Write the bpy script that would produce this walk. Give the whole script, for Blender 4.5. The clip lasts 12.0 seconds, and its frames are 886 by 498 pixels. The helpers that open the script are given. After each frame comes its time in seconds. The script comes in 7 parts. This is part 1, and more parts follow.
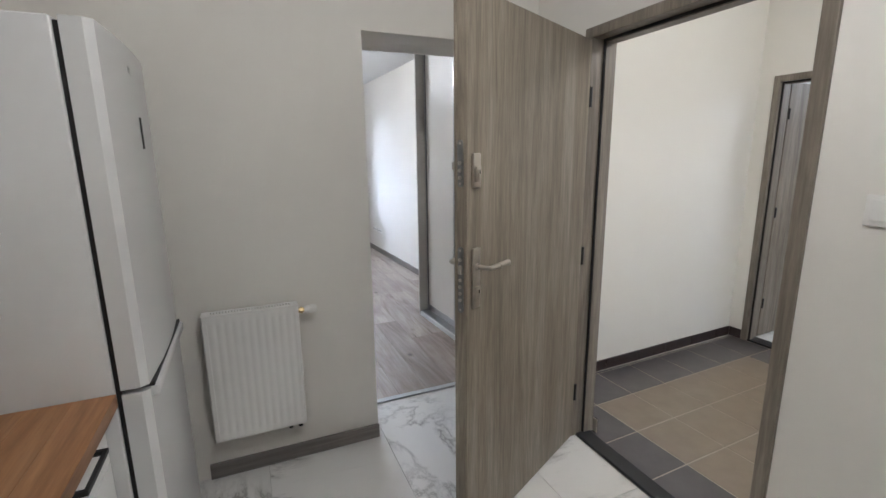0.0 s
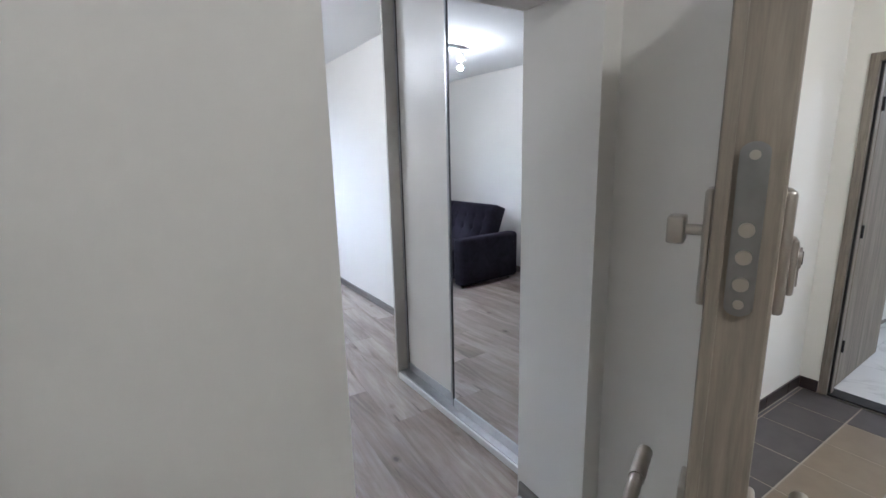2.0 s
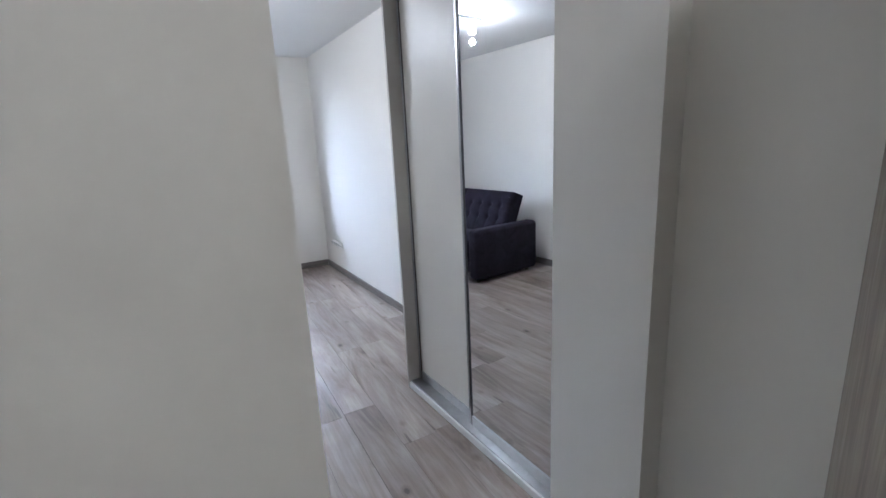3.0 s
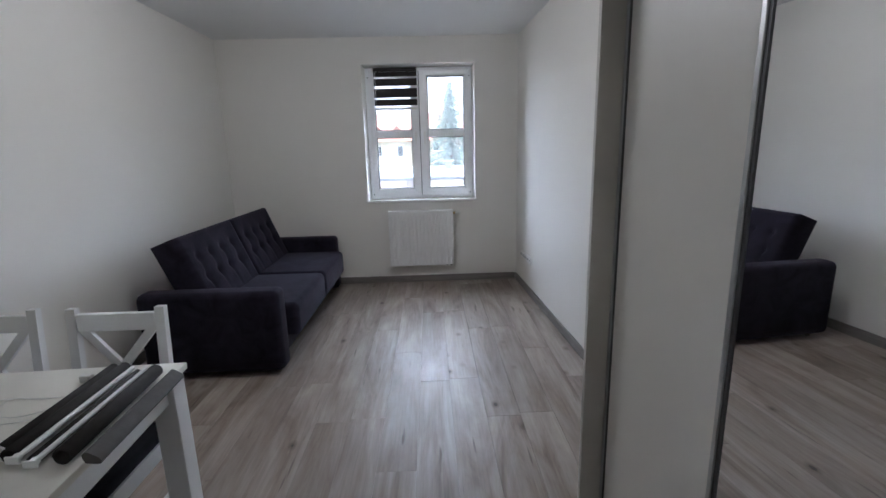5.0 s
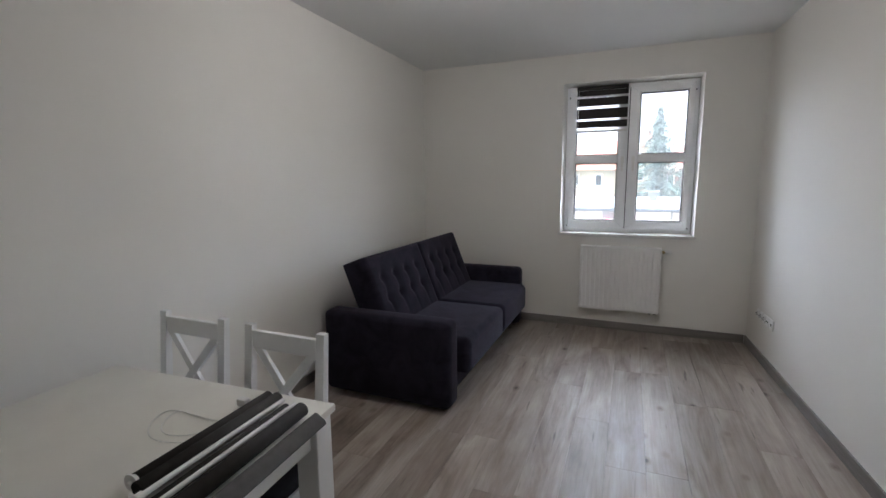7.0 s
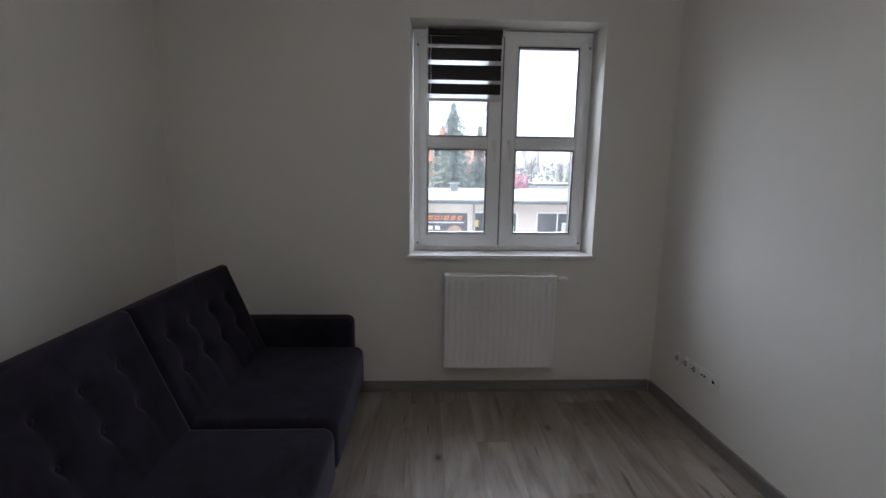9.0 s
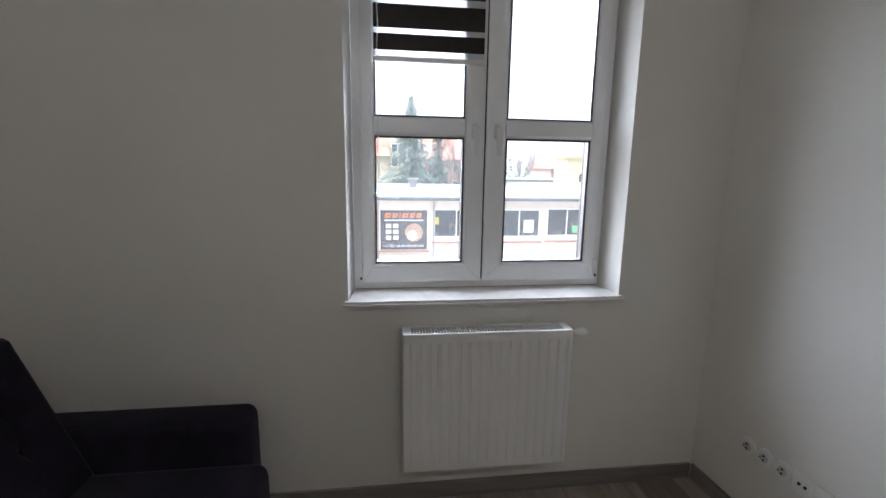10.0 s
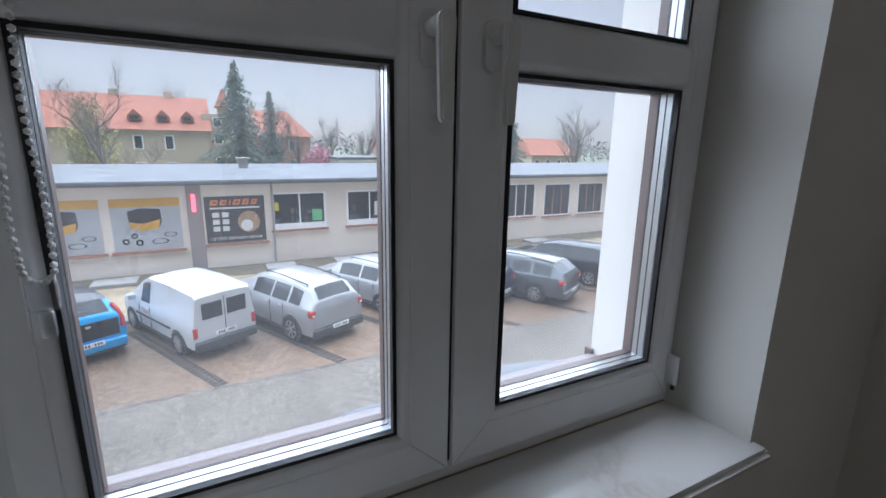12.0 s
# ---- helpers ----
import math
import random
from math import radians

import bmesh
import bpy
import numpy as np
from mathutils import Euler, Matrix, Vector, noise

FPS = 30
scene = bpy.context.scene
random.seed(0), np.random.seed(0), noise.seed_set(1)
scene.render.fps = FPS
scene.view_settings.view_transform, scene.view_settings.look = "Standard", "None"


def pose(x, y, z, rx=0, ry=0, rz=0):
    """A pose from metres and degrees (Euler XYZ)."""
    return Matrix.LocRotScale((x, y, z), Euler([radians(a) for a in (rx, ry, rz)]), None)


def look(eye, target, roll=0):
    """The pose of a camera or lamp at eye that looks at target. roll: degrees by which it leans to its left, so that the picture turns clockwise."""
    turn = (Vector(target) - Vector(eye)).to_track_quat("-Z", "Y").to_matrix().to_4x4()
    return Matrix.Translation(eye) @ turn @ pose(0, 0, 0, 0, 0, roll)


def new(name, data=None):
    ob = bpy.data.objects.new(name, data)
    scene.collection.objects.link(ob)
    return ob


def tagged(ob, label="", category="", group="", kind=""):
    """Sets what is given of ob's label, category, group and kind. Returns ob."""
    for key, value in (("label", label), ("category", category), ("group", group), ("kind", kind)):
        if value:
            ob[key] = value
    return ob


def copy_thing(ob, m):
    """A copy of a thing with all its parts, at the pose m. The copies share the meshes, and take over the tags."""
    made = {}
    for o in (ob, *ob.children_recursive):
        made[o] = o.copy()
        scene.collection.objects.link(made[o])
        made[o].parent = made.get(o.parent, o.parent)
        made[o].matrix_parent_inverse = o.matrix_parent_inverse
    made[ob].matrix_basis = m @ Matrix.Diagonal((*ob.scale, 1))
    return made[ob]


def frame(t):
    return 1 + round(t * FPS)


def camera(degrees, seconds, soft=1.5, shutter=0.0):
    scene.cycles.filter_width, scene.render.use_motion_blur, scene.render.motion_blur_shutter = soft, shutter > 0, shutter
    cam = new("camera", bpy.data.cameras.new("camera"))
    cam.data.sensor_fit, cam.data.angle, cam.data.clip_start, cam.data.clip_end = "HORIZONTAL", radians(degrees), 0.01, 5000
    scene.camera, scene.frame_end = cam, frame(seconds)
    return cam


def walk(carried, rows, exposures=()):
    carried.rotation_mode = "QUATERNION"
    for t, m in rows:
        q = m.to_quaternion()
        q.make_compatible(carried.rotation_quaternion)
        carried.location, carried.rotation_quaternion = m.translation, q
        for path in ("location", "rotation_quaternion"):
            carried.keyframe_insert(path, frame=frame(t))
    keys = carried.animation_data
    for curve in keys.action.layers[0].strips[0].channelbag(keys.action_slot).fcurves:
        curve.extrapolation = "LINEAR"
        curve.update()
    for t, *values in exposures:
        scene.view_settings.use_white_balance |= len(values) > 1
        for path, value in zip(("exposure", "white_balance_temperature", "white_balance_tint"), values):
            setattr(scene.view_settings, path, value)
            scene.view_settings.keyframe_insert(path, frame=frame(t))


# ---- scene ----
cam = camera(89.1, 12.0)
PATH = [
    (0, (0.542, 0.344, 1.52), (1.317, 2.142, 1.113), -0.6),
    (0.5, (0.598, 0.537, 1.504), (1.533, 2.263, 1.123), -0.6),
    (1, (0.662, 0.848, 1.536), (1.662, 2.543, 1.177), -0.9),
    (1.5, (0.676, 1.217, 1.55), (1.702, 2.894, 1.186), -1.0),
    (2, (0.773, 1.498, 1.563), (1.757, 3.191, 1.157), -1.3),
    (2.5, (0.877, 1.673, 1.541), (1.824, 3.377, 1.094), -1.8),
    (2.7, (0.894, 1.71, 1.553), (1.839, 3.414, 1.099), -2.4),
    (4.3, (1.401, 2.46, 1.477), (1.942, 4.321, 0.984), -1.8),
    (4.5, (1.418, 2.532, 1.477), (1.839, 4.427, 0.995), -1.4),
    (5, (1.439, 2.765, 1.482), (1.485, 4.718, 1.051), -1.5),
    (5.5, (1.416, 2.906, 1.491), (1.085, 4.843, 1.12), -1.5),
    (6, (1.421, 2.994, 1.496), (0.774, 4.862, 1.189), -1.6),
    (6.5, (1.393, 3.03, 1.493), (0.544, 4.82, 1.221), -1.4),
    (7, (1.382, 3.175, 1.46), (0.625, 5.002, 1.163), -0.5),
    (7.5, (1.218, 3.549, 1.449), (0.688, 5.453, 1.143), -0.3),
    (7.7, (1.152, 3.691, 1.457), (0.715, 5.619, 1.151), -0.2),
    (9.3, (0.829, 5.233, 1.493), (0.969, 7.198, 1.143), 0.9),
    (9.5, (0.865, 5.435, 1.509), (1.032, 7.396, 1.154), 1.0),
    (10, (0.895, 5.953, 1.497), (1.153, 7.903, 1.137), 0.9),
    (10.5, (0.961, 6.438, 1.505), (1.285, 8.375, 1.126), 0.7),
    (11, (1.067, 6.846, 1.5), (1.444, 8.774, 1.123), 0.6),
    (11.5, (1.058, 7.127, 1.502), (1.612, 9.006, 1.099), 0.7),
    (12, (1.018, 7.362, 1.513), (1.913, 9.095, 1.068), 0.9),
]
EXPOSURE = [(t, e, k, 13) for t, e, k in ((0, 4.5, 5450), (1.5, 4.58, 5300), (2.7, 4.5, 5150), (4.3, 3.62, 5250), (5.5, 3.38, 5600), (7.7, 3.20, 5850), (9.3, 2.36, 5850), (10, 2.82, 5900), (10.5, 2.42, 5750), (11, 1.88, 5550), (11.5, 1.66, 5500), (12, 1.36, 5700))]
walk(cam, [(t, look(eye, target, roll)) for t, eye, target, roll in PATH], EXPOSURE)


# ---------- world, sun and lamps ----------
world = bpy.data.worlds.new("overcast_sky")
scene.world = world
world.use_nodes = True
wn, wl = world.node_tree.nodes, world.node_tree.links
sky = wn.new("ShaderNodeTexSky")
sky.sky_type, sky.sun_disc = "NISHITA", False
sky.sun_elevation, sky.sun_rotation = radians(60), radians(2)
sky.air_density, sky.dust_density, sky.ozone_density = 1.0, 1.0, 1.0
pale = wn.new("ShaderNodeHueSaturation")
pale.inputs["Saturation"].default_value = 0.45
wl.new(sky.outputs[0], pale.inputs["Color"])
cloud = wn.new("ShaderNodeMix")
cloud.data_type = "RGBA"
cloud.inputs[0].default_value = 0.65
cloud.inputs[7].default_value = (3.1, 3.22, 3.35, 1)
wl.new(pale.outputs[0], cloud.inputs[6])
wl.new(cloud.outputs[2], wn["Background"].inputs["Color"])
wn["Background"].inputs["Strength"].default_value = 0.062

sun = new("sun", bpy.data.lights.new("sun", "SUN"))
sun.data.energy, sun.data.angle, sun.data.color = 4.6, radians(130), (0.87, 0.945, 1.0)
sun.matrix_world = look((1.0, 31.0, 51), (0, 7, 10))


def lamp(name, place, watts, colour, size):
    ob = new(name, bpy.data.lights.new(name, "POINT"))
    ob.data.energy, ob.data.color, ob.data.shadow_soft_size = watts, colour, size
    ob.location = place
    return ob


WARM = (1.0, 0.90, 0.74)
lamp("kitchen_bulb", (1.0, 0.78, 2.50), 1.32, WARM, 0.07)
lamp("hall_bulb", (3.1, 1.1, 2.45), 1.32, (1.0, 0.88, 0.70), 0.09)
# Unseen fill lamp without a fixture, added to brighten the neighbouring flat.
lamp("neighbour_fill", (5.9, 1.5, 2.4), 1.45, (0.99, 0.98, 0.96), 0.15)
for i, bx in enumerate((0.56, 0.82, 1.08)):
    lamp("spot_bulb", (bx, 5.40, 2.43), 0.72, (1.0, 0.93, 0.83), 0.025)


# ---------- materials ----------
def material(name, rough=0.5, metal=0.0, colour=(0.8, 0.8, 0.8)):
    m = bpy.data.materials.new(name)
    m.use_nodes = True
    b = m.node_tree.nodes["Principled BSDF"]
    b.inputs["Roughness"].default_value, b.inputs["Metallic"].default_value = rough, metal
    b.inputs["Base Color"].default_value = (*colour, 1)
    return m


def node(m, kind, **inputs):
    n = m.node_tree.nodes.new(kind)
    for k, v in inputs.items():
        n.inputs[k.replace("_", " ")].default_value = v
    return n


def link(m, a, b):
    m.node_tree.links.new(a, b)


def bsdf(m):
    return m.node_tree.nodes["Principled BSDF"]


def coords(m, scale=(1, 1, 1), shuffle=False, turn=0.0):
    """World position, stretched by scale, and shifted piece by piece if shuffle."""
    geo = node(m, "ShaderNodeNewGeometry")
    mp = node(m, "ShaderNodeMapping")
    mp.inputs["Scale"].default_value = scale
    mp.inputs["Rotation"].default_value = (0, 0, radians(turn))
    out = geo.outputs["Position"]
    if shuffle:
        info = node(m, "ShaderNodeObjectInfo")
        mul = node(m, "ShaderNodeVectorMath")
        mul.operation = "MULTIPLY"
        mul.inputs[1].default_value = (37.0, 53.0, 11.0)
        comb = node(m, "ShaderNodeCombineXYZ")
        for k in range(3):
            link(m, info.outputs["Random"], comb.inputs[k])
        link(m, comb.outputs[0], mul.inputs[0])
        add = node(m, "ShaderNodeVectorMath")
        link(m, out, add.inputs[0])
        link(m, mul.outputs[0], add.inputs[1])
        out = add.outputs[0]
    link(m, out, mp.inputs["Vector"])
    return mp.outputs[0]


def noisy(m, vec, scale, detail=4.0, rough=0.55, distort=0.0):
    n = node(m, "ShaderNodeTexNoise", Scale=scale, Detail=detail, Roughness=rough, Distortion=distort)
    link(m, vec, n.inputs["Vector"])
    return n.outputs["Fac"]


def ramp(m, fac, stops):
    r = node(m, "ShaderNodeValToRGB")
    e = r.color_ramp.elements
    while len(e) < len(stops):
        e.new(0.5)
    for el, (p, c) in zip(e, stops):
        el.position, el.color = p, (*c, 1)
    link(m, fac, r.inputs["Fac"])
    return r.outputs["Color"]


def blend(m, fac, a, b, mode="MIX"):
    n = m.node_tree.nodes.new("ShaderNodeMix")
    n.data_type, n.blend_type = "RGBA", mode
    for sock, v in ((n.inputs[0], fac), (n.inputs[6], a), (n.inputs[7], b)):
        if isinstance(v, (int, float)):
            sock.default_value = v
        elif isinstance(v, tuple):
            sock.default_value = (*v, 1)
        else:
            link(m, v, sock)
    return n.outputs[2]


def bump(m, height, strength=0.1, distance=0.002):
    n = node(m, "ShaderNodeBump", Strength=strength, Distance=distance)
    link(m, height, n.inputs["Height"])
    link(m, n.outputs[0], bsdf(m).inputs["Normal"])


def simple(name, colour, rough=0.5, metal=0.0, vary=0.06, scale=6.0, grain=120.0, relief=0.05):
    """Paint, plastic or metal with faint cloudiness and a fine grain."""
    m = material(name, rough, metal, colour)
    v = coords(m)
    dark = tuple(c * (1 - vary) for c in colour)
    lite = tuple(min(1, c * (1 + vary)) for c in colour)
    link(m, ramp(m, noisy(m, v, scale, 3), [(0.3, dark), (0.7, lite)]), bsdf(m).inputs["Base Color"])
    if relief:
        bump(m, noisy(m, v, grain, 3), relief, 0.001)
    return m


def wood(name, dark, mid, lite, along, rough=0.45, scale=1.0, knots=False, shuffle=False, grain=(0.72, 1.08)):
    """Boards with grain along x, y or z."""
    m = material(name, rough)
    stretch = {"x": (0.9, 14, 14), "y": (14, 0.9, 14), "z": (14, 14, 0.9)}[along]
    v = coords(m, tuple(s * scale for s in stretch), shuffle)
    broad = noisy(m, v, 0.55, 5, 0.6, 1.2)
    fine = noisy(m, v, 5.0, 5, 0.65, 0.3)
    col = ramp(m, broad, [(0.3, dark), (0.5, mid), (0.72, lite)])
    shade = ramp(m, fine, [(0.3, (grain[0],) * 3), (0.7, (grain[1],) * 3)])
    col = blend(m, 0.8, col, shade, "MULTIPLY") if not knots else blend(m, 0.45, col, shade, "MULTIPLY")
    if knots:
        kv = coords(m, tuple(s * scale for s in {"x": (1.6, 3.6, 1), "y": (3.6, 1.6, 1), "z": (3.6, 1, 1.6)}[along]), shuffle)
        vor = node(m, "ShaderNodeTexVoronoi", Scale=1.0)
        link(m, kv, vor.inputs["Vector"])
        knot = ramp(m, vor.outputs["Distance"], [(0.0, (0.12, 0.09, 0.08)), (0.035, (0.30, 0.26, 0.24)), (0.08, (0.78, 0.76, 0.74)), (0.17, (1, 1, 1))])
        col = blend(m, 0.9, col, knot, "MULTIPLY")
        tone = node(m, "ShaderNodeObjectInfo")
        col = blend(m, 0.75, col, ramp(m, tone.outputs["Random"], [(0.0, (0.80, 0.79, 0.78)), (1.0, (1.1, 1.09, 1.08))]), "MULTIPLY")
    link(m, col, bsdf(m).inputs["Base Color"])
    bump(m, fine, 0.12, 0.001)
    return m


def plaster(name, colour, rough=0.85):
    m = material(name, rough)
    v = coords(m)
    link(m, ramp(m, noisy(m, v, 0.9, 4), [(0.3, tuple(c * 0.965 for c in colour)), (0.7, colour)]), bsdf(m).inputs["Base Color"])
    bump(m, noisy(m, v, 160, 5, 0.7), 0.12, 0.0015)
    return m


def marble(name, base=(0.80, 0.79, 0.77), vein=(0.36, 0.35, 0.34), rough=0.16, shuffle=True, scale=1.0):
    m = material(name, rough)
    v = coords(m, (scale, scale, scale), shuffle, 35)
    warp = noisy(m, v, 1.1, 6, 0.62, 1.6)
    band = node(m, "ShaderNodeMath")
    band.operation = "SUBTRACT"
    band.inputs[1].default_value = 0.5
    link(m, warp, band.inputs[0])
    width = node(m, "ShaderNodeMath")
    width.operation = "ABSOLUTE"
    link(m, band.outputs[0], width.inputs[0])
    col = ramp(m, width.outputs[0], [(0.0, vein), (0.012, tuple((a + b) / 2 for a, b in zip(base, vein))), (0.05, base)])
    mask = ramp(m, noisy(m, v, 1.7, 2), [(0.42, (0, 0, 0)), (0.62, (1, 1, 1))])
    cloud = ramp(m, noisy(m, v, 2.4, 5), [(0.35, tuple(c * 0.93 for c in base)), (0.65, base)])
    link(m, blend(m, mask, cloud, col), bsdf(m).inputs["Base Color"])
    return m


def glazing(name, tint=(1, 1, 1), gloss=0.02, least=0.035, haze=0.0):
    """Clear pane: light goes straight through, with a mirror gloss that Fresnel drives."""
    m = bpy.data.materials.new(name)
    m.use_nodes = True
    m.node_tree.nodes.remove(bsdf(m))
    clear = node(m, "ShaderNodeBsdfTransparent")
    clear.inputs[0].default_value = (*tint, 1)
    shine = node(m, "ShaderNodeBsdfGlossy", Roughness=gloss)
    face = node(m, "ShaderNodeLayerWeight")
    steep = node(m, "ShaderNodeMath")
    steep.operation = "POWER"
    steep.inputs[1].default_value = 4.0
    link(m, face.outputs["Facing"], steep.inputs[0])
    fres = node(m, "ShaderNodeMath")
    fres.operation = "MULTIPLY_ADD"
    fres.inputs[1].default_value, fres.inputs[2].default_value = 0.6, least
    link(m, steep.outputs[0], fres.inputs[0])
    base = clear
    if haze:
        # Pale translucent veil stands in for the outdoor haze seen through the pane.
        veil = node(m, "ShaderNodeBsdfTranslucent")
        veil.inputs[0].default_value = (0.86, 0.86, 0.86, 1)
        base = node(m, "ShaderNodeMixShader")
        link(m, ramp(m, noisy(m, coords(m), 6.0, 4), [(0.3, (haze * 0.7,) * 3), (0.7, (haze * 1.3,) * 3)]), base.inputs[0])
        link(m, clear.outputs[0], base.inputs[1])
        link(m, veil.outputs[0], base.inputs[2])
    mix = node(m, "ShaderNodeMixShader")
    link(m, fres.outputs[0], mix.inputs[0])
    link(m, base.outputs[0], mix.inputs[1])
    link(m, shine.outputs[0], mix.inputs[2])
    link(m, mix.outputs[0], m.node_tree.nodes["Material Output"].inputs["Surface"])
    return m


def glow(name, colour, power):
    m = material(name, 0.4, 0, colour)
    bsdf(m).inputs["Emission Color"].default_value = (*colour, 1)
    bsdf(m).inputs["Emission Strength"].default_value = power
    return m


M_WALL = plaster("white_wall_paint", (0.77, 0.745, 0.695))
M_HALLWALL = plaster("hall_wall_paint", (0.80, 0.775, 0.71))
M_CEIL = plaster("ceiling_paint", (0.76, 0.76, 0.75))


def laminate(name):
    """Greyed oak boards along y: long cathedral grain, cloudy stains, dark knots and short cracks."""
    m = material(name, 0.45)
    bsdf(m).inputs["Specular IOR Level"].default_value = 0.58
    v = coords(m, (6.0, 0.9, 6.0), True)
    broad = noisy(m, v, 0.8, 5, 0.58, 1.8)
    col = ramp(m, broad, [(0.26, (0.150, 0.112, 0.088)), (0.42, (0.275, 0.226, 0.190)), (0.56, (0.345, 0.297, 0.260)), (0.76, (0.440, 0.392, 0.352))])
    fine = noisy(m, coords(m, (60.0, 2.2, 60.0), True), 1.0, 5, 0.7, 0.4)
    col = blend(m, 0.40, col, ramp(m, fine, [(0.30, (0.55, 0.53, 0.51)), (0.62, (1.08, 1.08, 1.08))]), "MULTIPLY")
    cloud = noisy(m, coords(m, (2.4, 1.0, 1.0), True), 1.6, 4, 0.6, 0.5)
    col = blend(m, 0.6, col, ramp(m, cloud, [(0.32, (0.66, 0.63, 0.60)), (0.66, (1.12, 1.11, 1.10))]), "MULTIPLY")
    kv = coords(m, (8.5, 5.2, 1.0), True)
    warp = node(m, "ShaderNodeTexNoise", Scale=9.0, Detail=3.0)
    link(m, kv, warp.inputs["Vector"])
    kvw = blend(m, 0.06, kv, warp.outputs["Color"], "ADD")
    vor = node(m, "ShaderNodeTexVoronoi", Scale=1.0)
    link(m, kvw, vor.inputs["Vector"])
    knot = ramp(m, vor.outputs["Distance"], [(0.0, (0.08, 0.06, 0.05)), (0.075, (0.16, 0.125, 0.105)), (0.12, (0.60, 0.55, 0.51)), (0.26, (1, 1, 1))])
    pick = node(m, "ShaderNodeSeparateColor")
    link(m, vor.outputs["Color"], pick.inputs[0])
    some = ramp(m, pick.outputs[0], [(0.70, (0, 0, 0)), (0.74, (1, 1, 1))])
    col = blend(m, some, col, blend(m, 0.95, col, knot, "MULTIPLY"))
    crack = noisy(m, coords(m, (34.0, 2.6, 1.0), True), 1.0, 2, 0.5, 0.2)
    col = blend(m, 0.75, col, ramp(m, crack, [(0.24, (0.30, 0.26, 0.24)), (0.31, (1, 1, 1))]), "MULTIPLY")
    tone = node(m, "ShaderNodeObjectInfo")
    col = blend(m, 0.6, col, ramp(m, tone.outputs["Random"], [(0.0, (0.78, 0.755, 0.735)), (1.0, (1.20, 1.19, 1.18))]), "MULTIPLY")
    link(m, col, bsdf(m).inputs["Base Color"])
    link(m, ramp(m, fine, [(0.3, (0.46, 0.46, 0.46)), (0.7, (0.36, 0.36, 0.36))]), bsdf(m).inputs["Roughness"])
    bump(m, fine, 0.15, 0.001)
    return m


M_PLANK = laminate("grey_oak_laminate")
M_JOINT = simple("dark_joint", (0.18, 0.155, 0.14), 0.8)
M_SKIRTX = wood("grey_skirting_x", (0.15, 0.135, 0.125), (0.23, 0.21, 0.195), (0.32, 0.29, 0.27), "x", 0.5)
M_SKIRTY = wood("grey_skirting_y", (0.15, 0.135, 0.125), (0.23, 0.21, 0.195), (0.32, 0.29, 0.27), "y", 0.5)
M_MARBLE = marble("marble_look_tile")
M_GROUT = simple("pale_grout", (0.55, 0.54, 0.52), 0.85)
M_SILL = marble("sill_marble", (0.74, 0.72, 0.69), (0.52, 0.46, 0.41), 0.12, False, 1.3)
M_DOOR = wood("grey_beige_door_laminate", (0.165, 0.137, 0.104), (0.250, 0.211, 0.162), (0.335, 0.290, 0.232), "z", 0.48, 1.7, grain=(0.62, 1.18))
M_FRAME = wood("grey_door_frame", (0.16, 0.135, 0.105), (0.235, 0.20, 0.158), (0.30, 0.262, 0.212), "z", 0.45, 1.25, grain=(0.58, 1.15))
M_DARKTILE = simple("dark_hall_tile", (0.085, 0.074, 0.070), 0.32, 0, 0.14, 9, 300, 0.05)
M_BEIGETILE = simple("beige_hall_tile", (0.225, 0.178, 0.125), 0.30, 0, 0.08, 9, 300, 0.05)
M_HALLGROUT = simple("hall_grout", (0.37, 0.325, 0.265), 0.9)
M_SKIRTTILE = simple("dark_brown_skirting_tile", (0.038, 0.026, 0.024), 0.35)
M_OAK = wood("oiled_oak_worktop", (0.10, 0.040, 0.014), (0.27, 0.125, 0.046), (0.44, 0.235, 0.10), "y", 0.35, 1.1)
M_WHITE = simple("white_lacquer", (0.78, 0.78, 0.77), 0.32, 0, 0.02, 4, 200, 0.02)
# White tabletop with the kitchen lamp's warm cast put into its colour.
M_TABLETOP = simple("warm_lit_white_lacquer", (0.75, 0.725, 0.66), 0.34, 0, 0.035, 5, 200, 0.02)
M_ENAMEL = simple("radiator_enamel", (0.80, 0.79, 0.77), 0.28, 0, 0.02, 5, 240, 0.03)
M_FRIDGE = simple("fridge_enamel", (0.60, 0.60, 0.60), 0.22, 0, 0.02, 3, 300, 0.03)
M_PVC = simple("white_window_pvc", (0.86, 0.865, 0.87), 0.28, 0, 0.02, 4, 200, 0.02)
M_BROWNPVC = simple("brown_outer_pvc", (0.10, 0.055, 0.045), 0.4)
M_GASKET = simple("black_gasket", (0.012, 0.012, 0.013), 0.6)
M_PLASTIC = simple("white_plastic", (0.78, 0.77, 0.74), 0.38, 0, 0.02)
M_BLACK = simple("matt_black_metal", (0.015, 0.015, 0.016), 0.45)
M_NICKEL = simple("brushed_nickel", (0.46, 0.425, 0.38), 0.30, 1.0, 0.08, 30, 400, 0.06)
M_STEEL = simple("lock_steel", (0.25, 0.25, 0.245), 0.36, 1.0, 0.08, 30, 400, 0.06)
M_CHROME = simple("chrome", (0.75, 0.75, 0.76), 0.12, 1.0, 0.02)
M_ALU = simple("aluminium_profile", (0.48, 0.49, 0.50), 0.36, 1.0, 0.05, 20)
M_DARKALU = simple("dark_profile", (0.09, 0.09, 0.095), 0.45, 0.4)
M_PANEL = simple("grey_wardrobe_board", (0.48, 0.46, 0.42), 0.5, 0, 0.04)
M_FROST = simple("milky_lacquered_glass", (0.70, 0.68, 0.64), 0.42, 0, 0.02, 2, 100, 0.01)
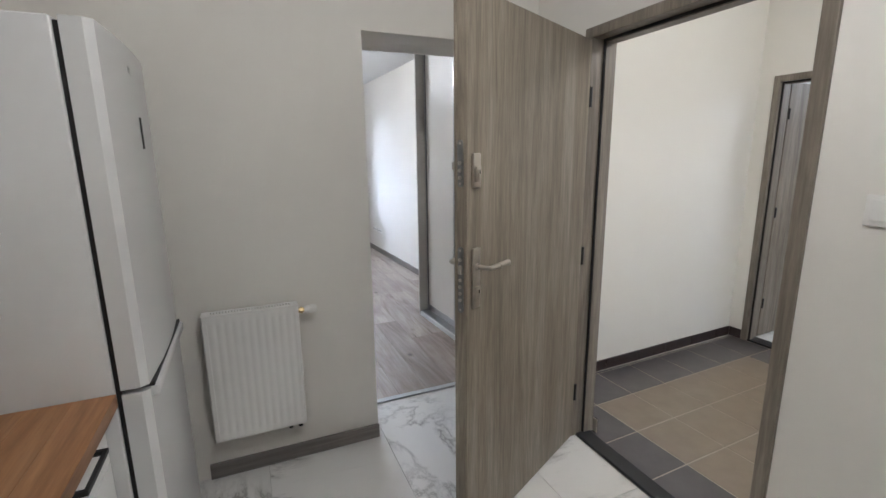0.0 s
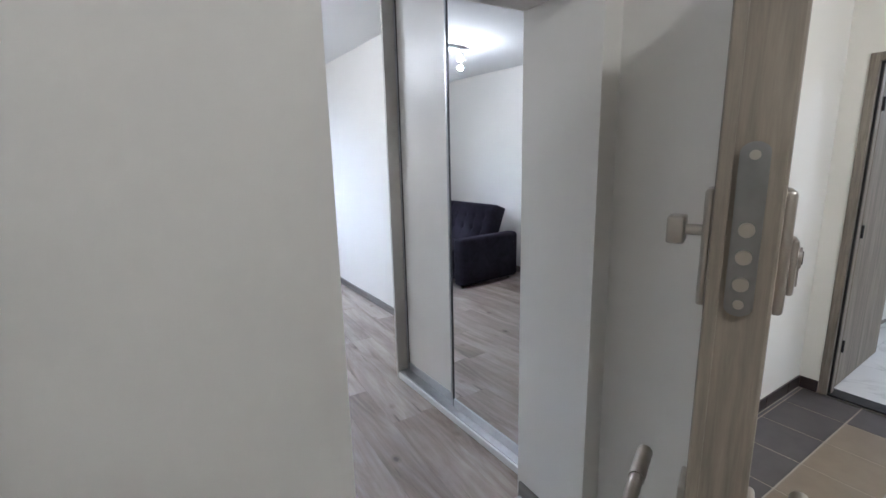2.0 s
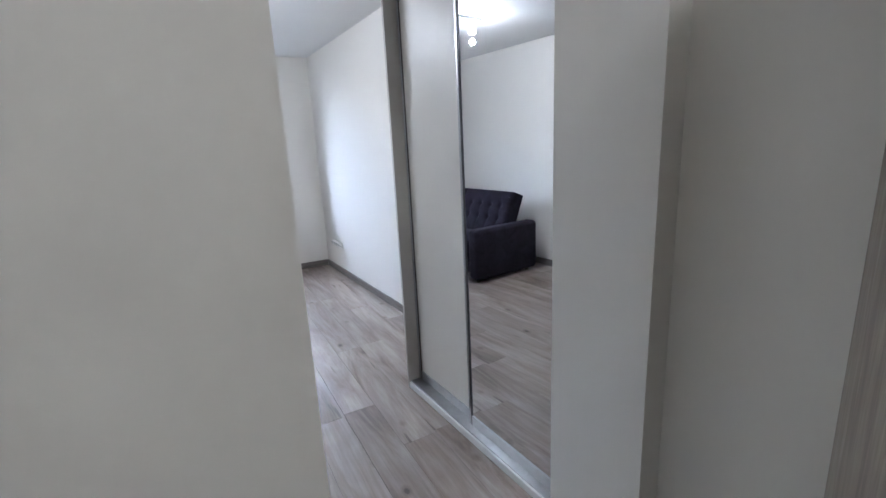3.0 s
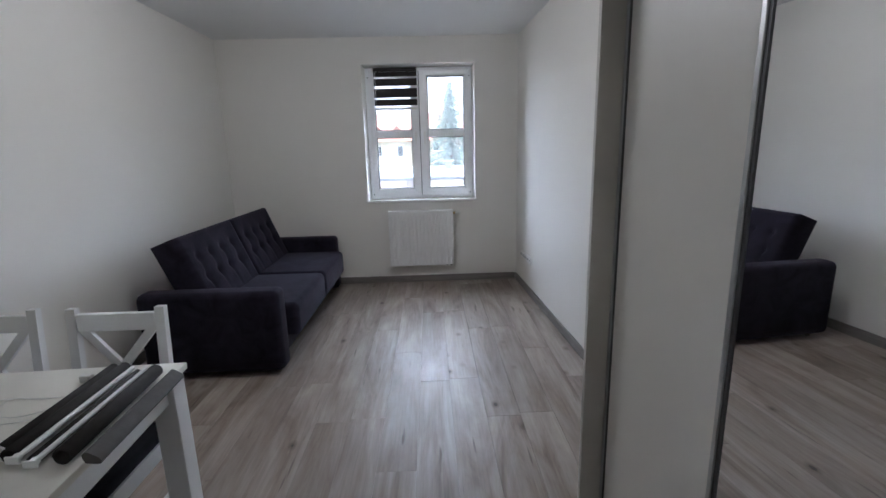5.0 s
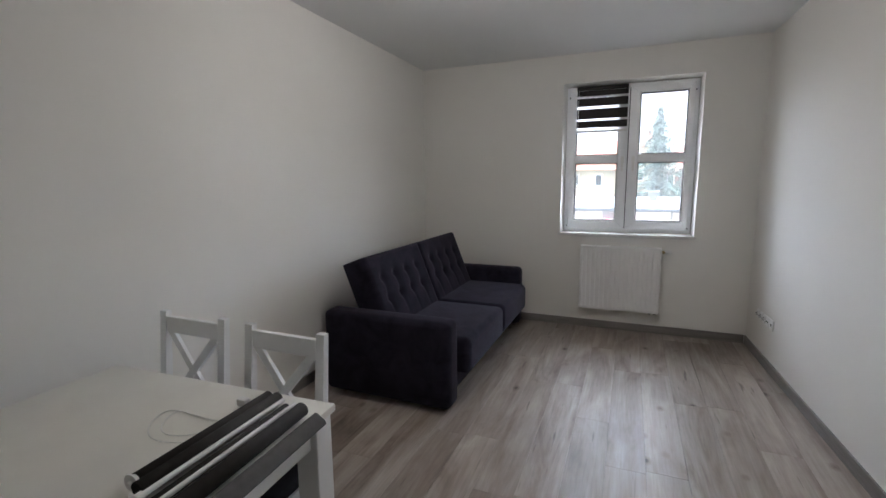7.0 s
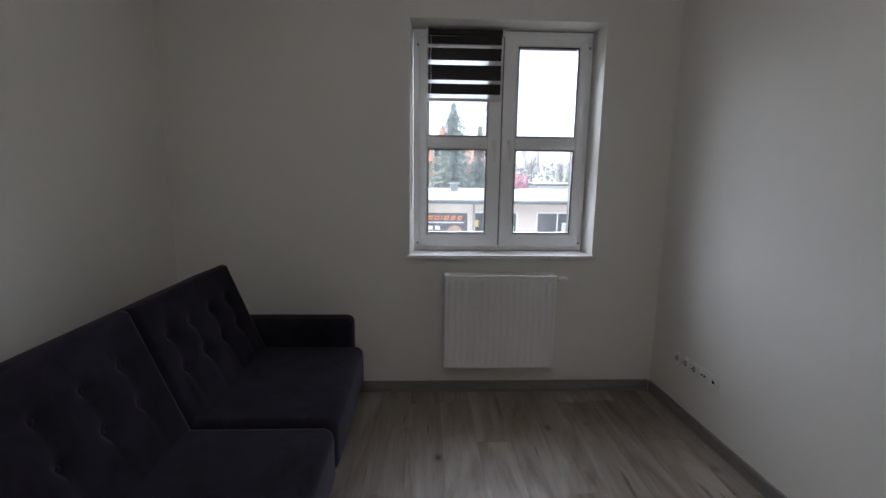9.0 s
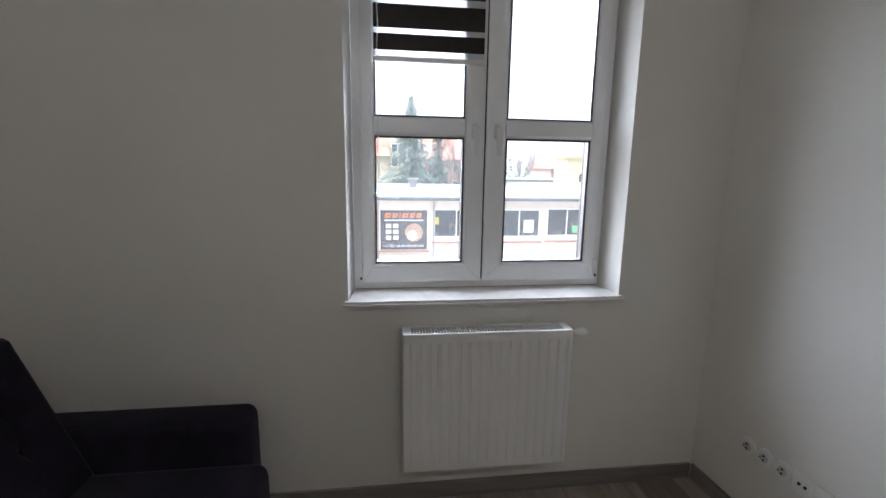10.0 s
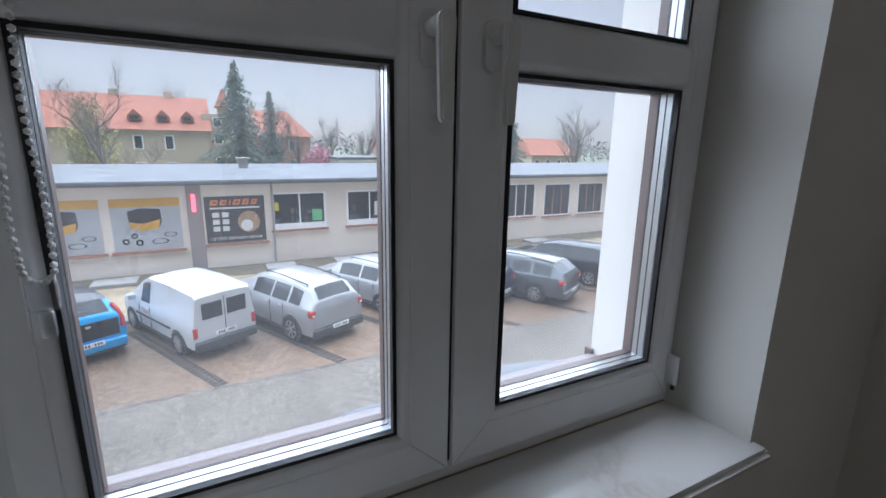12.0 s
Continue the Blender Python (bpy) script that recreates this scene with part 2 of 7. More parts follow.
M_MIRROR = material("mirror", 0.012, 1.0, (0.86, 0.87, 0.88))
M_GLASS = glazing("window_glass", haze=0.014)
M_CLEAR = glazing("clear_plastic", (0.93, 0.94, 0.95), 0.10, 0.22)
# Grey that paints the shade inside a white socket's well.
M_WELLSHADE = simple("socket_well_shade", (0.55, 0.54, 0.51), 0.45)
# Near-black small parts; also stands in for shade in slots, seams and wheel arches.
M_SLOT = simple("dark_part_and_slot_shade", (0.02, 0.02, 0.02), 0.8)
M_BRASS = simple("brass_fitting", (0.55, 0.42, 0.22), 0.35, 1.0)
M_REDWOOD = simple("red_brown_post", (0.20, 0.075, 0.05), 0.5, 0, 0.2, 20)
M_SEAM = simple("grey_seam", (0.42, 0.42, 0.42), 0.6)
M_SEALANT = simple("yellowed_sealant", (0.34, 0.27, 0.17), 0.7)
M_BULB = glow("lit_bulb", (1.0, 0.90, 0.76), 2.5)


def velvet(name, dark, lite):
    m = material(name, 0.92)
    v = coords(m)
    tone = noisy(m, v, 7, 5, 0.65, 0.6)
    link(m, ramp(m, tone, [(0.3, dark), (0.72, lite)]), bsdf(m).inputs["Base Color"])
    bsdf(m).inputs["Specular IOR Level"].default_value = 0.12
    bsdf(m).inputs["Sheen Weight"].default_value = 0.14
    bsdf(m).inputs["Sheen Roughness"].default_value = 0.4
    bsdf(m).inputs["Sheen Tint"].default_value = (0.62, 0.58, 0.72, 1)
    bump(m, noisy(m, v, 420, 3), 0.25, 0.0012)
    return m


M_VELVET = velvet("dark_violet_grey_velvet", (0.0088, 0.0074, 0.0118), (0.023, 0.0188, 0.0300))
M_SEAT = velvet("black_seat_fabric", (0.008, 0.008, 0.010), (0.016, 0.016, 0.019))
M_BLIND = simple("dark_blind_fabric", (0.030, 0.026, 0.024), 0.85, 0, 0.15, 40, 500, 0.2)
M_BLINDGREY = simple("grey_blind_fabric", (0.085, 0.080, 0.076), 0.8, 0, 0.12, 40, 500, 0.2)
M_SHEER = simple("sheer_blind_fabric", (0.75, 0.75, 0.75), 0.8)
bsdf(M_SHEER).inputs["Transmission Weight"].default_value = 0.55


# ---------- shape helpers ----------
def linked(name, bm, mat, parent=None, label=""):
    me = bpy.data.meshes.new(name)
    bm.to_mesh(me)
    bm.free()
    for m in mat if isinstance(mat, (list, tuple)) else [mat]:
        me.materials.append(m)
    ob = new(name, me)
    if parent:
        ob.parent = parent
    if label:
        ob["label"] = label
    return ob


def part(name, bm, mat, parent, label=""):
    return linked(name, bm, mat, parent, label)


def smooth(ob, angle=35):
    for p in ob.data.polygons:
        p.use_smooth = True
    ob.data.set_sharp_from_angle(angle=radians(angle))
    return ob


def thing(name, place, label, category, group="", turn=0):
    ob = new(name)
    ob.empty_display_size = 0.1
    ob.matrix_world = pose(*place, 0, 0, turn)
    return tagged(ob, label, category, group)


def box(bm, x0, x1, y0, y1, z0, z1, bev=0.0, seg=2, m=None):
    t = bmesh.new()
    bmesh.ops.create_cube(t, size=1)
    for v in t.verts:
        v.co = Vector(((x0, x1)[v.co.x > 0], (y0, y1)[v.co.y > 0], (z0, z1)[v.co.z > 0]))
    if bev:
        bmesh.ops.bevel(t, geom=t.edges[:], offset=bev, segments=seg, profile=0.5, affect="EDGES")
    if m is not None:
        bmesh.ops.transform(t, matrix=m, verts=t.verts)
    me = bpy.data.meshes.new("tmp")
    t.to_mesh(me)
    t.free()
    bm.from_mesh(me)
    bpy.data.meshes.remove(me)
    return bm


def boxes(*specs, bev=0.0, seg=2):
    bm = bmesh.new()
    for s in specs:
        box(bm, *s, bev=bev, seg=seg)
    return bm


def rod(bm, a, b, r0, r1=None, seg=12, caps=True):
    a, b = Vector(a), Vector(b)
    r1 = r0 if r1 is None else r1
    q = (b - a).to_track_quat("Z", "Y")
    rings = []
    for p, r in ((a, r0), (b, r1)):
        rings.append([bm.verts.new(p + q @ Vector((r * math.cos(2 * math.pi * k / seg), r * math.sin(2 * math.pi * k / seg), 0))) for k in range(seg)])
    for k in range(seg):
        bm.faces.new((rings[0][k], rings[0][(k + 1) % seg], rings[1][(k + 1) % seg], rings[1][k]))
    if caps:
        bm.faces.new(rings[0][::-1])
        bm.faces.new(rings[1])
    return bm


def tube(bm, pts, r, seg=8, closed=False):
    pts = [Vector(p) for p in pts]
    rings = []
    n = len(pts)
    for i, p in enumerate(pts):
        d = (pts[(i + 1) % n] - pts[i - 1]) if closed else (pts[min(i + 1, n - 1)] - pts[max(i - 1, 0)])
        q = d.to_track_quat("Z", "Y")
        rings.append([bm.verts.new(p + q @ Vector((r * math.cos(2 * math.pi * k / seg), r * math.sin(2 * math.pi * k / seg), 0))) for k in range(seg)])
    for i in range(n if closed else n - 1):
        A, B = rings[i], rings[(i + 1) % n]
        for k in range(seg):
            bm.faces.new((A[k], A[(k + 1) % seg], B[(k + 1) % seg], B[k]))
    if not closed:
        bm.faces.new(rings[0][::-1])
        bm.faces.new(rings[-1])
    return bm


def prism(bm, outline, axis, lo, hi):
    """Extrudes a 2D outline along x or y; outline in the other two axes."""
    put = (lambda a, b, c: (c, a, b)) if axis == "x" else (lambda a, b, c: (a, c, b))
    A = [bm.verts.new(put(a, b, lo)) for a, b in outline]
    B = [bm.verts.new(put(a, b, hi)) for a, b in outline]
    n = len(A)
    for k in range(n):
        bm.faces.new((A[k], A[(k + 1) % n], B[(k + 1) % n], B[k]))
    bm.faces.new(A[::-1])
    bm.faces.new(B)
    bmesh.ops.recalc_face_normals(bm, faces=bm.faces)
    return bm


def structure(name, bm, mat, label):
    return tagged(linked(name, bm, mat), label, name.split("_")[0], "", "structure")


# ---------- rooms: walls, ceilings, floors ----------
CEIL = 2.637
KX0, KY0 = -0.47, -1.6            # kitchen's west and south walls
K1, K2 = 2.546, 2.930             # wall between kitchen and living room
OX0, OX1, OZ = 1.090, 1.982, 2.090  # its opening
EX0, EX1 = 2.066, 2.180           # entrance wall
EY0, EY1, EZ = 1.150, 2.130, 2.065  # its doorway
LX0, LX1, LY1 = -0.735, 2.397, 7.783
WX0, WX1, WZ0, WZ1, WOUT = 0.761, 1.918, 0.915, 2.362, 8.20
HX1, HY0, HY1 = 4.20, -0.6, 2.70
AY0, AY1, AZ = 1.665, 2.560, 2.045   # neighbour's doorway
NX0, NX1, NY0, NY1 = 4.32, 7.05, 0.3, 3.5

SKEW = Matrix.Translation((LX1, LY1, 0)) @ pose(0, 0, 0, 0, 0, 2.6) @ Matrix.Translation((-LX1, -LY1, 0))   # the east wall stands off square


def skewed(ob):
    ob.matrix_world = SKEW @ ob.matrix_world
    return ob


structure("wall_kitchen_living", boxes((-0.9, OX0, K1, K2, 0, CEIL), (OX0, OX1, K1, K2, OZ, CEIL), (OX1, EX0, K1, K2, 0, CEIL)), M_WALL, "white painted wall with an open passage to the living room")
structure("wall_entrance", boxes((EX0, EX1, KY0, EY0, 0, CEIL), (EX0, EX1, EY0, EY1, EZ, CEIL), (EX0, EX1, EY1, K2, 0, CEIL)), M_WALL, "white painted wall around the entrance doorway")
structure("wall_kitchen_west", boxes((KX0 - 0.12, KX0, KY0, K1, 0, CEIL)), M_WALL, "white painted kitchen wall behind the fridge")
structure("wall_kitchen_south", boxes((KX0 - 0.12, EX1, KY0 - 0.12, KY0, 0, CEIL)), M_WALL, "white painted kitchen wall")
structure("ceiling_kitchen", boxes((KX0 - 0.12, EX1, KY0 - 0.12, K2, CEIL, CEIL + 0.15)), M_CEIL, "white kitchen ceiling")
structure("wall_living_west", boxes((LX0 - 0.15, LX0, K2, LY1, 0, CEIL)), M_WALL, "white painted living room wall behind the sofa")
skewed(structure("wall_living_east", boxes((LX1, LX1 + 0.15, K2 - 0.1, LY1, 0, CEIL)), M_WALL, "white painted living room wall with sockets"))
structure("wall_living_south", boxes((EX1, LX1 + 0.5, K2 - 0.1, K2, 0, CEIL)), M_WALL, "white painted wall end behind the wardrobe")
structure("wall_window", boxes((LX0 - 0.15, WX0, LY1, WOUT, -3.7, CEIL + 1), (WX1, LX1 + 0.15, LY1, WOUT, -3.7, CEIL + 1), (WX0, WX1, LY1, WOUT, -3.7, WZ0), (WX0, WX1, LY1, WOUT, WZ1, CEIL + 1)), M_WALL, "white painted outer wall with the window opening")
for v in bpy.data.objects["wall_window"].data.vertices:   # the reveals splay out towards the room
    if abs(v.co.y - LY1) < 1e-4:
        v.co.x += 0.016 * (abs(v.co.x - WX1) < 1e-4) - 0.016 * (abs(v.co.x - WX0) < 1e-4)
        v.co.z += 0.010 * (abs(v.co.z - WZ1) < 1e-4)
structure("ceiling_living", boxes((LX0 - 0.15, LX1 + 0.5, K2, LY1, CEIL, CEIL + 0.15)), M_CEIL, "white living room ceiling")
structure("wall_hall_north", boxes((EX1, HX1 + 0.12, HY1, HY1 + 0.1, 0, CEIL)), M_HALLWALL, "cream white corridor wall")
structure("wall_hall_east", boxes((HX1, NX0, HY0, AY0, 0, CEIL), (HX1, NX0, AY0, AY1, AZ, CEIL), (HX1, NX0, AY1, HY1, 0, CEIL)), M_HALLWALL, "cream white corridor wall around the neighbouring doorway")
structure("wall_hall_south", boxes((EX1, HX1, HY0 - 0.1, HY0, 0, CEIL)), M_HALLWALL, "cream white corridor end wall")
structure("ceiling_hall", boxes((EX1, NX0, HY0 - 0.1, HY1 + 0.1, CEIL, CEIL + 0.15)), M_CEIL, "white corridor ceiling")
structure("wall_neighbour_east", boxes((NX1, NX1 + 0.1, NY0, NY1, 0, CEIL)), M_WALL, "white painted wall of the neighbouring flat")
structure("wall_neighbour_north", boxes((NX0, NX1, NY1, NY1 + 0.1, 0, CEIL)), M_WALL, "white painted wall of the neighbouring flat")
structure("wall_neighbour_west", boxes((NX0 - 0.12, NX0, HY1 + 0.1, NY1 + 0.1, 0, CEIL)), M_WALL, "white painted wall of the neighbouring flat")
structure("wall_neighbour_south", boxes((NX0, NX1, NY0 - 0.1, NY0, 0, CEIL)), M_WALL, "white painted wall of the neighbouring flat")
structure("ceiling_neighbour", boxes((NX0, NX1, NY0 - 0.1, NY1 + 0.1, CEIL, CEIL + 0.15)), M_CEIL, "white ceiling of the neighbouring flat")

# skirting boards, one length per wall
SK = 0.078


def skirting(name, x0, x1, y0, y1, mat, label="grey wood-look skirting board along the wall"):
    return structure(name, boxes((x0, x1, y0, y1, 0.0, SK), bev=0.003), mat, label)


skirting("baseboard_kitchen", 0.26, OX0 + 0.003, K1 - 0.015, K1, M_SKIRTX)
skirting("baseboard_passage", OX1 - 0.014, OX1, K1, K2 - 0.02, M_SKIRTY)
skirting("baseboard_passage_end", OX1 - 0.014, EX0 - 0.001, K1 - 0.015, K1 - 0.0005, M_SKIRTX)
skirting("baseboard_window_wall", LX0 + 0.014, LX1 - 0.014, LY1 - 0.014, LY1, M_SKIRTX)
skewed(skirting("baseboard_east", LX1 - 0.014, LX1, 4.285, LY1 - 0.014, M_SKIRTY))
skirting("baseboard_west", LX0, LX0 + 0.014, K2, LY1, M_SKIRTY)
skirting("baseboard_living_south", LX0 + 0.014, OX0, K2, K2 + 0.014, M_SKIRTX)
skirting("baseboard_neighbour", NX1 - 0.014, NX1, NY0, NY1, M_SKIRTY)
structure("trim_passage_threshold", boxes((OX0, OX1, 2.862, 2.902, 0.0, 0.011), bev=0.004), M_ALU, "flat aluminium threshold strip between tiles and laminate")


M_OUTSILL = simple("grey_brown_sheet_metal", (0.25, 0.215, 0.212), 0.55)


# ---------- window ----------
def mitred(bm, outer, inner, section):
    """Sweeps a section round a rectangle with mitred corners; section: side, inset from outer ("o") or back from inner ("i"), y."""
    rings = []
    for side, d, y in section:
        x0, x1, z0, z1 = (outer[0] + d, outer[1] - d, outer[2] + d, outer[3] - d) if side == "o" else (inner[0] - d, inner[1] + d, inner[2] - d, inner[3] + d)
        rings.append([bm.verts.new(p) for p in ((x0, y, z0), (x1, y, z0), (x1, y, z1), (x0, y, z1))])
    for A, B in zip(rings, rings[1:] + rings[:1]):
        for k in range(4):
            bm.faces.new((A[k], A[(k + 1) % 4], B[(k + 1) % 4], B[k]))
    bmesh.ops.recalc_face_normals(bm, faces=bm.faces)
    return bm


def window_handle(w, hx):
    plate = bmesh.new()
    rounded_plate = [(hx + 0.0155 * math.cos(a), (1.672 if math.sin(a) > 0 else 1.632) + 0.0155 * math.sin(a)) for a in (2 * math.pi * (k + 0.5) / 28 for k in range(28))]
    prism(plate, rounded_plate, "y", 7.936, 7.947)
    h = part("handle", plate, M_PLASTIC, w, "white plastic window handle")
    lever = bmesh.new()
    rod(lever, (hx, 7.937, 1.664), (hx, 7.902, 1.664), 0.0125, 0.0115, 20)
    outline = [(hx + 0.0125 * math.cos(a), 1.664 + 0.0125 * math.sin(a)) for a in (math.pi * k / 12 for k in range(13))]
    outline += [(hx - 0.0105, 1.60), (hx - 0.0085, 1.548), (hx - 0.005, 1.543), (hx + 0.005, 1.543), (hx + 0.0085, 1.548), (hx + 0.0105, 1.60)]
    prism(lever, outline, "y", 7.889, 7.903)
    bmesh.ops.bevel(lever, geom=[e for e in lever.edges if len(e.link_faces) == 2 and any(len(f.verts) > 12 for f in e.link_faces) and e.calc_face_angle() > 0.6], offset=0.003, segments=2, affect="EDGES")
    smooth(part("lever", lever, M_PLASTIC, h), 40)


def window_unit():
    w = tagged(new("window_1"), "white two-sash plastic window with transoms and white handles", "window", "", "structure")
    yi, yo = 7.965, 8.045
    fr = mitred(bmesh.new(), (WX0, WX1, 0.945, WZ1), (WX0 + 0.045, WX1 - 0.045, 0.985, WZ1 - 0.04), (("o", 0, yo), ("o", 0, yi), ("i", 0.004, yi), ("i", 0, yi + 0.004), ("i", 0, yo)))
    part("window_frame", fr, M_PVC, w)
    outer = boxes((WX0, WX0 + 0.05, yo, yo + 0.012, 0.945, WZ1), (WX1 - 0.05, WX1, yo, yo + 0.012, 0.945, WZ1), (1.30, 1.38, yo, yo + 0.012, 0.945, WZ1))
    part("outer_cover", outer, M_BROWNPVC, w, "dark brown outer cover strips")
    # Black strip behind the sash joint paints the darkness of the gap.
    part("gap_shade_strip", boxes((1.330, 1.349, 7.956, 7.966, 0.986, WZ1 - 0.041)), M_GASKET, w, "black strip standing in for the dark gap between the sashes")
    zs = ((1.064, 1.623), (1.705, 2.268))
    z0, z1 = 0.978, 2.330
    ys, ye = 7.947, 8.018
    for sx0, sx1, gx0, gx1 in ((0.798, 1.3365, 0.857, 1.247), (1.3430, 1.883, 1.436, 1.830)):
        section = (("o", 0, ye), ("o", 0, ys + 0.005), ("o", 0.0015, ys + 0.0015), ("o", 0.005, ys), ("i", 0.020, ys), ("i", 0.0185, ys + 0.0012), ("i", 0.017, ys), ("i", 0.012, ys + 0.001), ("i", 0.006, ys + 0.005), ("i", 0.0, ys + 0.013), ("i", 0, ye))
        b = mitred(bmesh.new(), (sx0, sx1, z0, z1), (gx0, gx1, zs[0][0], zs[1][1]), section)
        sash = smooth(part("sash", b, M_PVC, w), 28)
        a, c = zs[0][1], zs[1][0]
        bar = bmesh.new()
        prism(bar, [(ye, a), (ys + 0.013, a), (ys + 0.005, a + 0.006), (ys + 0.001, a + 0.012), (ys, a + 0.017), (ys, c - 0.017), (ys + 0.001, c - 0.012), (ys + 0.005, c - 0.006), (ys + 0.013, c), (ye, c)], "x", gx0 - 0.001, gx1 + 0.001)
        smooth(part("transom", bar, M_PVC, sash), 28)
        seams = bmesh.new()
        for px, pz, qx, qz in ((sx0, z0, gx0, zs[0][0]), (sx1, z0, gx1, zs[0][0]), (sx0, z1, gx0, zs[1][1]), (sx1, z1, gx1, zs[1][1])):
            u, v = Vector((px, ys - 0.0002, pz)), Vector((qx, ys - 0.0002, qz))
            d = (v - u).normalized()
            n = Vector((-d.z, 0, d.x)) * 0.0005
            u, v = u + d * 0.007, v - d * 0.030
            seams.faces.new([seams.verts.new(p) for p in (u - n, v - n, v + n, u + n)])
        part("weld_seam", seams, M_SEAM, sash, "fine grey mitre seam")
        for a, c in zs:
            g = 0.006
            part("gasket", boxes((gx0, gx0 + g, 7.955, 7.966, a, c), (gx1 - g, gx1, 7.955, 7.966, a, c), (gx0 + g, gx1 - g, 7.955, 7.966, a, a + g), (gx0 + g, gx1 - g, 7.955, 7.966, c - g, c)), M_GASKET, sash)

            def edging(nm, q, y0, y1, mat, label=""):
                part(nm, boxes((gx0, gx0 + q, y0, y1, a, c), (gx1 - q, gx1, y0, y1, a, c), (gx0 + q, gx1 - q, y0, y1, a, a + q), (gx0 + q, gx1 - q, y0, y1, c - q, c)), mat, sash, label)
            for y0, y1 in ((7.9705, 7.9825), (7.9855, 7.9975)):
                part("spacer_bar", boxes((gx1 - 0.004, gx1, y0, y1, a, c), (gx0 + 0.004, gx1 - 0.004, y0, y1, a, a + 0.004)), M_ALU, sash, "bare aluminium spacer bar")
                # Left and top bars are the same aluminium; black paints their shaded look.
                part("spacer_bar", boxes((gx0, gx0 + 0.004, y0, y1, a, c), (gx0 + 0.004, gx1 - 0.004, y0, y1, c - 0.004, c)), M_GASKET, sash, "spacer bar blackened for its shade")
            edging("sealant", 0.0045, 7.9828, 7.9852, M_GASKET)
            edging("sealant", 0.0045, 7.9978, 8.0010, M_GASKET)
            edging("outer_bead", 0.005, 8.0015, 8.0165, M_BROWNPVC, "dark brown outer glazing bead")
            for gy in (7.9665, 7.9985):
                pane = part("pane", boxes((gx0 + 0.005, gx1 - 0.005, gy, gy + 0.003, a + 0.005, c - 0.005)), M_GLASS, sash)
                pane.visible_shadow = False
        # hinges at the outer stiles
        hx = sx0 - 0.012 if sx0 < 1 else sx1 + 0.001
        for hz in (0.995, 2.255):
            hinge = part("hinge", boxes((hx, hx + 0.011, 7.925, 7.966, hz + 0.012, hz + 0.078), bev=0.003), M_PVC, sash)
            pin = bmesh.new()
            rod(pin, (hx + 0.0055, 7.932, hz), (hx + 0.0055, 7.932, hz + 0.012), 0.0045, seg=12)
            part("hinge_pin", pin, M_SLOT, hinge)
    window_handle(w, 1.2935)
    window_handle(w, 1.3920)
    return w


window_unit()
sill_bm = bmesh.new()
plan = [(0.724, 7.748), (1.953, 7.748), (1.953, 7.781), (WX1 + 0.0145, 7.781), (WX1 - 0.0015, 7.964), (WX0 + 0.0015, 7.964), (WX0 - 0.0145, 7.781), (0.724, 7.781)]
low_ring = [sill_bm.verts.new((x, y, WZ0 + 0.001)) for x, y in plan]
top_ring = [sill_bm.verts.new((x, y, 0.945)) for x, y in plan]
for k in range(8):
    sill_bm.faces.new((low_ring[k], low_ring[(k + 1) % 8], top_ring[(k + 1) % 8], top_ring[k]))
sill_bm.faces.new(low_ring[::-1])
sill_bm.faces.new(top_ring)
sill_bm.edges.ensure_lookup_table()
round_edges = [e for e in sill_bm.edges if all(v.co.y < 7.7815 and (v.co.x < 0.725 or v.co.x > 1.952) for v in e.verts)]
bmesh.ops.bevel(sill_bm, geom=round_edges, offset=0.010, segments=4, affect="EDGES")
sill = tagged(smooth(linked("window_sill", sill_bm, M_SILL)), "polished cream marble inner window sill", "window sill", "", "structure")
part("sealant_line", boxes((WX0 + 0.004, WX1 - 0.004, 7.961, 7.9645, 0.9452, 0.9470)), M_SEALANT, sill, "yellowed sealant line")
structure("trim_sill_cap", boxes((WX1 - 0.012, WX1 - 0.001, 8.186, 8.214, 0.947, 0.978), bev=0.005), M_BROWNPVC, "dark brown end cap of the outer sill")
structure("trim_outer_sill", boxes((WX0, WX1, 8.058, 8.196, 0.948, 0.964), bev=0.003), M_OUTSILL, "grey-brown metal outer window sill")


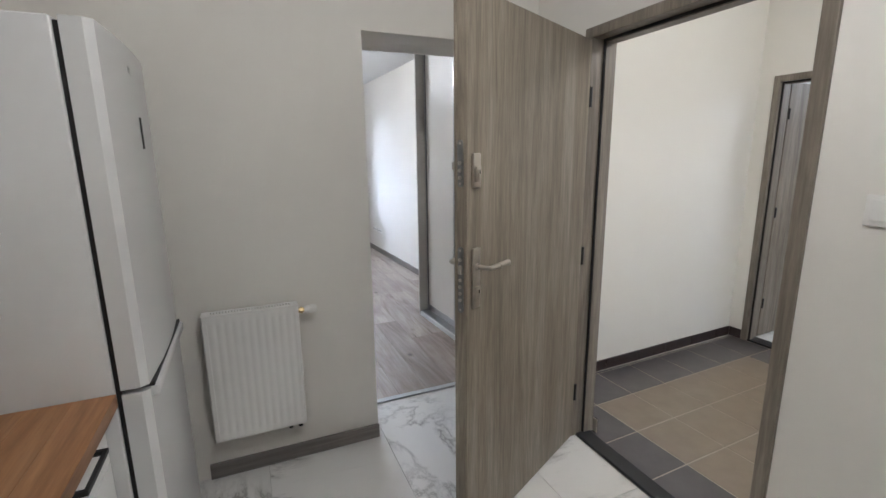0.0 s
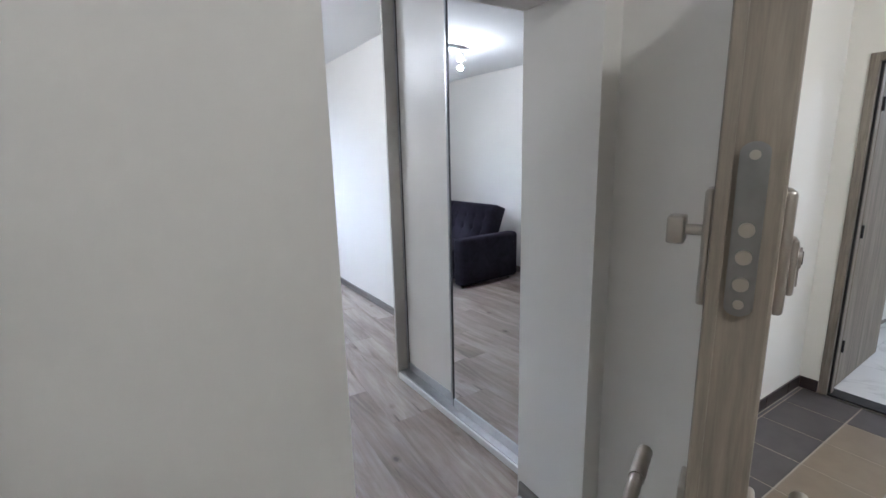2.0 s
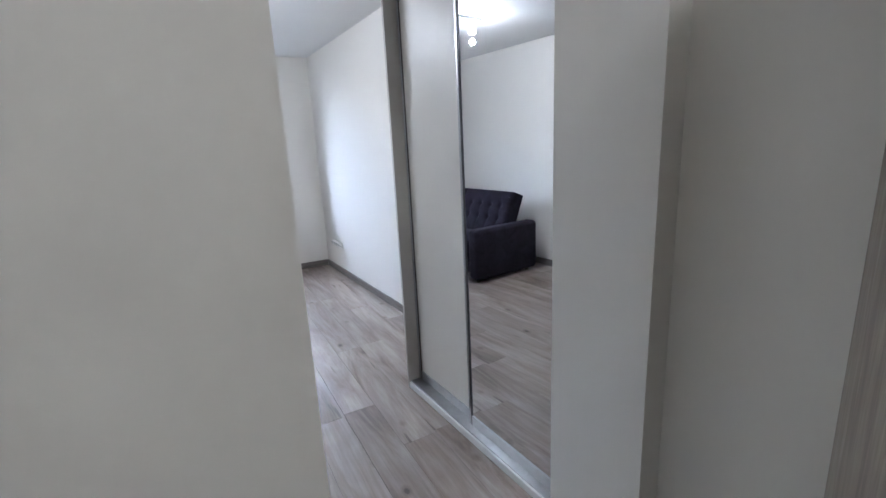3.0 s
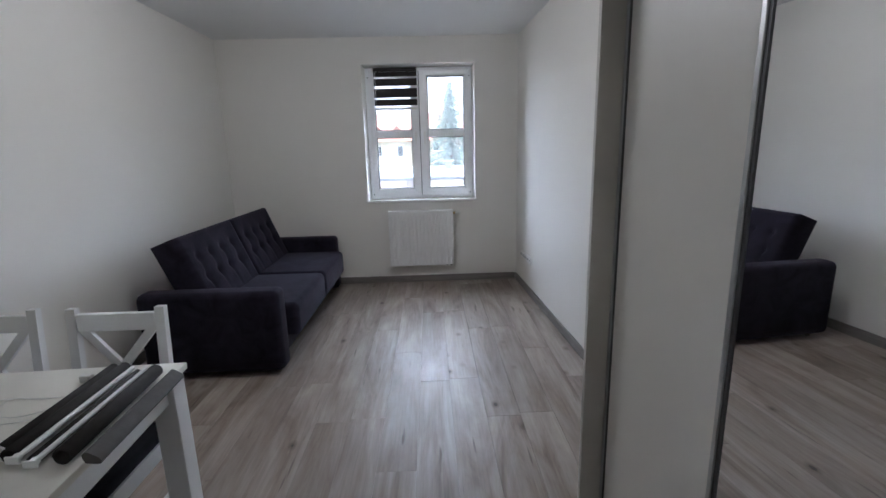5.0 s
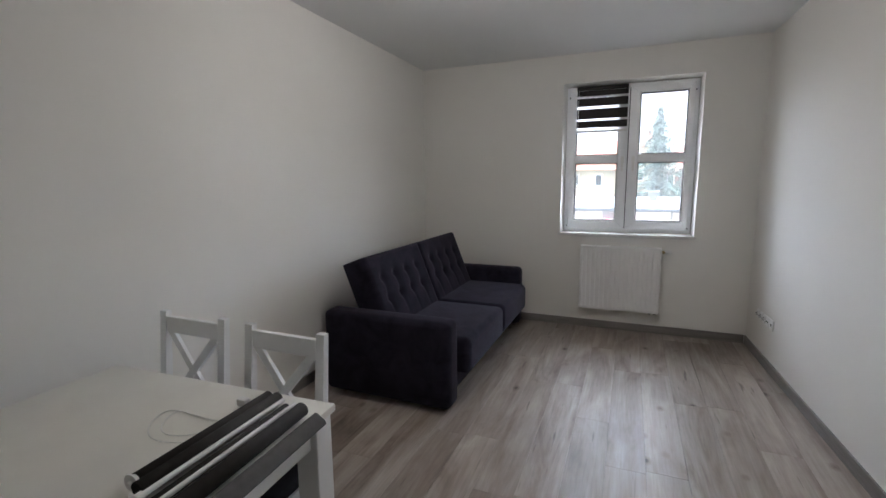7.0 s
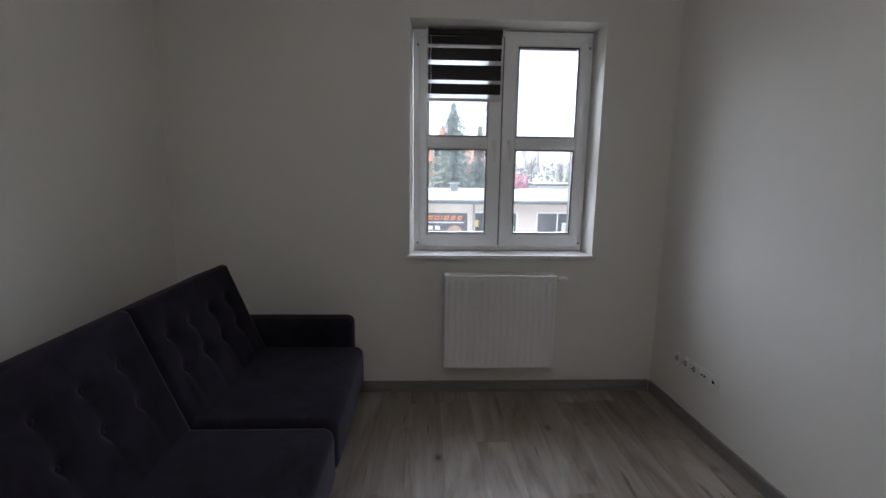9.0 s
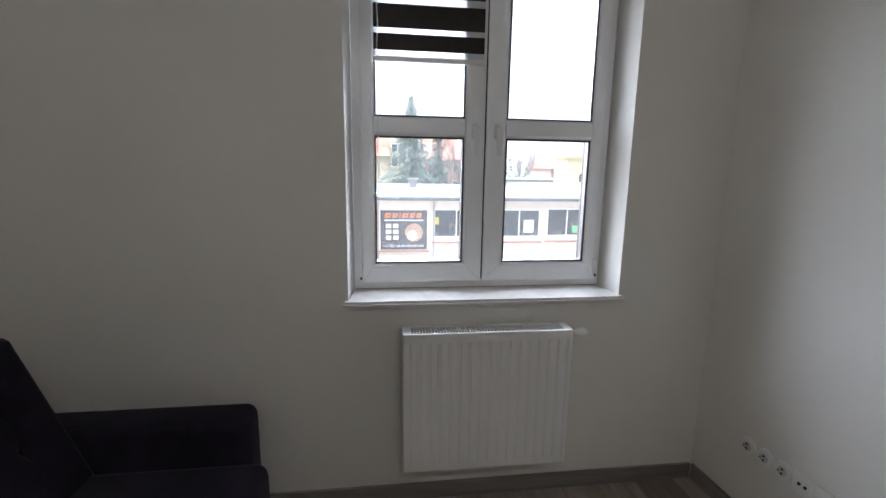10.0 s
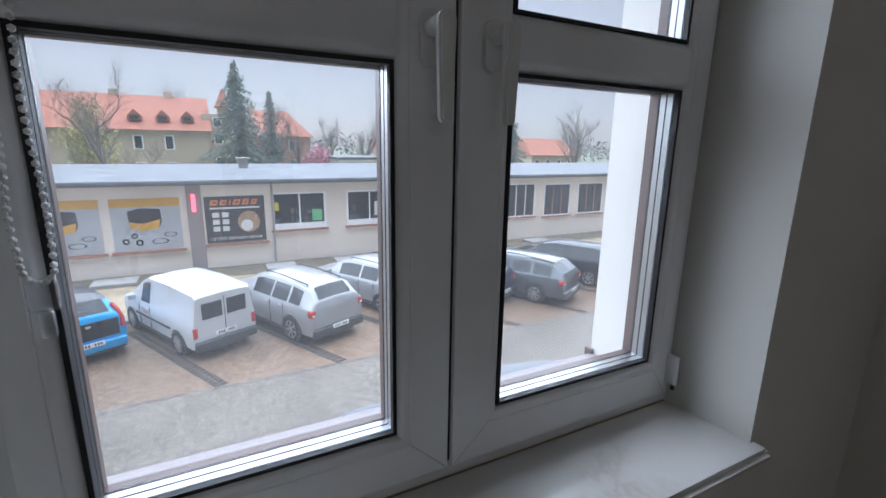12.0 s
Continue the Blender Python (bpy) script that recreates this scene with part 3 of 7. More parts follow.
# ---------- day-and-night blind on the left sash ----------
def day_night_blind():
    b = thing("window_blind", (1.09, 7.93, 2.33), "half-raised striped day and night blind on the window", "blind")
    inv = pose(-1.09, -7.93, -2.33)

    def p(name, bm, mat, label=""):
        bmesh.ops.transform(bm, matrix=inv, verts=bm.verts)
        return part(name, bm, mat, b, label)
    bx0, bx1 = 0.856, 1.322
    c = bmesh.new()
    rod(c, (bx0, 7.925, 2.336), (bx1, 7.925, 2.336), 0.019, seg=16)
    smooth(p("fabric_roll", c, M_BLIND))
    p("end_cap", boxes((bx0 - 0.014, bx0 - 0.002, 7.903, 7.947, 2.312, 2.360), bev=0.004), M_PLASTIC)
    p("end_cap", boxes((bx1 + 0.002, bx1 + 0.014, 7.903, 7.947, 2.312, 2.360), bev=0.004), M_PLASTIC)
    z = 2.318
    for i, (dark, gap) in enumerate(((0.048, 0.022), (0.074, 0.028), (0.092, 0.022), (0.064, 0.026))):
        p("dark_band", boxes((bx0, bx1, 7.9405, 7.9420, z - dark, z)), M_BLIND)
        p("sheer_band", boxes((bx0 + 0.001, bx1 - 0.001, 7.9410, 7.9414, z - dark - gap, z - dark)), M_SHEER, "white sheer band")
        z -= dark + gap
    smooth(p("bottom_rail", boxes((bx0 - 0.002, bx1 + 0.002, 7.928, 7.944, z - 0.020, z), bev=0.006, seg=3), M_PLASTIC, "white bottom rail"))
    beads = bmesh.new()
    loop = []
    for k in range(95):
        loop.append((0.846 + 0.002 * math.sin(k * 0.4), 7.926, 2.33 - k * 0.0099))
    for k in range(8):
        a = math.pi * k / 8
        loop.append((0.859 - 0.013 * math.cos(a), 7.926, 1.392 - 0.018 * math.sin(a)))
    for k in range(95):
        loop.append((0.872 + 0.002 * math.sin(k * 0.3), 7.924, 1.392 + k * 0.0099))
    for q in loop:
        bmesh.ops.create_icosphere(beads, subdivisions=1, radius=0.0038, matrix=Matrix.Translation(q))
    p("bead_chain", beads, M_PLASTIC, "white beaded pull chain")
    clip = boxes((0.846, 0.872, 7.918, 7.932, 1.345, 1.378), (0.852, 0.866, 7.920, 7.930, 1.315, 1.346), bev=0.004)
    p("chain_clip", clip, M_CLEAR, "clear plastic chain weight")
    return b


day_night_blind()


# ---------- radiators ----------
def radiator(x0, x1, z0, z1, yf, yb, label, pitch=0.0417, wall=None, deep=0.0055):
    r = thing("radiator", ((x0 + x1) / 2, yb, z0), label, "radiator")
    inv = pose(-(x0 + x1) / 2, -yb, -z0)

    def p(name, bm, mat, label=""):
        bmesh.ops.transform(bm, matrix=inv, verts=bm.verts)
        return part(name, bm, mat, r, label)
    # pressed front: a plate whose cross-section dips at every groove
    bm = bmesh.new()
    n = max(3, round((x1 - x0 - 0.05) / pitch))
    xs, ds = [x0, x0 + 0.004, x0 + 0.02], [0.006, 0.001, 0.0]
    step = (x1 - x0 - 0.05) / n
    for k in range(n + 1):
        c = x0 + 0.025 + k * step
        for o, d in ((-0.009, 0.0), (-0.004, deep), (0.004, deep), (0.009, 0.0)):
            xs.append(c + o)
            ds.append(d)
    xs += [x1 - 0.012, x1 - 0.004, x1]
    ds += [0.0, 0.001, 0.006]
    order = sorted(range(len(xs)), key=lambda i: xs[i])
    xs, ds = [xs[i] for i in order], [ds[i] for i in order]
    zz = [(z0, 0.0), (z0 + 0.028, 0.0), (z0 + 0.040, 1.0), (z1 - 0.040, 1.0), (z1 - 0.028, 0.0), (z1, 0.0)]
    grid = [[bm.verts.new((x, yf + (d if x < x0 + 0.01 or x > x1 - 0.008 else d * f), z)) for x, d in zip(xs, ds)] for z, f in zz]
    for a, b in zip(grid, grid[1:]):
        for k in range(len(xs) - 1):
            bm.faces.new((a[k], a[k + 1], b[k + 1], b[k]))
    box(bm, x0 + 0.002, x1 - 0.002, yf + 0.0065, yf + 0.016, z0, z1)
    smooth(p("front_panel", bm, M_ENAMEL), 30)
    p("back_panel", boxes((x0 + 0.01, x1 - 0.01, yb - 0.014, yb, z0 + 0.01, z1 - 0.01), bev=0.003), M_ENAMEL)
    p("side_cover", boxes((x0, x0 + 0.004, yf + 0.01, yb, z0 + 0.02, z1 + 0.002)), M_ENAMEL)
    p("side_cover", boxes((x1 - 0.004, x1, yf + 0.01, yb, z0 + 0.02, z1 + 0.002)), M_ENAMEL)
    g = boxes((x0, x1, yf + 0.001, yf + 0.016, z1, z1 + 0.010), (x0, x1, yb - 0.014, yb, z1, z1 + 0.010), (x0, x0 + 0.035, yf + 0.016, yb - 0.014, z1, z1 + 0.010), (x1 - 0.035, x1, yf + 0.016, yb - 0.014, z1, z1 + 0.010), bev=0.002)
    k = x0 + 0.042
    while k < x1 - 0.042:
        box(g, k, k + 0.0038, yf + 0.016, yb - 0.014, z1 + 0.002, z1 + 0.009)
        k += 0.0122
    p("top_grille", g, M_ENAMEL)
    # Black core: the shade between the panels is put into its colour.
    p("convector_shade_core", boxes((x0 + 0.02, x1 - 0.02, yf + 0.024, yb - 0.02, z0 + 0.03, z1 - 0.02)), M_SLOT)
    v = bmesh.new()
    rod(v, (x1, yb - 0.035, z1 - 0.028), (x1 + 0.028, yb - 0.035, z1 - 0.028), 0.011, seg=12)
    rod(v, (x1 + 0.010, yb - 0.035, z1 - 0.028), (x1 + 0.020, yb - 0.035, z1 - 0.028), 0.016, seg=6)
    valve = p("valve", v, M_BRASS, "brass valve stub")
    h = bmesh.new()
    rod(h, (x1 + 0.028, yb - 0.035, z1 - 0.028), (x1 + 0.050, yb - 0.035, z1 - 0.028), 0.014, 0.019, 20)
    rod(h, (x1 + 0.050, yb - 0.035, z1 - 0.028), (x1 + 0.085, yb - 0.035, z1 - 0.028), 0.019, 0.016, 20)
    for a in range(12):
        q = 2 * math.pi * a / 12
        box(h, x1 + 0.052, x1 + 0.082, yb - 0.037 + 0.0175 * math.cos(q), yb - 0.033 + 0.0175 * math.cos(q), z1 - 0.030 + 0.0175 * math.sin(q), z1 - 0.026 + 0.0175 * math.sin(q))
    smooth(p("thermostat_head", h, M_PLASTIC, "white thermostat head"))
    s = bmesh.new()
    for px in (x1 - 0.075, x1 - 0.030):
        rod(s, (px, yb - 0.04, z0 + 0.002), (px, yb - 0.04, z0 - 0.022), 0.010, seg=10)
        rod(s, (px, yb - 0.04, z0 - 0.014), (px, (wall or yb) + 0.0, z0 - 0.014), 0.008, seg=10)
    p("pipe_connection", s, M_BLACK, "dark pipe connection")
    for bx in (x0 + 0.08, x1 - 0.11):
        p("wall_bracket", boxes((bx, bx + 0.03, yb, wall, z0 + 0.05, z1 - 0.05)), M_STEEL)
    return r


radiator(0.305, 0.712, 0.235, 0.835, 2.455, 2.520, "small white panel radiator on the kitchen wall", 0.033, K1, 0.0026)
radiator(0.965, 1.675, 0.226, 0.826, 7.652, 7.752, "white ribbed panel radiator below the window", 0.0417, LY1)


# ---------- entrance doors ----------
def steel_door(name, hinge, turn, label, flip, number):
    """A leaf along local -x from its hinge; local -y is the face with the plates."""
    d = tagged(new(name), label, "door", "", "structure")
    d.matrix_world = pose(hinge[0], hinge[1], 0, 0, 0, turn) @ Matrix.Diagonal((flip, 1, 1, 1)) if flip < 0 else pose(hinge[0], hinge[1], 0, 0, 0, turn)
    W, T, H = 0.947, 0.052, 2.030
    leaf = boxes((-W, 0, 0.0, T, 0.012, H), bev=0.003)
    part("leaf", leaf, M_DOOR, d)
    part("rebate", boxes((-W - 0.0025, 0.0, T - 0.012, T - 0.001, 0.014, H + 0.012), bev=0.001), M_DOOR, d)
    for k, (z0, z1, big) in enumerate(((1.413, 1.527, False), (0.992, 1.208, True))):
        cx = -W + 0.046
        plate = part("lock_plate", boxes((cx - 0.021, cx + 0.021, -0.010, 0.001, z0, z1), bev=0.004, seg=3), M_NICKEL, d, "brushed nickel lock plate")
        smooth(plate)
        part("back_plate", boxes((cx - 0.021, cx + 0.021, T - 0.001, T + 0.008, z0, z1), bev=0.003), M_NICKEL, d)
        kz = z0 + 0.052 if not big else z0 + 0.062
        kh = bmesh.new()
        rod(kh, (cx, -0.019, kz), (cx, -0.008, kz), 0.010, seg=16)
        box(kh, cx - 0.005, cx + 0.005, -0.018, -0.009, kz - 0.026, kz)
        box(kh, cx - 0.014, cx + 0.014, -0.016, -0.009, kz - 0.034, kz + 0.018, bev=0.003)
        smooth(part("key_cylinder", kh, M_NICKEL, plate))
        part("keyhole", boxes((cx - 0.0015, cx + 0.0015, -0.0205, -0.0188, kz - 0.006, kz + 0.006)), M_SLOT, plate)
        ep = bmesh.new()
        e0, e1 = z0 + 0.004 - 0.016 * big, z1 + 0.042 - 0.036 * big
        prism(ep, [(0.025 + 0.011 * math.cos(a), (e1 - 0.009 if k < 13 else e0 + 0.009) + 0.009 * math.sin(a)) for k in range(26) for a in (math.pi * (k if k < 13 else k - 1) / 12,)], "x", -W - 0.004, -W + 0.001)
        strike = part("edge_plate", ep, M_STEEL, d, "steel lock face plate with rounded ends")
        bolts = bmesh.new()
        zz = z0 + 0.034
        while zz < z1 - 0.02:
            if not (big and abs(zz - 1.135) < 0.03):
                rod(bolts, (-W - 0.009, 0.025, zz), (-W - 0.002, 0.025, zz), 0.0062, seg=16)
            zz += 0.024
        for zs in (e0 + 0.011, e1 - 0.011):
            rod(bolts, (-W - 0.0055, 0.025, zs), (-W - 0.002, 0.025, zs), 0.0042, seg=12)
        if big:
            box(bolts, -W - 0.012, -W - 0.002, 0.016, 0.032, 1.120, 1.150, bev=0.002)
        smooth(part("bolt", bolts, M_NICKEL, strike))
    cx, hz = -W + 0.046, 1.142
    for side, y0 in ((-1, -0.010), (1, T + 0.008)):
        h = bmesh.new()
        rod(h, (cx, y0 - side * 0.002, hz), (cx, y0 + side * 0.008, hz), 0.013, seg=18)
        tube(h, [(cx, y0, hz), (cx, y0 + side * 0.040, hz), (cx + 0.006, y0 + side * 0.050, hz), (cx + 0.020, y0 + side * 0.052, hz), (cx + 0.060, y0 + side * 0.052, hz)], 0.0088, 12)
        tube(h, [(cx + 0.058, y0 + side * 0.052, hz), (cx + 0.120, y0 + side * 0.052, hz + 0.002)], 0.0105, 14)
        smooth(part("lever_handle", h, M_NICKEL, d, "brushed nickel lever handle"))
    knob = bmesh.new()
    rod(knob, (cx, T + 0.006, 1.485), (cx, T + 0.024, 1.485), 0.0055, seg=12)
    box(knob, cx - 0.013, cx + 0.013, T + 0.023, T + 0.040, 1.471, 1.499, bev=0.003, seg=3)
    smooth(part("thumb_turn", knob, M_NICKEL, d, "square nickel thumb turn"))
    for hz in (0.27, 1.02, 1.78):
        hg = bmesh.new()
        rod(hg, (0.004, -0.004, hz - 0.045), (0.004, -0.004, hz + 0.045), 0.007, seg=12)
        part("hinge", hg, M_BLACK, d)
    return d


def door_frame(name, x0, x1, y0, y1, z1, w, label, stop):
    f = tagged(new(name), label, "door frame", "", "structure")
    part("jamb", boxes((x0, x1, y0, y0 + w, 0, z1), bev=0.003), M_FRAME, f)
    part("jamb", boxes((x0, x1, y1 - w, y1, 0, z1), bev=0.003), M_FRAME, f)
    part("head", boxes((x0, x1, y0 + w, y1 - w, z1 - w, z1), bev=0.003), M_FRAME, f)
    s0, s1 = stop
    part("door_stop", boxes((s0, s1, y0 + w, y0 + w + 0.016, 0.01, z1 - w), (s0, s1, y1 - w - 0.016, y1 - w, 0.01, z1 - w), (s0, s1, y0 + w + 0.016, y1 - w - 0.016, z1 - w - 0.016, z1 - w)), M_FRAME, f)
    part("seal", boxes((s0 - 0.006, s0, y0 + w, y0 + w + 0.012, 0.01, z1 - w), (s0 - 0.006, s0, y1 - w - 0.012, y1 - w, 0.01, z1 - w), (s0 - 0.006, s0, y0 + w + 0.012, y1 - w - 0.012, z1 - w - 0.012, z1 - w)), M_GASKET, f)
    return f


ef = door_frame("door_frame_entrance", EX0 - 0.012, EX1 + 0.012, 1.128, 2.148, 2.087, 0.046, "grey wood-look steel entrance door frame", (2.13, EX1 + 0.008))
for z0, z1 in ((0.93, 1.20), (1.36, 1.55)):
    part("strike_plate", boxes((2.085, 2.112, 1.1735, 1.1765, z0, z1)), M_SLOT, ef, "dark strike plate")
structure("trim_entrance_threshold", boxes((2.085, 2.172, 1.176, 2.10, 0.0, 0.016), bev=0.004), M_BLACK, "dark metal entrance threshold")
steel_door("door_1", (2.052, 2.094), 26.3, "open grey-beige wood-look steel entrance door", 1, 1)
door_frame("door_frame_neighbour", HX1 - 0.012, NX0 + 0.01, AY0 - 0.03, AY1 + 0.03, 2.068, 0.046, "grey wood-look door frame of the neighbouring flat", (HX1 + 0.02, HX1 + 0.06))
structure("trim_neighbour_threshold", boxes((HX1, NX0, AY0 + 0.016, AY1 - 0.016, 0.0, 0.014), bev=0.004), M_BLACK, "dark threshold of the neighbouring flat")


def neighbour_door():
    d = tagged(new("door_2"), "open grey-beige wood-look door of the neighbouring flat", "door", "", "structure")
    d.matrix_world = pose(4.345, 2.545, 0, 0, 0, 1.5)
    part("leaf", boxes((0.0, 0.90, 0.0, 0.05, 0.012, 2.03), bev=0.003), M_DOOR, d)
    for z0, z1 in ((1.39, 1.53), (0.99, 1.24)):
        part("lock_plate", boxes((0.825, 0.865, -0.009, 0.0, z0, z1), bev=0.003), M_NICKEL, d)
    h = bmesh.new()
    tube(h, [(0.845, 0, 1.13), (0.845, -0.045, 1.13), (0.83, -0.053, 1.13), (0.72, -0.053, 1.13)], 0.009, 10)
    smooth(part("lever_handle", h, M_NICKEL, d))
    k = bmesh.new()
    tube(k, [(0.845, -0.009, 1.03), (0.845, -0.03, 1.03)], 0.006, 8)
    box(k, 0.838, 0.852, -0.035, -0.028, 0.985, 1.035, bev=0.002)
    part("key", k, M_STEEL, d, "key hanging in the lock")
    for hz in (0.3, 1.05, 1.8):
        hg = bmesh.new()
        rod(hg, (0.0, -0.006, hz - 0.04), (0.0, -0.006, hz + 0.04), 0.007, seg=10)
        part("hinge", hg, M_BLACK, d)


neighbour_door()
low = thing("low_cabinet", (6.2, 3.05, 0), "plain white low cabinet in the neighbouring flat", "cabinet")
part("body", boxes((-0.36, 0.36, -0.27, 0.25, 0.07, 0.86), bev=0.003), M_WHITE, low)
part("plinth", boxes((-0.35, 0.35, -0.24, 0.25, 0.0, 0.07)), M_SKIRTX, low)
post = thing("wooden_post", (6.02, 2.80, 0.86), "narrow red-brown wooden post on the low cabinet", "post")
part("shaft", boxes((-0.03, 0.03, -0.03, 0.03, 0.0, 1.2), bev=0.004), M_REDWOOD, post)


# ---------- light switch ----------
def light_switch():
    s = thing("light_switch", (EX0, 0.958, 1.365), "white plastic rocker light switch beside the entrance door", "light switch")
    smooth(part("frame", boxes((-0.010, 0.0, -0.042, 0.042, -0.042, 0.042), bev=0.004, seg=3), M_PLASTIC, s))
    part("rocker", boxes((-0.016, -0.009, -0.027, 0.027, -0.027, 0.030), bev=0.003), M_PLASTIC, s)


light_switch()


# ---------- fridge, cabinet and worktop ----------
def fridge():
    f = thing("fridge", (-0.14, 2.01, 0), "tall white two-door fridge freezer beside the worktop", "fridge")
    smooth(part("body", boxes((-0.31, 0.305, -0.295, 0.295, 0.04, 1.845), bev=0.006, seg=3), M_FRIDGE, f))
    part("door_seal", boxes((0.3055, 0.318, -0.285, 0.285, 0.06, 1.835)), M_GASKET, f)
    for z0, z1, name in ((0.905, 1.845, "upper_door"), (0.05, 0.890, "lower_door")):
        bm = bmesh.new()
        out = [(0.319, -0.295), (0.365, -0.295), (0.384, -0.280), (0.392, -0.12), (0.394, 0.0), (0.392, 0.12), (0.384, 0.280), (0.365, 0.295), (0.319, 0.295)]
        A = [bm.verts.new((x, y, z0)) for x, y in out]
        B = [bm.verts.new((x, y, z1)) for x, y in out]
        for k in range(len(A)):
            bm.faces.new((A[k], A[(k + 1) % len(A)], B[(k + 1) % len(A)], B[k]))
        bm.faces.new(A[::-1])
        bm.faces.new(B)
        bmesh.ops.recalc_face_normals(bm, faces=bm.faces)
        door = smooth(part(name, bm, M_FRIDGE, f))
        if name == "lower_door":
            grip = boxes((0.372, 0.404, -0.270, 0.280, 0.862, 0.893), bev=0.005)
            smooth(part("grip", grip, M_FRIDGE, door))
        else:
            part("grip_shadow_gap", boxes((0.350, 0.393, -0.270, 0.280, 0.893, 0.9045)), M_SLOT, door)
            part("badge", boxes((0.393, 0.3965, 0.045, 0.060, 1.55, 1.645)), M_SLOT, door, "small dark badge")
            part("badge", boxes((0.392, 0.3945, -0.02, 0.02, 1.765, 1.785)), M_STEEL, door, "small grey maker's plate")
    for ax, ay in ((0.24, -0.23), (0.24, 0.23), (-0.24, -0.23), (-0.24, 0.23)):
        part("foot", boxes((ax - 0.03, ax + 0.03, ay - 0.03, ay + 0.03, 0.0, 0.04)), M_BLACK, f)


fridge()


def drawer_cabinet(y0, y1, label):
    c = thing("drawer_cabinet", (-0.15, (y0 + y1) / 2, 0), label, "cabinet", "kitchen base cabinets")
    h = (y1 - y0) / 2 - 0.002
    part("body", boxes((-0.31, 0.265, -h, h, 0.10, 0.862)), M_WHITE, c)
    part("plinth", boxes((-0.30, 0.21, -h, h, 0.0, 0.10)), M_PANEL, c)
    for z0, z1 in ((0.715, 0.858), (0.415, 0.711), (0.105, 0.411)):
        front = part("drawer_front", boxes((0.266, 0.284, -h + 0.002, h - 0.002, z0, z1), bev=0.002), M_WHITE, c)
        hz = z1 - 0.045
        hb = boxes((0.2845, 0.315, -0.082, -0.070, hz - 0.006, hz + 0.006), (0.2845, 0.315, 0.070, 0.082, hz - 0.006, hz + 0.006), (0.309, 0.319, -0.082, 0.082, hz - 0.006, hz + 0.006), bev=0.001)
        part("handle", hb, M_BLACK, front, "black bar handle")


drawer_cabinet(1.31, 1.705, "white kitchen drawer cabinet with black bar handles")
drawer_cabinet(0.70, 1.305, "white kitchen drawer cabinet with black bar handles")
wt = thing("worktop", (-0.15, 1.2, 0.864), "oiled oak butcher-block kitchen worktop", "worktop")
for k in range(7):
    a = -0.315 + k * 0.0908
    part("stave", boxes((a, a + 0.0902, -0.52, 0.508, 0.0, 0.038), bev=0.0015), M_OAK, wt)


# ---------- wardrobe ----------
def wardrobe():
    w = thing("sliding_wardrobe", (2.0905, 3.598, 0), "built-in wardrobe with a mirror and a milky sliding door", "wardrobe", "", 3.3)
    y0, y1 = K2 + 0.012 - 3.6, 4.272 - 3.6
    part("end_panel", boxes((-0.068, 0.455, y1, y1 + 0.020, 0.0, CEIL - 0.002), bev=0.001), M_PANEL, w, "grey end panel")
    part("plinth", boxes((-0.066, 0.45, y0, y1, 0.0, 0.040), bev=0.003), M_WHITE, w)
    part("top_board", boxes((-0.066, 0.45, y0, y1, CEIL - 0.07, CEIL - 0.003)), M_PANEL, w)
    part("carcass_back", boxes((0.10, 0.12, y0, y1, 0.041, CEIL - 0.071)), M_PANEL, w)
    part("bottom_track", boxes((-0.055, 0.05, y0, y1, 0.0405, 0.047)), M_ALU, w)
    ztop = CEIL - 0.072
    for name, a, b, x, mat in (("milky_door", 0.045, y1 - 0.001, 0.018, M_FROST), ("mirror_door", y0 + 0.001, 0.074, -0.008, M_MIRROR)):
        door = part(name, boxes((x, x + 0.010, a + 0.024, b - 0.024, 0.105, ztop - 0.02)), mat, w, "milky white glass sliding door" if mat is M_FROST else "mirrored sliding door")
        for e, sgn in ((a, 1), (b, -1)):
            u0, u1 = sorted((e, e + sgn * 0.014))
            g0, g1 = sorted((e + sgn * 0.0142, e + sgn * 0.0238))
            part("stile", boxes((x - 0.007, x + 0.016, u0, u1, 0.048, ztop), bev=0.002), M_ALU, door, "aluminium stile")
            part("edge_seal", boxes((x - 0.003, x + 0.013, g0, g1, 0.048, ztop)), M_DARKALU, door, "dark edge seal")
        part("bottom_rail", boxes((x - 0.006, x + 0.014, a + 0.024, b - 0.024, 0.048, 0.105), bev=0.002), M_ALU, door)
        part("top_rail", boxes((x - 0.006, x + 0.014, a + 0.024, b - 0.024, ztop - 0.02, ztop)), M_ALU, door)


wardrobe()


# ---------- sofa ----------
def rounded(bm, x0, x1, y0, y1, z0, z1, r, seg=4, m=None):
    return box(bm, x0, x1, y0, y1, z0, z1, bev=r, seg=seg, m=m)


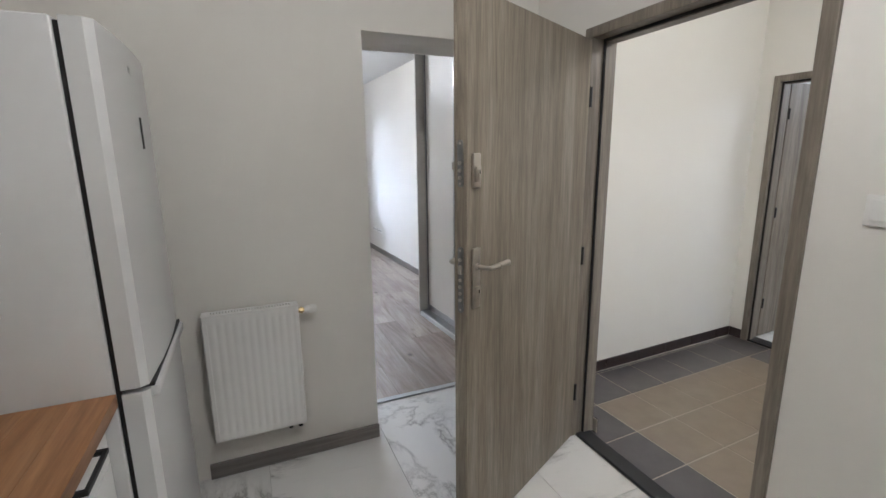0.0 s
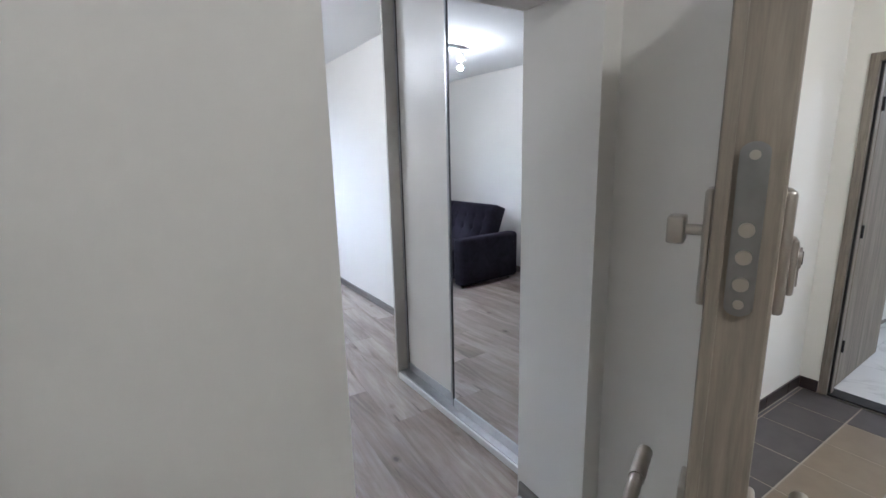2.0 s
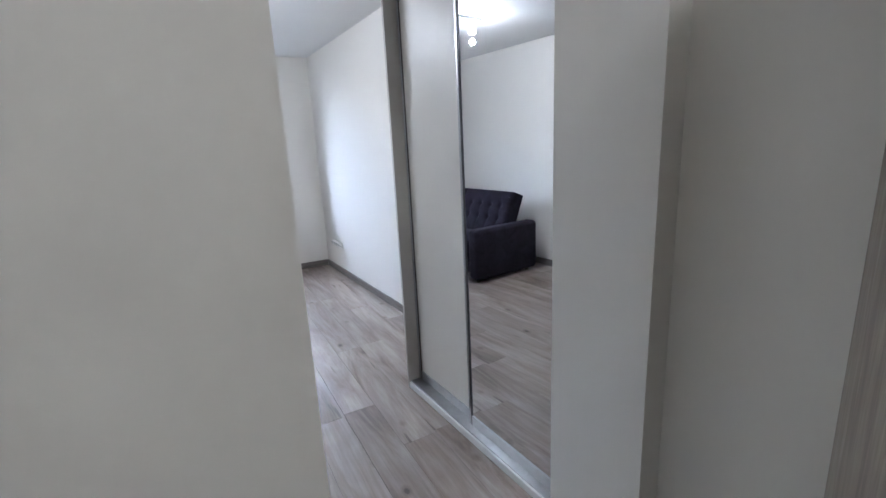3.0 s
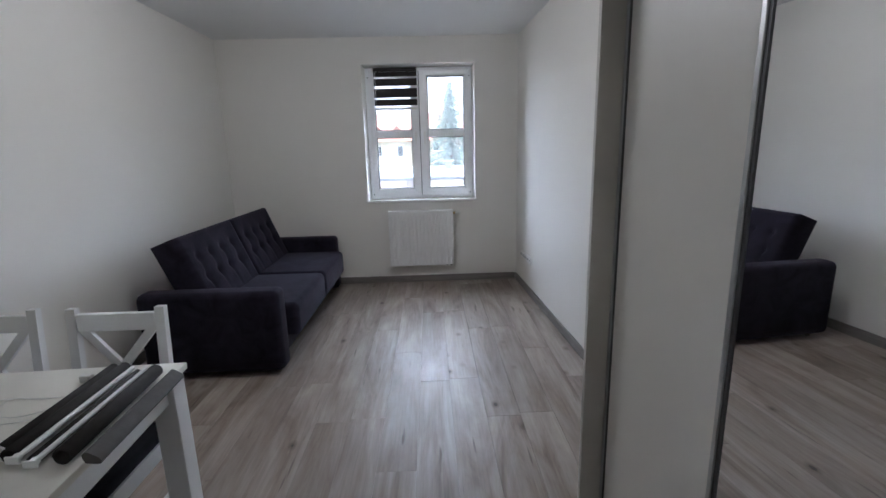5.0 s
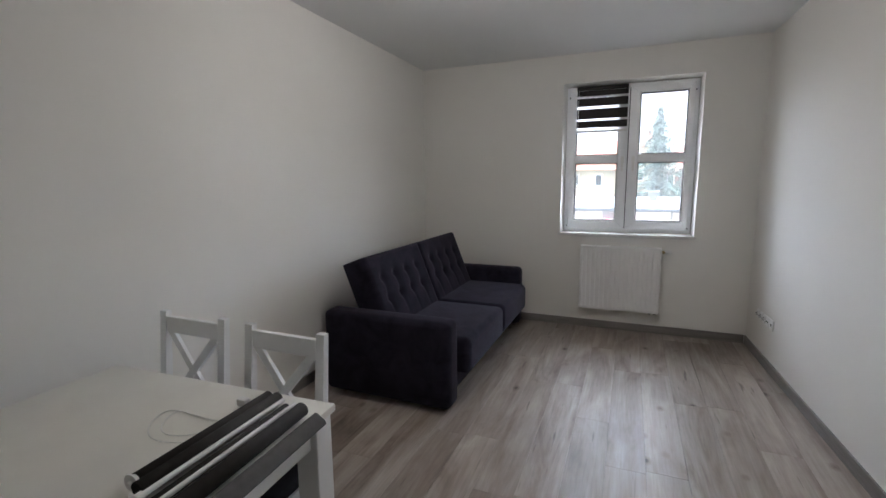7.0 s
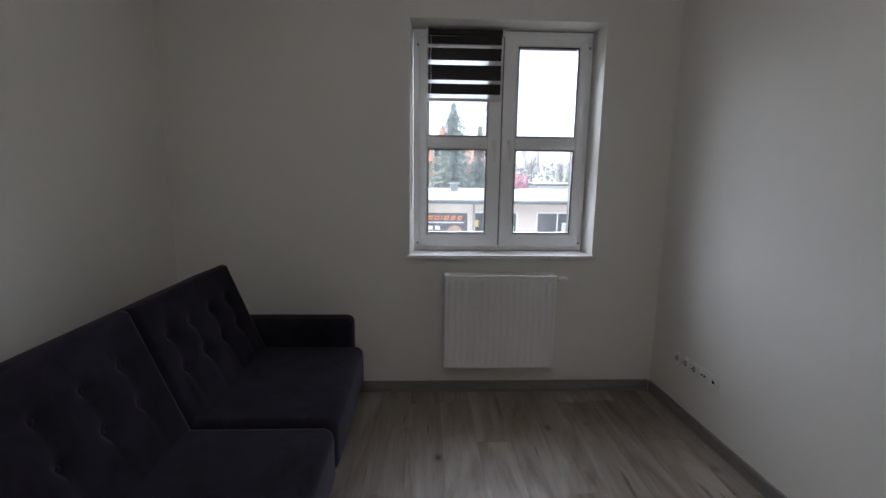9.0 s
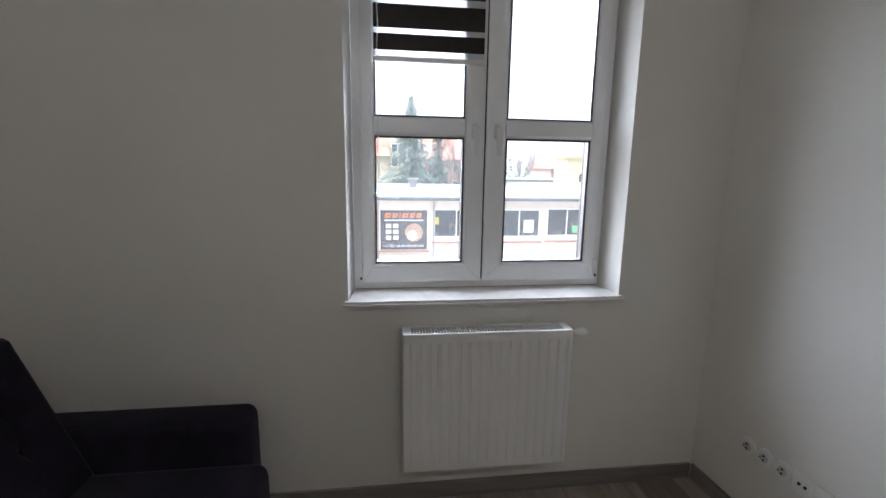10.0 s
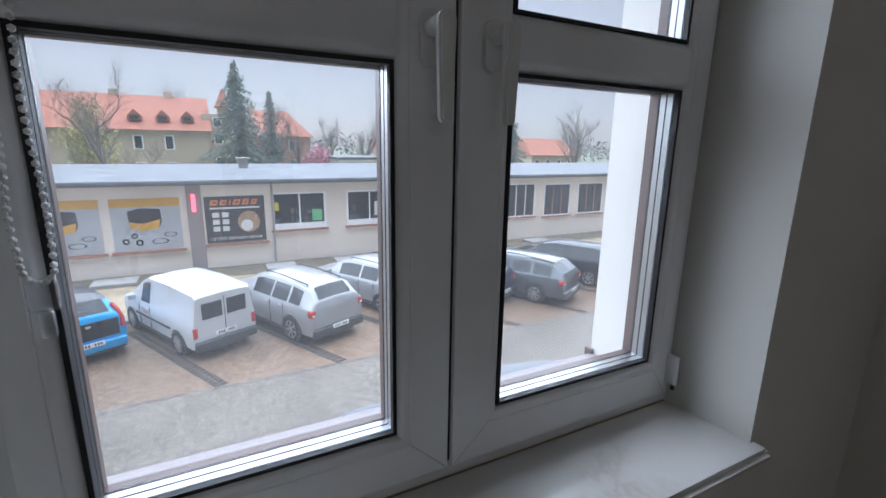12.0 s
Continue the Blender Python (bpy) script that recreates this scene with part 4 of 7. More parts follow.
def tufted(bm, width, height, depth, rows, cols, soft=0.03):
    """Cushion standing in local x (width) and z (height); front at -y, with buttoned dents."""
    nx, nz = 56, 34
    spots = [((c + 0.5) / cols * width * 0.86 + width * 0.07, r * height) for r in rows for c in range(cols)]

    def front(u, v):
        x, z = u * width, v * height
        edge = min(x, width - x, z, height - z)
        y = 0.0 if edge >= soft else soft - math.sqrt(max(0.0, soft * soft - (soft - edge) ** 2))
        for sx, sz in spots:
            d2 = (x - sx) ** 2 + (z - sz) ** 2
            y += 0.020 * math.exp(-d2 / 0.0007) + 0.010 * math.exp(-d2 / 0.005)
            if sz - 0.30 < z < sz:
                y += 0.008 * math.exp(-((x - sx) / 0.012) ** 2) * (1 - (sz - z) / 0.30)
        return Vector((x, y, z))
    F = [[bm.verts.new(front(i / nx, j / nz)) for i in range(nx + 1)] for j in range(nz + 1)]
    for j in range(nz):
        for i in range(nx):
            bm.faces.new((F[j][i], F[j][i + 1], F[j + 1][i + 1], F[j + 1][i]))
    ring = F[0][:] + [F[j][nx] for j in range(1, nz + 1)] + F[nz][-2::-1] + [F[j][0] for j in range(nz - 1, 0, -1)]
    back = [bm.verts.new((v.co.x, depth, v.co.z)) for v in ring]
    n = len(ring)
    for k in range(n):
        bm.faces.new((ring[k], back[k], back[(k + 1) % n], ring[(k + 1) % n]))
    bm.faces.new(back[::-1])
    bmesh.ops.recalc_face_normals(bm, faces=bm.faces)
    return spots, front


def sofa():
    sy0, sy1 = 5.605, 7.640
    s = thing("sofa", (-0.02, (sy0 + sy1) / 2, 0), "dark violet-grey velvet sofa bed with a buttoned back", "sofa")
    L = (sy1 - sy0) / 2
    arm = 0.165
    for a, b in ((-L, -L + arm), (L - arm, L)):
        bm = bmesh.new()
        rounded(bm, -0.50, 0.432, a, b, 0.035, 0.603, 0.045, 5)
        smooth(part("armrest", bm, M_VELVET, s), 60)
    inner = L - arm - 0.004
    part("base_box", boxes((-0.45, 0.40, -inner, inner, 0.10, 0.235), bev=0.01), M_VELVET, s)
    for a, b in ((-inner, -0.003), (0.003, inner)):
        bm = bmesh.new()
        rounded(bm, -0.30, 0.505, a, b, 0.215, 0.462, 0.048, 6)
        smooth(part("seat_cushion", bm, M_VELVET, s), 60)
        bm = bmesh.new()
        spots, front = tufted(bm, b - a, 0.56, 0.19, (0.42, 0.69), 4)
        # stand it up along y, leaning back
        m = pose(-0.055, a, 0.432, 0, -21.5, 0) @ pose(0, 0, 0, 0, 0, 90)
        bmesh.ops.transform(bm, matrix=m, verts=bm.verts)
        back = smooth(part("back_cushion", bm, M_VELVET, s), 50)
        for sx, sz in spots:
            bt = bmesh.new()
            bmesh.ops.create_uvsphere(bt, u_segments=10, v_segments=6, radius=0.011)
            q = front(sx / (b - a), sz / 0.56)
            bmesh.ops.transform(bt, matrix=m @ Matrix.Translation(q + Vector((0, -0.002, 0))) @ Matrix.Diagonal((1, 0.5, 1, 1)), verts=bt.verts)
            smooth(part("button", bt, M_VELVET, back))
    for fx in (-0.40, 0.36):
        for fy in (-L + 0.08, L - 0.08):
            ft = bmesh.new()
            rod(ft, (fx, fy, 0.0), (fx, fy, 0.036), 0.018, 0.024, 14)
            smooth(part("foot", ft, M_CHROME, s, "short chrome foot"))


sofa()


# ---------- table and chairs ----------
def dining_table():
    t = thing("dining_table", (0.045, 3.935, 0), "white lacquered dining table with square legs", "table", "", 3.2)
    hx, hy = 0.505, 0.345
    smooth(part("tabletop", boxes((-hx, hx, -hy, hy, 0.725, 0.750), bev=0.004), M_TABLETOP, t))
    for sx in (-1, 1):
        for sy in (-1, 1):
            x, y = sx * (hx - 0.052), sy * (hy - 0.052)
            bm = bmesh.new()
            box(bm, x - 0.040, x + 0.040, y - 0.040, y + 0.040, 0.0, 0.7245, bev=0.004)
            part("leg", bm, M_WHITE, t)
    for sy in (-1, 1):
        part("apron", boxes((-hx + 0.093, hx - 0.093, sy * (hy - 0.045) - 0.010, sy * (hy - 0.045) + 0.010, 0.635, 0.7245)), M_WHITE, t)
    for sx in (-1, 1):
        part("apron", boxes((sx * (hx - 0.045) - 0.010, sx * (hx - 0.045) + 0.010, -hy + 0.093, hy - 0.093, 0.635, 0.7245)), M_WHITE, t)


dining_table()


def dining_chair(m, label):
    c = thing("dining_chair", (0, 0, 0), label, "chair", "white chairs round the table")
    w = 0.186
    for sx in (-1, 1):
        bm = bmesh.new()
        x = sx * (w - 0.018)
        prism(bm, [(0.21, 0.0), (0.245, 0.0), (0.222, 0.44), (0.262, 0.922), (0.236, 0.922), (0.188, 0.44)], "x", x - 0.018, x + 0.018)
        part("rear_leg", bm, M_WHITE, c)
        part("front_leg", boxes((x - 0.018, x + 0.018, -0.20, -0.164, 0.0, 0.43), bev=0.003), M_WHITE, c)
        part("side_rail", boxes((x - 0.010, x + 0.010, -0.163, 0.19, 0.37, 0.43)), M_WHITE, c)
        part("stretcher", boxes((x - 0.009, x + 0.009, -0.163, 0.205, 0.17, 0.20)), M_WHITE, c)
    part("front_rail", boxes((-w + 0.037, w - 0.037, -0.195, -0.175, 0.37, 0.43)), M_WHITE, c)
    part("back_rail", boxes((-w + 0.037, w - 0.037, 0.192, 0.212, 0.37, 0.43)), M_WHITE, c)
    part("top_rail", boxes((-w + 0.036, w - 0.036, 0.232, 0.254, 0.832, 0.902), bev=0.003), M_WHITE, c)
    part("lower_rail", boxes((-w + 0.036, w - 0.036, 0.205, 0.225, 0.48, 0.52), bev=0.003), M_WHITE, c)
    for sx in (-1, 1):
        bm = bmesh.new()
        a, b = Vector((sx * (w - 0.045), 0.243, 0.85)), Vector((-sx * (w - 0.045), 0.215, 0.515))
        L = (b - a).length
        d = (b - a).normalized()
        flatx = Vector((0, 1, 0)).cross(d).normalized()
        q = Matrix((flatx, d.cross(flatx), d)).transposed().to_4x4()
        half = 0.009 if sx > 0 else 0.0075
        box(bm, -0.016, 0.016, -half, half, 0, L, m=Matrix.Translation(a) @ q)
        part("cross_brace", bm, M_WHITE, c)
    bm = bmesh.new()
    rounded(bm, -w + 0.006, w - 0.006, -0.205, 0.185, 0.4305, 0.475, 0.018, 4)
    smooth(part("seat", bm, M_SEAT, c, "black upholstered seat"), 60)
    c.matrix_world = m
    return c


ch = dining_chair(pose(0.215, 4.195, 0), "white wooden cross-back chair with a black seat")
copy_thing(ch, pose(-0.275, 4.205, 0))
copy_thing(ch, pose(0.31, 3.67, 0, 0, 0, 180))


# ---------- rolled blinds lying on the table ----------
def roller(name, a, b, r, mat, label, caps=None, group="rolled blinds on the table"):
    t = thing(name, ((a[0] + b[0]) / 2, (a[1] + b[1]) / 2, 0.7515), label, "roller blind", group)
    off = Vector(((a[0] + b[0]) / 2, (a[1] + b[1]) / 2, 0.7515))
    bm = bmesh.new()
    A, B = Vector((*a, 0.7515 + r)) - off, Vector((*b, 0.7515 + r)) - off
    q = (B - A).to_track_quat("Z", "Y")
    n = 40
    # spiral sheet, slightly flattened, so that the ends show their windings
    turns, prev = 2.2, None
    for k in range(n + 1):
        u = k / n
        rr = r * (1 - 0.28 * u)
        ang = turns * 2 * math.pi * u
        o = q @ Vector((rr * math.cos(ang), rr * math.sin(ang), 0))
        pair = (bm.verts.new(A + o), bm.verts.new(B + o))
        if prev:
            bm.faces.new((prev[0], prev[1], pair[1], pair[0]))
        prev = pair
    fab = part("fabric", bm, mat, t)
    sm = fab.modifiers.new("thick", "SOLIDIFY")
    sm.thickness = 0.0012
    for p in fab.data.polygons:
        p.use_smooth = True
    if caps:
        e = bmesh.new()
        d = (A - B).normalized()
        rod(e, A - d * 0.002, A + d * 0.008, r * 0.95, r * 1.0, 24)
        rod(e, A + d * 0.0081, A + d * 0.012, r * 1.28, r * 1.28, 28)
        rod(e, A + d * 0.012, A + d * 0.020, r * 0.4, seg=12)
        smooth(part("end_bracket", e, M_PLASTIC, t, "white plastic end bracket"))
    return t


roller("roller_blind", (0.340, 3.790), (0.322, 4.235), 0.018, M_BLIND, "dark brown rolled-up window blind on the table", True)
roller("roller_blind", (0.384, 3.765), (0.364, 4.230), 0.021, M_BLIND, "dark brown rolled-up window blind on the table")
roller("roller_blind", (0.446, 3.755), (0.421, 4.205), 0.013, M_BLIND, "dark brown rolled-up window blind on the table")
roller("roller_blind", (0.519, 3.755), (0.486, 4.200), 0.022, M_BLIND, "dark brown rolled-up window blind on the table")


strip = thing("blind_strip", (0.300, 4.02, 0.7515), "thin dark brown blind strip lying beside the rolls", "roller blind", "rolled blinds on the table", 2.5)
bm = bmesh.new()
prism(bm, [(-0.011, 0.0), (0.011, 0.0), (0.013, 0.004), (0.006, 0.009), (-0.006, 0.009), (-0.013, 0.004)], "y", -0.19, 0.16)
smooth(part("fabric", bm, M_BLIND, strip), 40)


def tube_rail(a, b):
    t = thing("blind_rail", ((a[0] + b[0]) / 2, (a[1] + b[1]) / 2, 0.7515), "white plastic blind rail with a bracket on the table", "blind rail", "blind rails on the table")
    off = Vector(((a[0] + b[0]) / 2, (a[1] + b[1]) / 2, 0.7515))
    A, B = Vector((*a, 0.782)) - off, Vector((*b, 0.779)) - off
    bm = bmesh.new()
    rod(bm, A, B, 0.0068, seg=14)
    smooth(part("rail", bm, M_PLASTIC, t))
    d = (A - B).normalized()
    e = bmesh.new()
    rod(e, A, A + d * 0.014, 0.0105, 0.0105, 18)
    box(e, -0.017, 0.017, -0.002, 0.004, -0.008, 0.012, bev=0.002, m=Matrix.Translation(A + d * 0.018))
    smooth(part("bracket", e, M_PLASTIC, t))


tube_rail((0.420, 3.752), (0.397, 4.218))
tube_rail((0.476, 3.735), (0.449, 4.212))
flat = thing("blind_cassette", (0.578, 3.965, 0.7515), "grey flat folded blind lying over the table edge", "roller blind", "rolled blinds on the table", 3.5)
bm = bmesh.new()
prism(bm, [(-0.024, 0.016), (-0.024, 0.026), (-0.017, 0.032), (-0.008, 0.031), (0.015, 0.016), (0.021, 0.006), (0.017, -0.001), (0.008, -0.002), (-0.009, 0.0005), (-0.018, 0.002)], "y", -0.21, 0.22)
smooth(part("fabric", bm, M_BLINDGREY, flat), 50)
cord = thing("pull_cord", (0.20, 4.03, 0.7515), "thin white pull cord lying in a loop on the table", "cord")
bm = bmesh.new()
pts = []
for k in range(60):
    a = 2 * math.pi * k / 30
    r = 1.35 if k < 30 else 1.0
    pts.append((0.085 * r * math.cos(a) * 1.15, 0.052 * r * math.sin(a) + 0.02 * math.cos(2 * a) + (0.012 if k > 29 else 0), 0.002 + 0.0012 * (k // 30) + 0.001 * math.sin(a * 3)))
tube(bm, pts, 0.0016, 6, True)
part("loop", bm, M_PLASTIC, cord)
clip = thing("cord_clip", (0.262, 4.185, 0.7515), "small white plastic cord clip on the table", "clip")
part("body", boxes((-0.018, 0.018, -0.012, 0.012, 0.0, 0.024), bev=0.004), M_PLASTIC, clip)


# ---------- sockets on the east wall ----------
def socket(y, kind, group="socket row"):
    s = thing("wall_socket", (LX1, y, 0.362), {"power": "white round wall socket above the skirting board", "tv": "white aerial socket in a shared frame", "data": "white data socket in a shared frame"}[kind], "socket", group)
    skewed(s)
    if kind != "power":
        smooth(part("frame", boxes((-0.009, 0.0, -0.0405, 0.0405, -0.0405, 0.0405), bev=0.004, seg=3), M_PLASTIC, s))
    if kind == "power":
        cover = bmesh.new()
        rod(cover, (-0.009, 0, 0), (0.0, 0, 0), 0.034, 0.037, 32)
        smooth(part("cover", cover, M_PLASTIC, s))
        r = bmesh.new()
        rod(r, (-0.011, 0, 0), (-0.0085, 0, 0), 0.027, seg=24)
        smooth(part("socket_ring", r, M_PLASTIC, s))
        d = bmesh.new()
        rod(d, (-0.0125, 0, 0), (-0.0105, 0, 0), 0.0195, seg=24)
        # Flat grey disc in place of the well's own shade.
        smooth(part("well", d, M_WELLSHADE, s, "shaded socket well"))
        for oy in (-0.009, 0.009):
            p = bmesh.new()
            rod(p, (-0.0135, 0, oy), (-0.0115, 0, oy), 0.0052, seg=10)
            part("pin_hole", p, M_SLOT, s)
        e = bmesh.new()
        rod(e, (-0.022, 0.011, 0), (-0.0115, 0.011, 0), 0.003, seg=10)
        part("earth_pin", e, M_STEEL, s)
    elif kind == "tv":
        for oy in (-0.012, 0.012):
            p = bmesh.new()
            rod(p, (-0.013, oy, 0), (-0.0085, oy, 0), 0.006, seg=14)
            part("aerial_port", p, M_BLACK, s)
    else:
        part("data_port", boxes((-0.0105, -0.0085, -0.009, 0.009, -0.009, 0.007)), M_SLOT, s)


for k, kind in enumerate(("power", "power", "power", "tv", "data")):
    socket(7.485 - k * 0.0815, kind)


# ---------- lamps ----------
def spot_bar():
    b = thing("ceiling_spot_bar", (0.82, 5.40, CEIL), "brushed metal ceiling bar with three lit white spotlights", "ceiling lamp")
    part("bar", boxes((-0.36, 0.36, -0.028, 0.028, -0.026, 0.0), bev=0.004), M_ALU, b)
    for x, lean in ((-0.26, -22), (0.0, 14), (0.26, -16)):
        st = bmesh.new()
        rod(st, (x, 0, -0.026), (x, 0, -0.060), 0.007, seg=10)
        arm = part("arm", st, M_CHROME, b)
        m = pose(x, 0, -0.060, lean, lean * 0.8, 0)
        sh = bmesh.new()
        ring = []
        for z, r in ((0.0, 0.018), (-0.012, 0.030), (-0.075, 0.036), (-0.086, 0.036)):
            ring.append([sh.verts.new(m @ Vector((r * math.cos(2 * math.pi * k / 20), r * math.sin(2 * math.pi * k / 20), z))) for k in range(20)])
        for A, B in zip(ring, ring[1:]):
            for k in range(20):
                sh.faces.new((A[k], A[(k + 1) % 20], B[(k + 1) % 20], B[k]))
        sh.faces.new(ring[0])
        shade = smooth(part("shade", sh, M_PLASTIC, arm, "white spotlight shade"))
        bl = bmesh.new()
        rod(bl, m @ Vector((0, 0, -0.080)), m @ Vector((0, 0, -0.084)), 0.031, seg=20)
        part("bulb", bl, M_BULB, arm)


spot_bar()
for nm, px, py, lab in (("kitchen_ceiling_lamp", 1.0, 0.78, "round white kitchen ceiling lamp"), ("hall_ceiling_lamp", 3.1, 1.1, "round white corridor ceiling lamp")):
    cl = thing(nm, (px, py, CEIL), lab, "ceiling lamp")
    bm = bmesh.new()
    rod(bm, (0, 0, 0), (0, 0, -0.02), 0.10, 0.10, 28)
    part("base", bm, M_PLASTIC, cl)


# ---------- outside: ground, car park ----------
G = -3.66


def cobbles(name, dark, mid, lite, scale):
    m = material(name, 0.62)
    v = coords(m)
    vor = node(m, "ShaderNodeTexVoronoi", Scale=scale, Randomness=0.8)
    link(m, v, vor.inputs["Vector"])
    edge = node(m, "ShaderNodeTexVoronoi", Scale=scale, Randomness=0.8)
    edge.feature = "DISTANCE_TO_EDGE"
    link(m, v, edge.inputs["Vector"])
    sep = node(m, "ShaderNodeSeparateColor")
    link(m, vor.outputs["Color"], sep.inputs[0])
    col = ramp(m, sep.outputs[0], [(0.0, dark), (0.5, mid), (1.0, lite)])
    joint = ramp(m, edge.outputs["Distance"], [(0.02, (0.66, 0.64, 0.62)), (0.12, (1, 1, 1))])
    col = blend(m, 1.0, col, joint, "MULTIPLY")
    wet = ramp(m, noisy(m, v, 0.35, 5), [(0.35, (0.62, 0.60, 0.58)), (0.65, (1.1, 1.1, 1.1))])
    link(m, blend(m, 0.85, col, wet, "MULTIPLY"), bsdf(m).inputs["Base Color"])
    bump(m, edge.outputs["Distance"], 0.35, 0.012)
    return m


M_COBGREY = cobbles("grey_cobbles", (0.130, 0.109, 0.084), (0.155, 0.131, 0.103), (0.188, 0.161, 0.129), 11.0)
M_COBBROWN = cobbles("brown_cobbles", (0.155, 0.096, 0.056), (0.198, 0.128, 0.079), (0.245, 0.166, 0.108), 11.0)
M_SAND = simple("sandy_path", (0.33, 0.265, 0.175), 0.9, 0, 0.22, 1.5, 60, 0.4)
M_EARTH = simple("verge_earth", (0.15, 0.125, 0.085), 0.95, 0, 0.4, 2.5, 50, 0.5)
M_MEADOW = simple("distant_meadow", (0.10, 0.115, 0.06), 0.95, 0, 0.35, 0.4, 20, 0.4)
M_CONC = simple("concrete", (0.36, 0.35, 0.33), 0.85, 0, 0.15, 3, 90, 0.3)
M_GRATE = simple("dark_lattice_block", (0.035, 0.033, 0.030), 0.9)
M_DRAIN = simple("worn_drain_blocks", (0.13, 0.115, 0.10), 0.9, 0, 0.4, 4)
M_FACADE = simple("cream_facade_render", (0.74, 0.66, 0.58), 0.9, 0, 0.07, 0.7, 120, 0.3)
M_FACADEDK = simple("grey_facade_render", (0.30, 0.26, 0.255), 0.9, 0, 0.08, 0.9, 120, 0.3)
M_OUTWALL = simple("white_outer_render", (0.72, 0.71, 0.70), 0.9, 0, 0.04, 2, 200, 0.3)
M_FELT = simple("wet_roofing_felt", (0.120, 0.127, 0.137), 0.75, 0, 0.35, 0.8, 12, 0.4)
bsdf(M_FELT).inputs["Specular IOR Level"].default_value = 0.25
M_ROOFTILE = simple("red_roof_tiles", (0.33, 0.122, 0.074), 0.85, 0, 0.20, 0.9, 9, 0.5)
M_OLDWALL = simple("old_grey_beige_render", (0.50, 0.415, 0.31), 0.92, 0, 0.15, 0.35, 30, 0.3)
M_PINKWALL = simple("pale_red_render", (0.40, 0.25, 0.21), 0.92, 0, 0.15, 0.35, 30, 0.3)
M_YELLOWWALL = simple("pale_yellow_render", (0.58, 0.49, 0.30), 0.92, 0, 0.1, 0.5, 30, 0.3)
M_DARKGLASS = simple("dark_pane", (0.030, 0.034, 0.038), 0.06, 0, 0.35, 1.4, 50, 0.0)
bsdf(M_DARKGLASS).inputs["Specular IOR Level"].default_value = 0.28
M_LEDGE = simple("red_brown_ledge", (0.36, 0.17, 0.12), 0.7)
M_RUBBER = simple("tyre_rubber", (0.018, 0.018, 0.019), 0.8)
M_RIM = simple("wheel_rim", (0.42, 0.42, 0.43), 0.3, 0.9)
M_BUMPER = simple("dark_bumper_plastic", (0.035, 0.036, 0.038), 0.6)
M_TAIL = simple("tail_light_red", (0.42, 0.02, 0.02), 0.2)
M_PLATE = simple("number_plate_white", (0.70, 0.70, 0.68), 0.4)
M_BARK = simple("tree_bark", (0.145, 0.125, 0.110), 0.95, 0, 0.3, 3, 40, 0.5)
M_TWIG = simple("bare_twigs", (0.24, 0.18, 0.15), 0.95, 0, 0.3, 3, 40, 0.3)
# Needle green is lightened and greyed, painting distant mist into the colour.
M_FIR = simple("mist_paled_fir_needles", (0.165, 0.215, 0.180), 0.9, 0, 0.4, 1.2, 30, 0.3)
# Far twigs carry the pale haze of distance in their base colour.
M_HAZYWOOD = simple("haze_paled_far_twigs", (0.24, 0.235, 0.225), 0.95, 0, 0.3, 0.2, 20, 0.1)
M_WILLOW = simple("spring_willow_green", (0.44, 0.41, 0.17), 0.9, 0, 0.3, 1.2, 30, 0.3)
M_BLOSSOM = simple("pink_blossom", (0.55, 0.26, 0.32), 0.9, 0, 0.3, 1.2, 30, 0.3)
M_NEON = glow("red_sign_light", (1.0, 0.10, 0.14), 1.1)

structure("ground", boxes((-500, 500, 8.2, 1500, G - 0.2, G)), M_MEADOW, "dull spring meadow reaching the horizon")
structure("road", boxes((-60, 60, 8.21, 17.38, G, G + 0.012)), M_COBGREY, "grey cobbled yard road below the window")
structure("pavement_parking", boxes((-60, 60, 17.38, 22.40, G, G + 0.010)), M_COBBROWN, "brown cobbled parking bays")
structure("pavement_path", boxes((-60, 60, 22.52, 26.30, G, G + 0.055)), M_SAND, "sandy path in front of the shops")
structure("pavement_verge", boxes((-60, 60, 26.30, 27.90, G, G + 0.07)), M_EARTH, "bare earth verge along the shop wall")
structure("trim_drain", boxes((-60, 60, 17.33, 17.43, G, G + 0.016)), M_DRAIN, "narrow drain channel between road and bays")
kb = structure("pavement_kerb", boxes((-60, 60, 22.41, 22.51, G, G + 0.02)), M_CONC, "low concrete kerb at the head of the bays")
for k in range(34):
    part("kerb_stone", boxes((-14 + k, -14 + k + 0.985, 22.40, 22.52, G, G + 0.10), bev=0.012, seg=1), M_CONC, kb)
lat = boxes((0.0, 0.125, 0.0, 0.115, 0.0, 0.012))
lat_me = bpy.data.meshes.new("lattice_block")
lat.to_mesh(lat_me)
lat.free()
lat_me.materials.append(M_GRATE)
for k in range(-2, 7):
    strip = tagged(new("trim_bay_marking"), "dark lattice blocks marking a parking bay", "bay marking", "bay markings", "structure")
    strip.matrix_world = pose(0.88 + 2.65 * k, 17.42, G + 0.008, 0, 0, 27)
    for j in range(30):
        for i in range(2):
            ob = new("lattice_block", lat_me)
            ob.location = (-0.14 + 0.15 * i, 0.04 + j * 0.16, 0)
            ob.parent = strip
for k, (sx, sw) in enumerate(((-4.6, 1.3), (-2.4, 1.4), (3.4, 1.2), (6.3, 1.2), (10.0, 1.2), (13.0, 2.2), (17.0, 1.3))):
    sl = thing("concrete_slab", (sx, 26.9, G + 0.07), "grey concrete cellar cover slab on the verge", "slab", "slabs along the shop wall")
    part("slab", boxes((-sw / 2, sw / 2, -0.45, 0.45, 0, 0.10), bev=0.02), M_CONC, sl)


# ---------- outside: row of shops ----------
EYE0 = Vector((1.019, 7.393, 1.514))


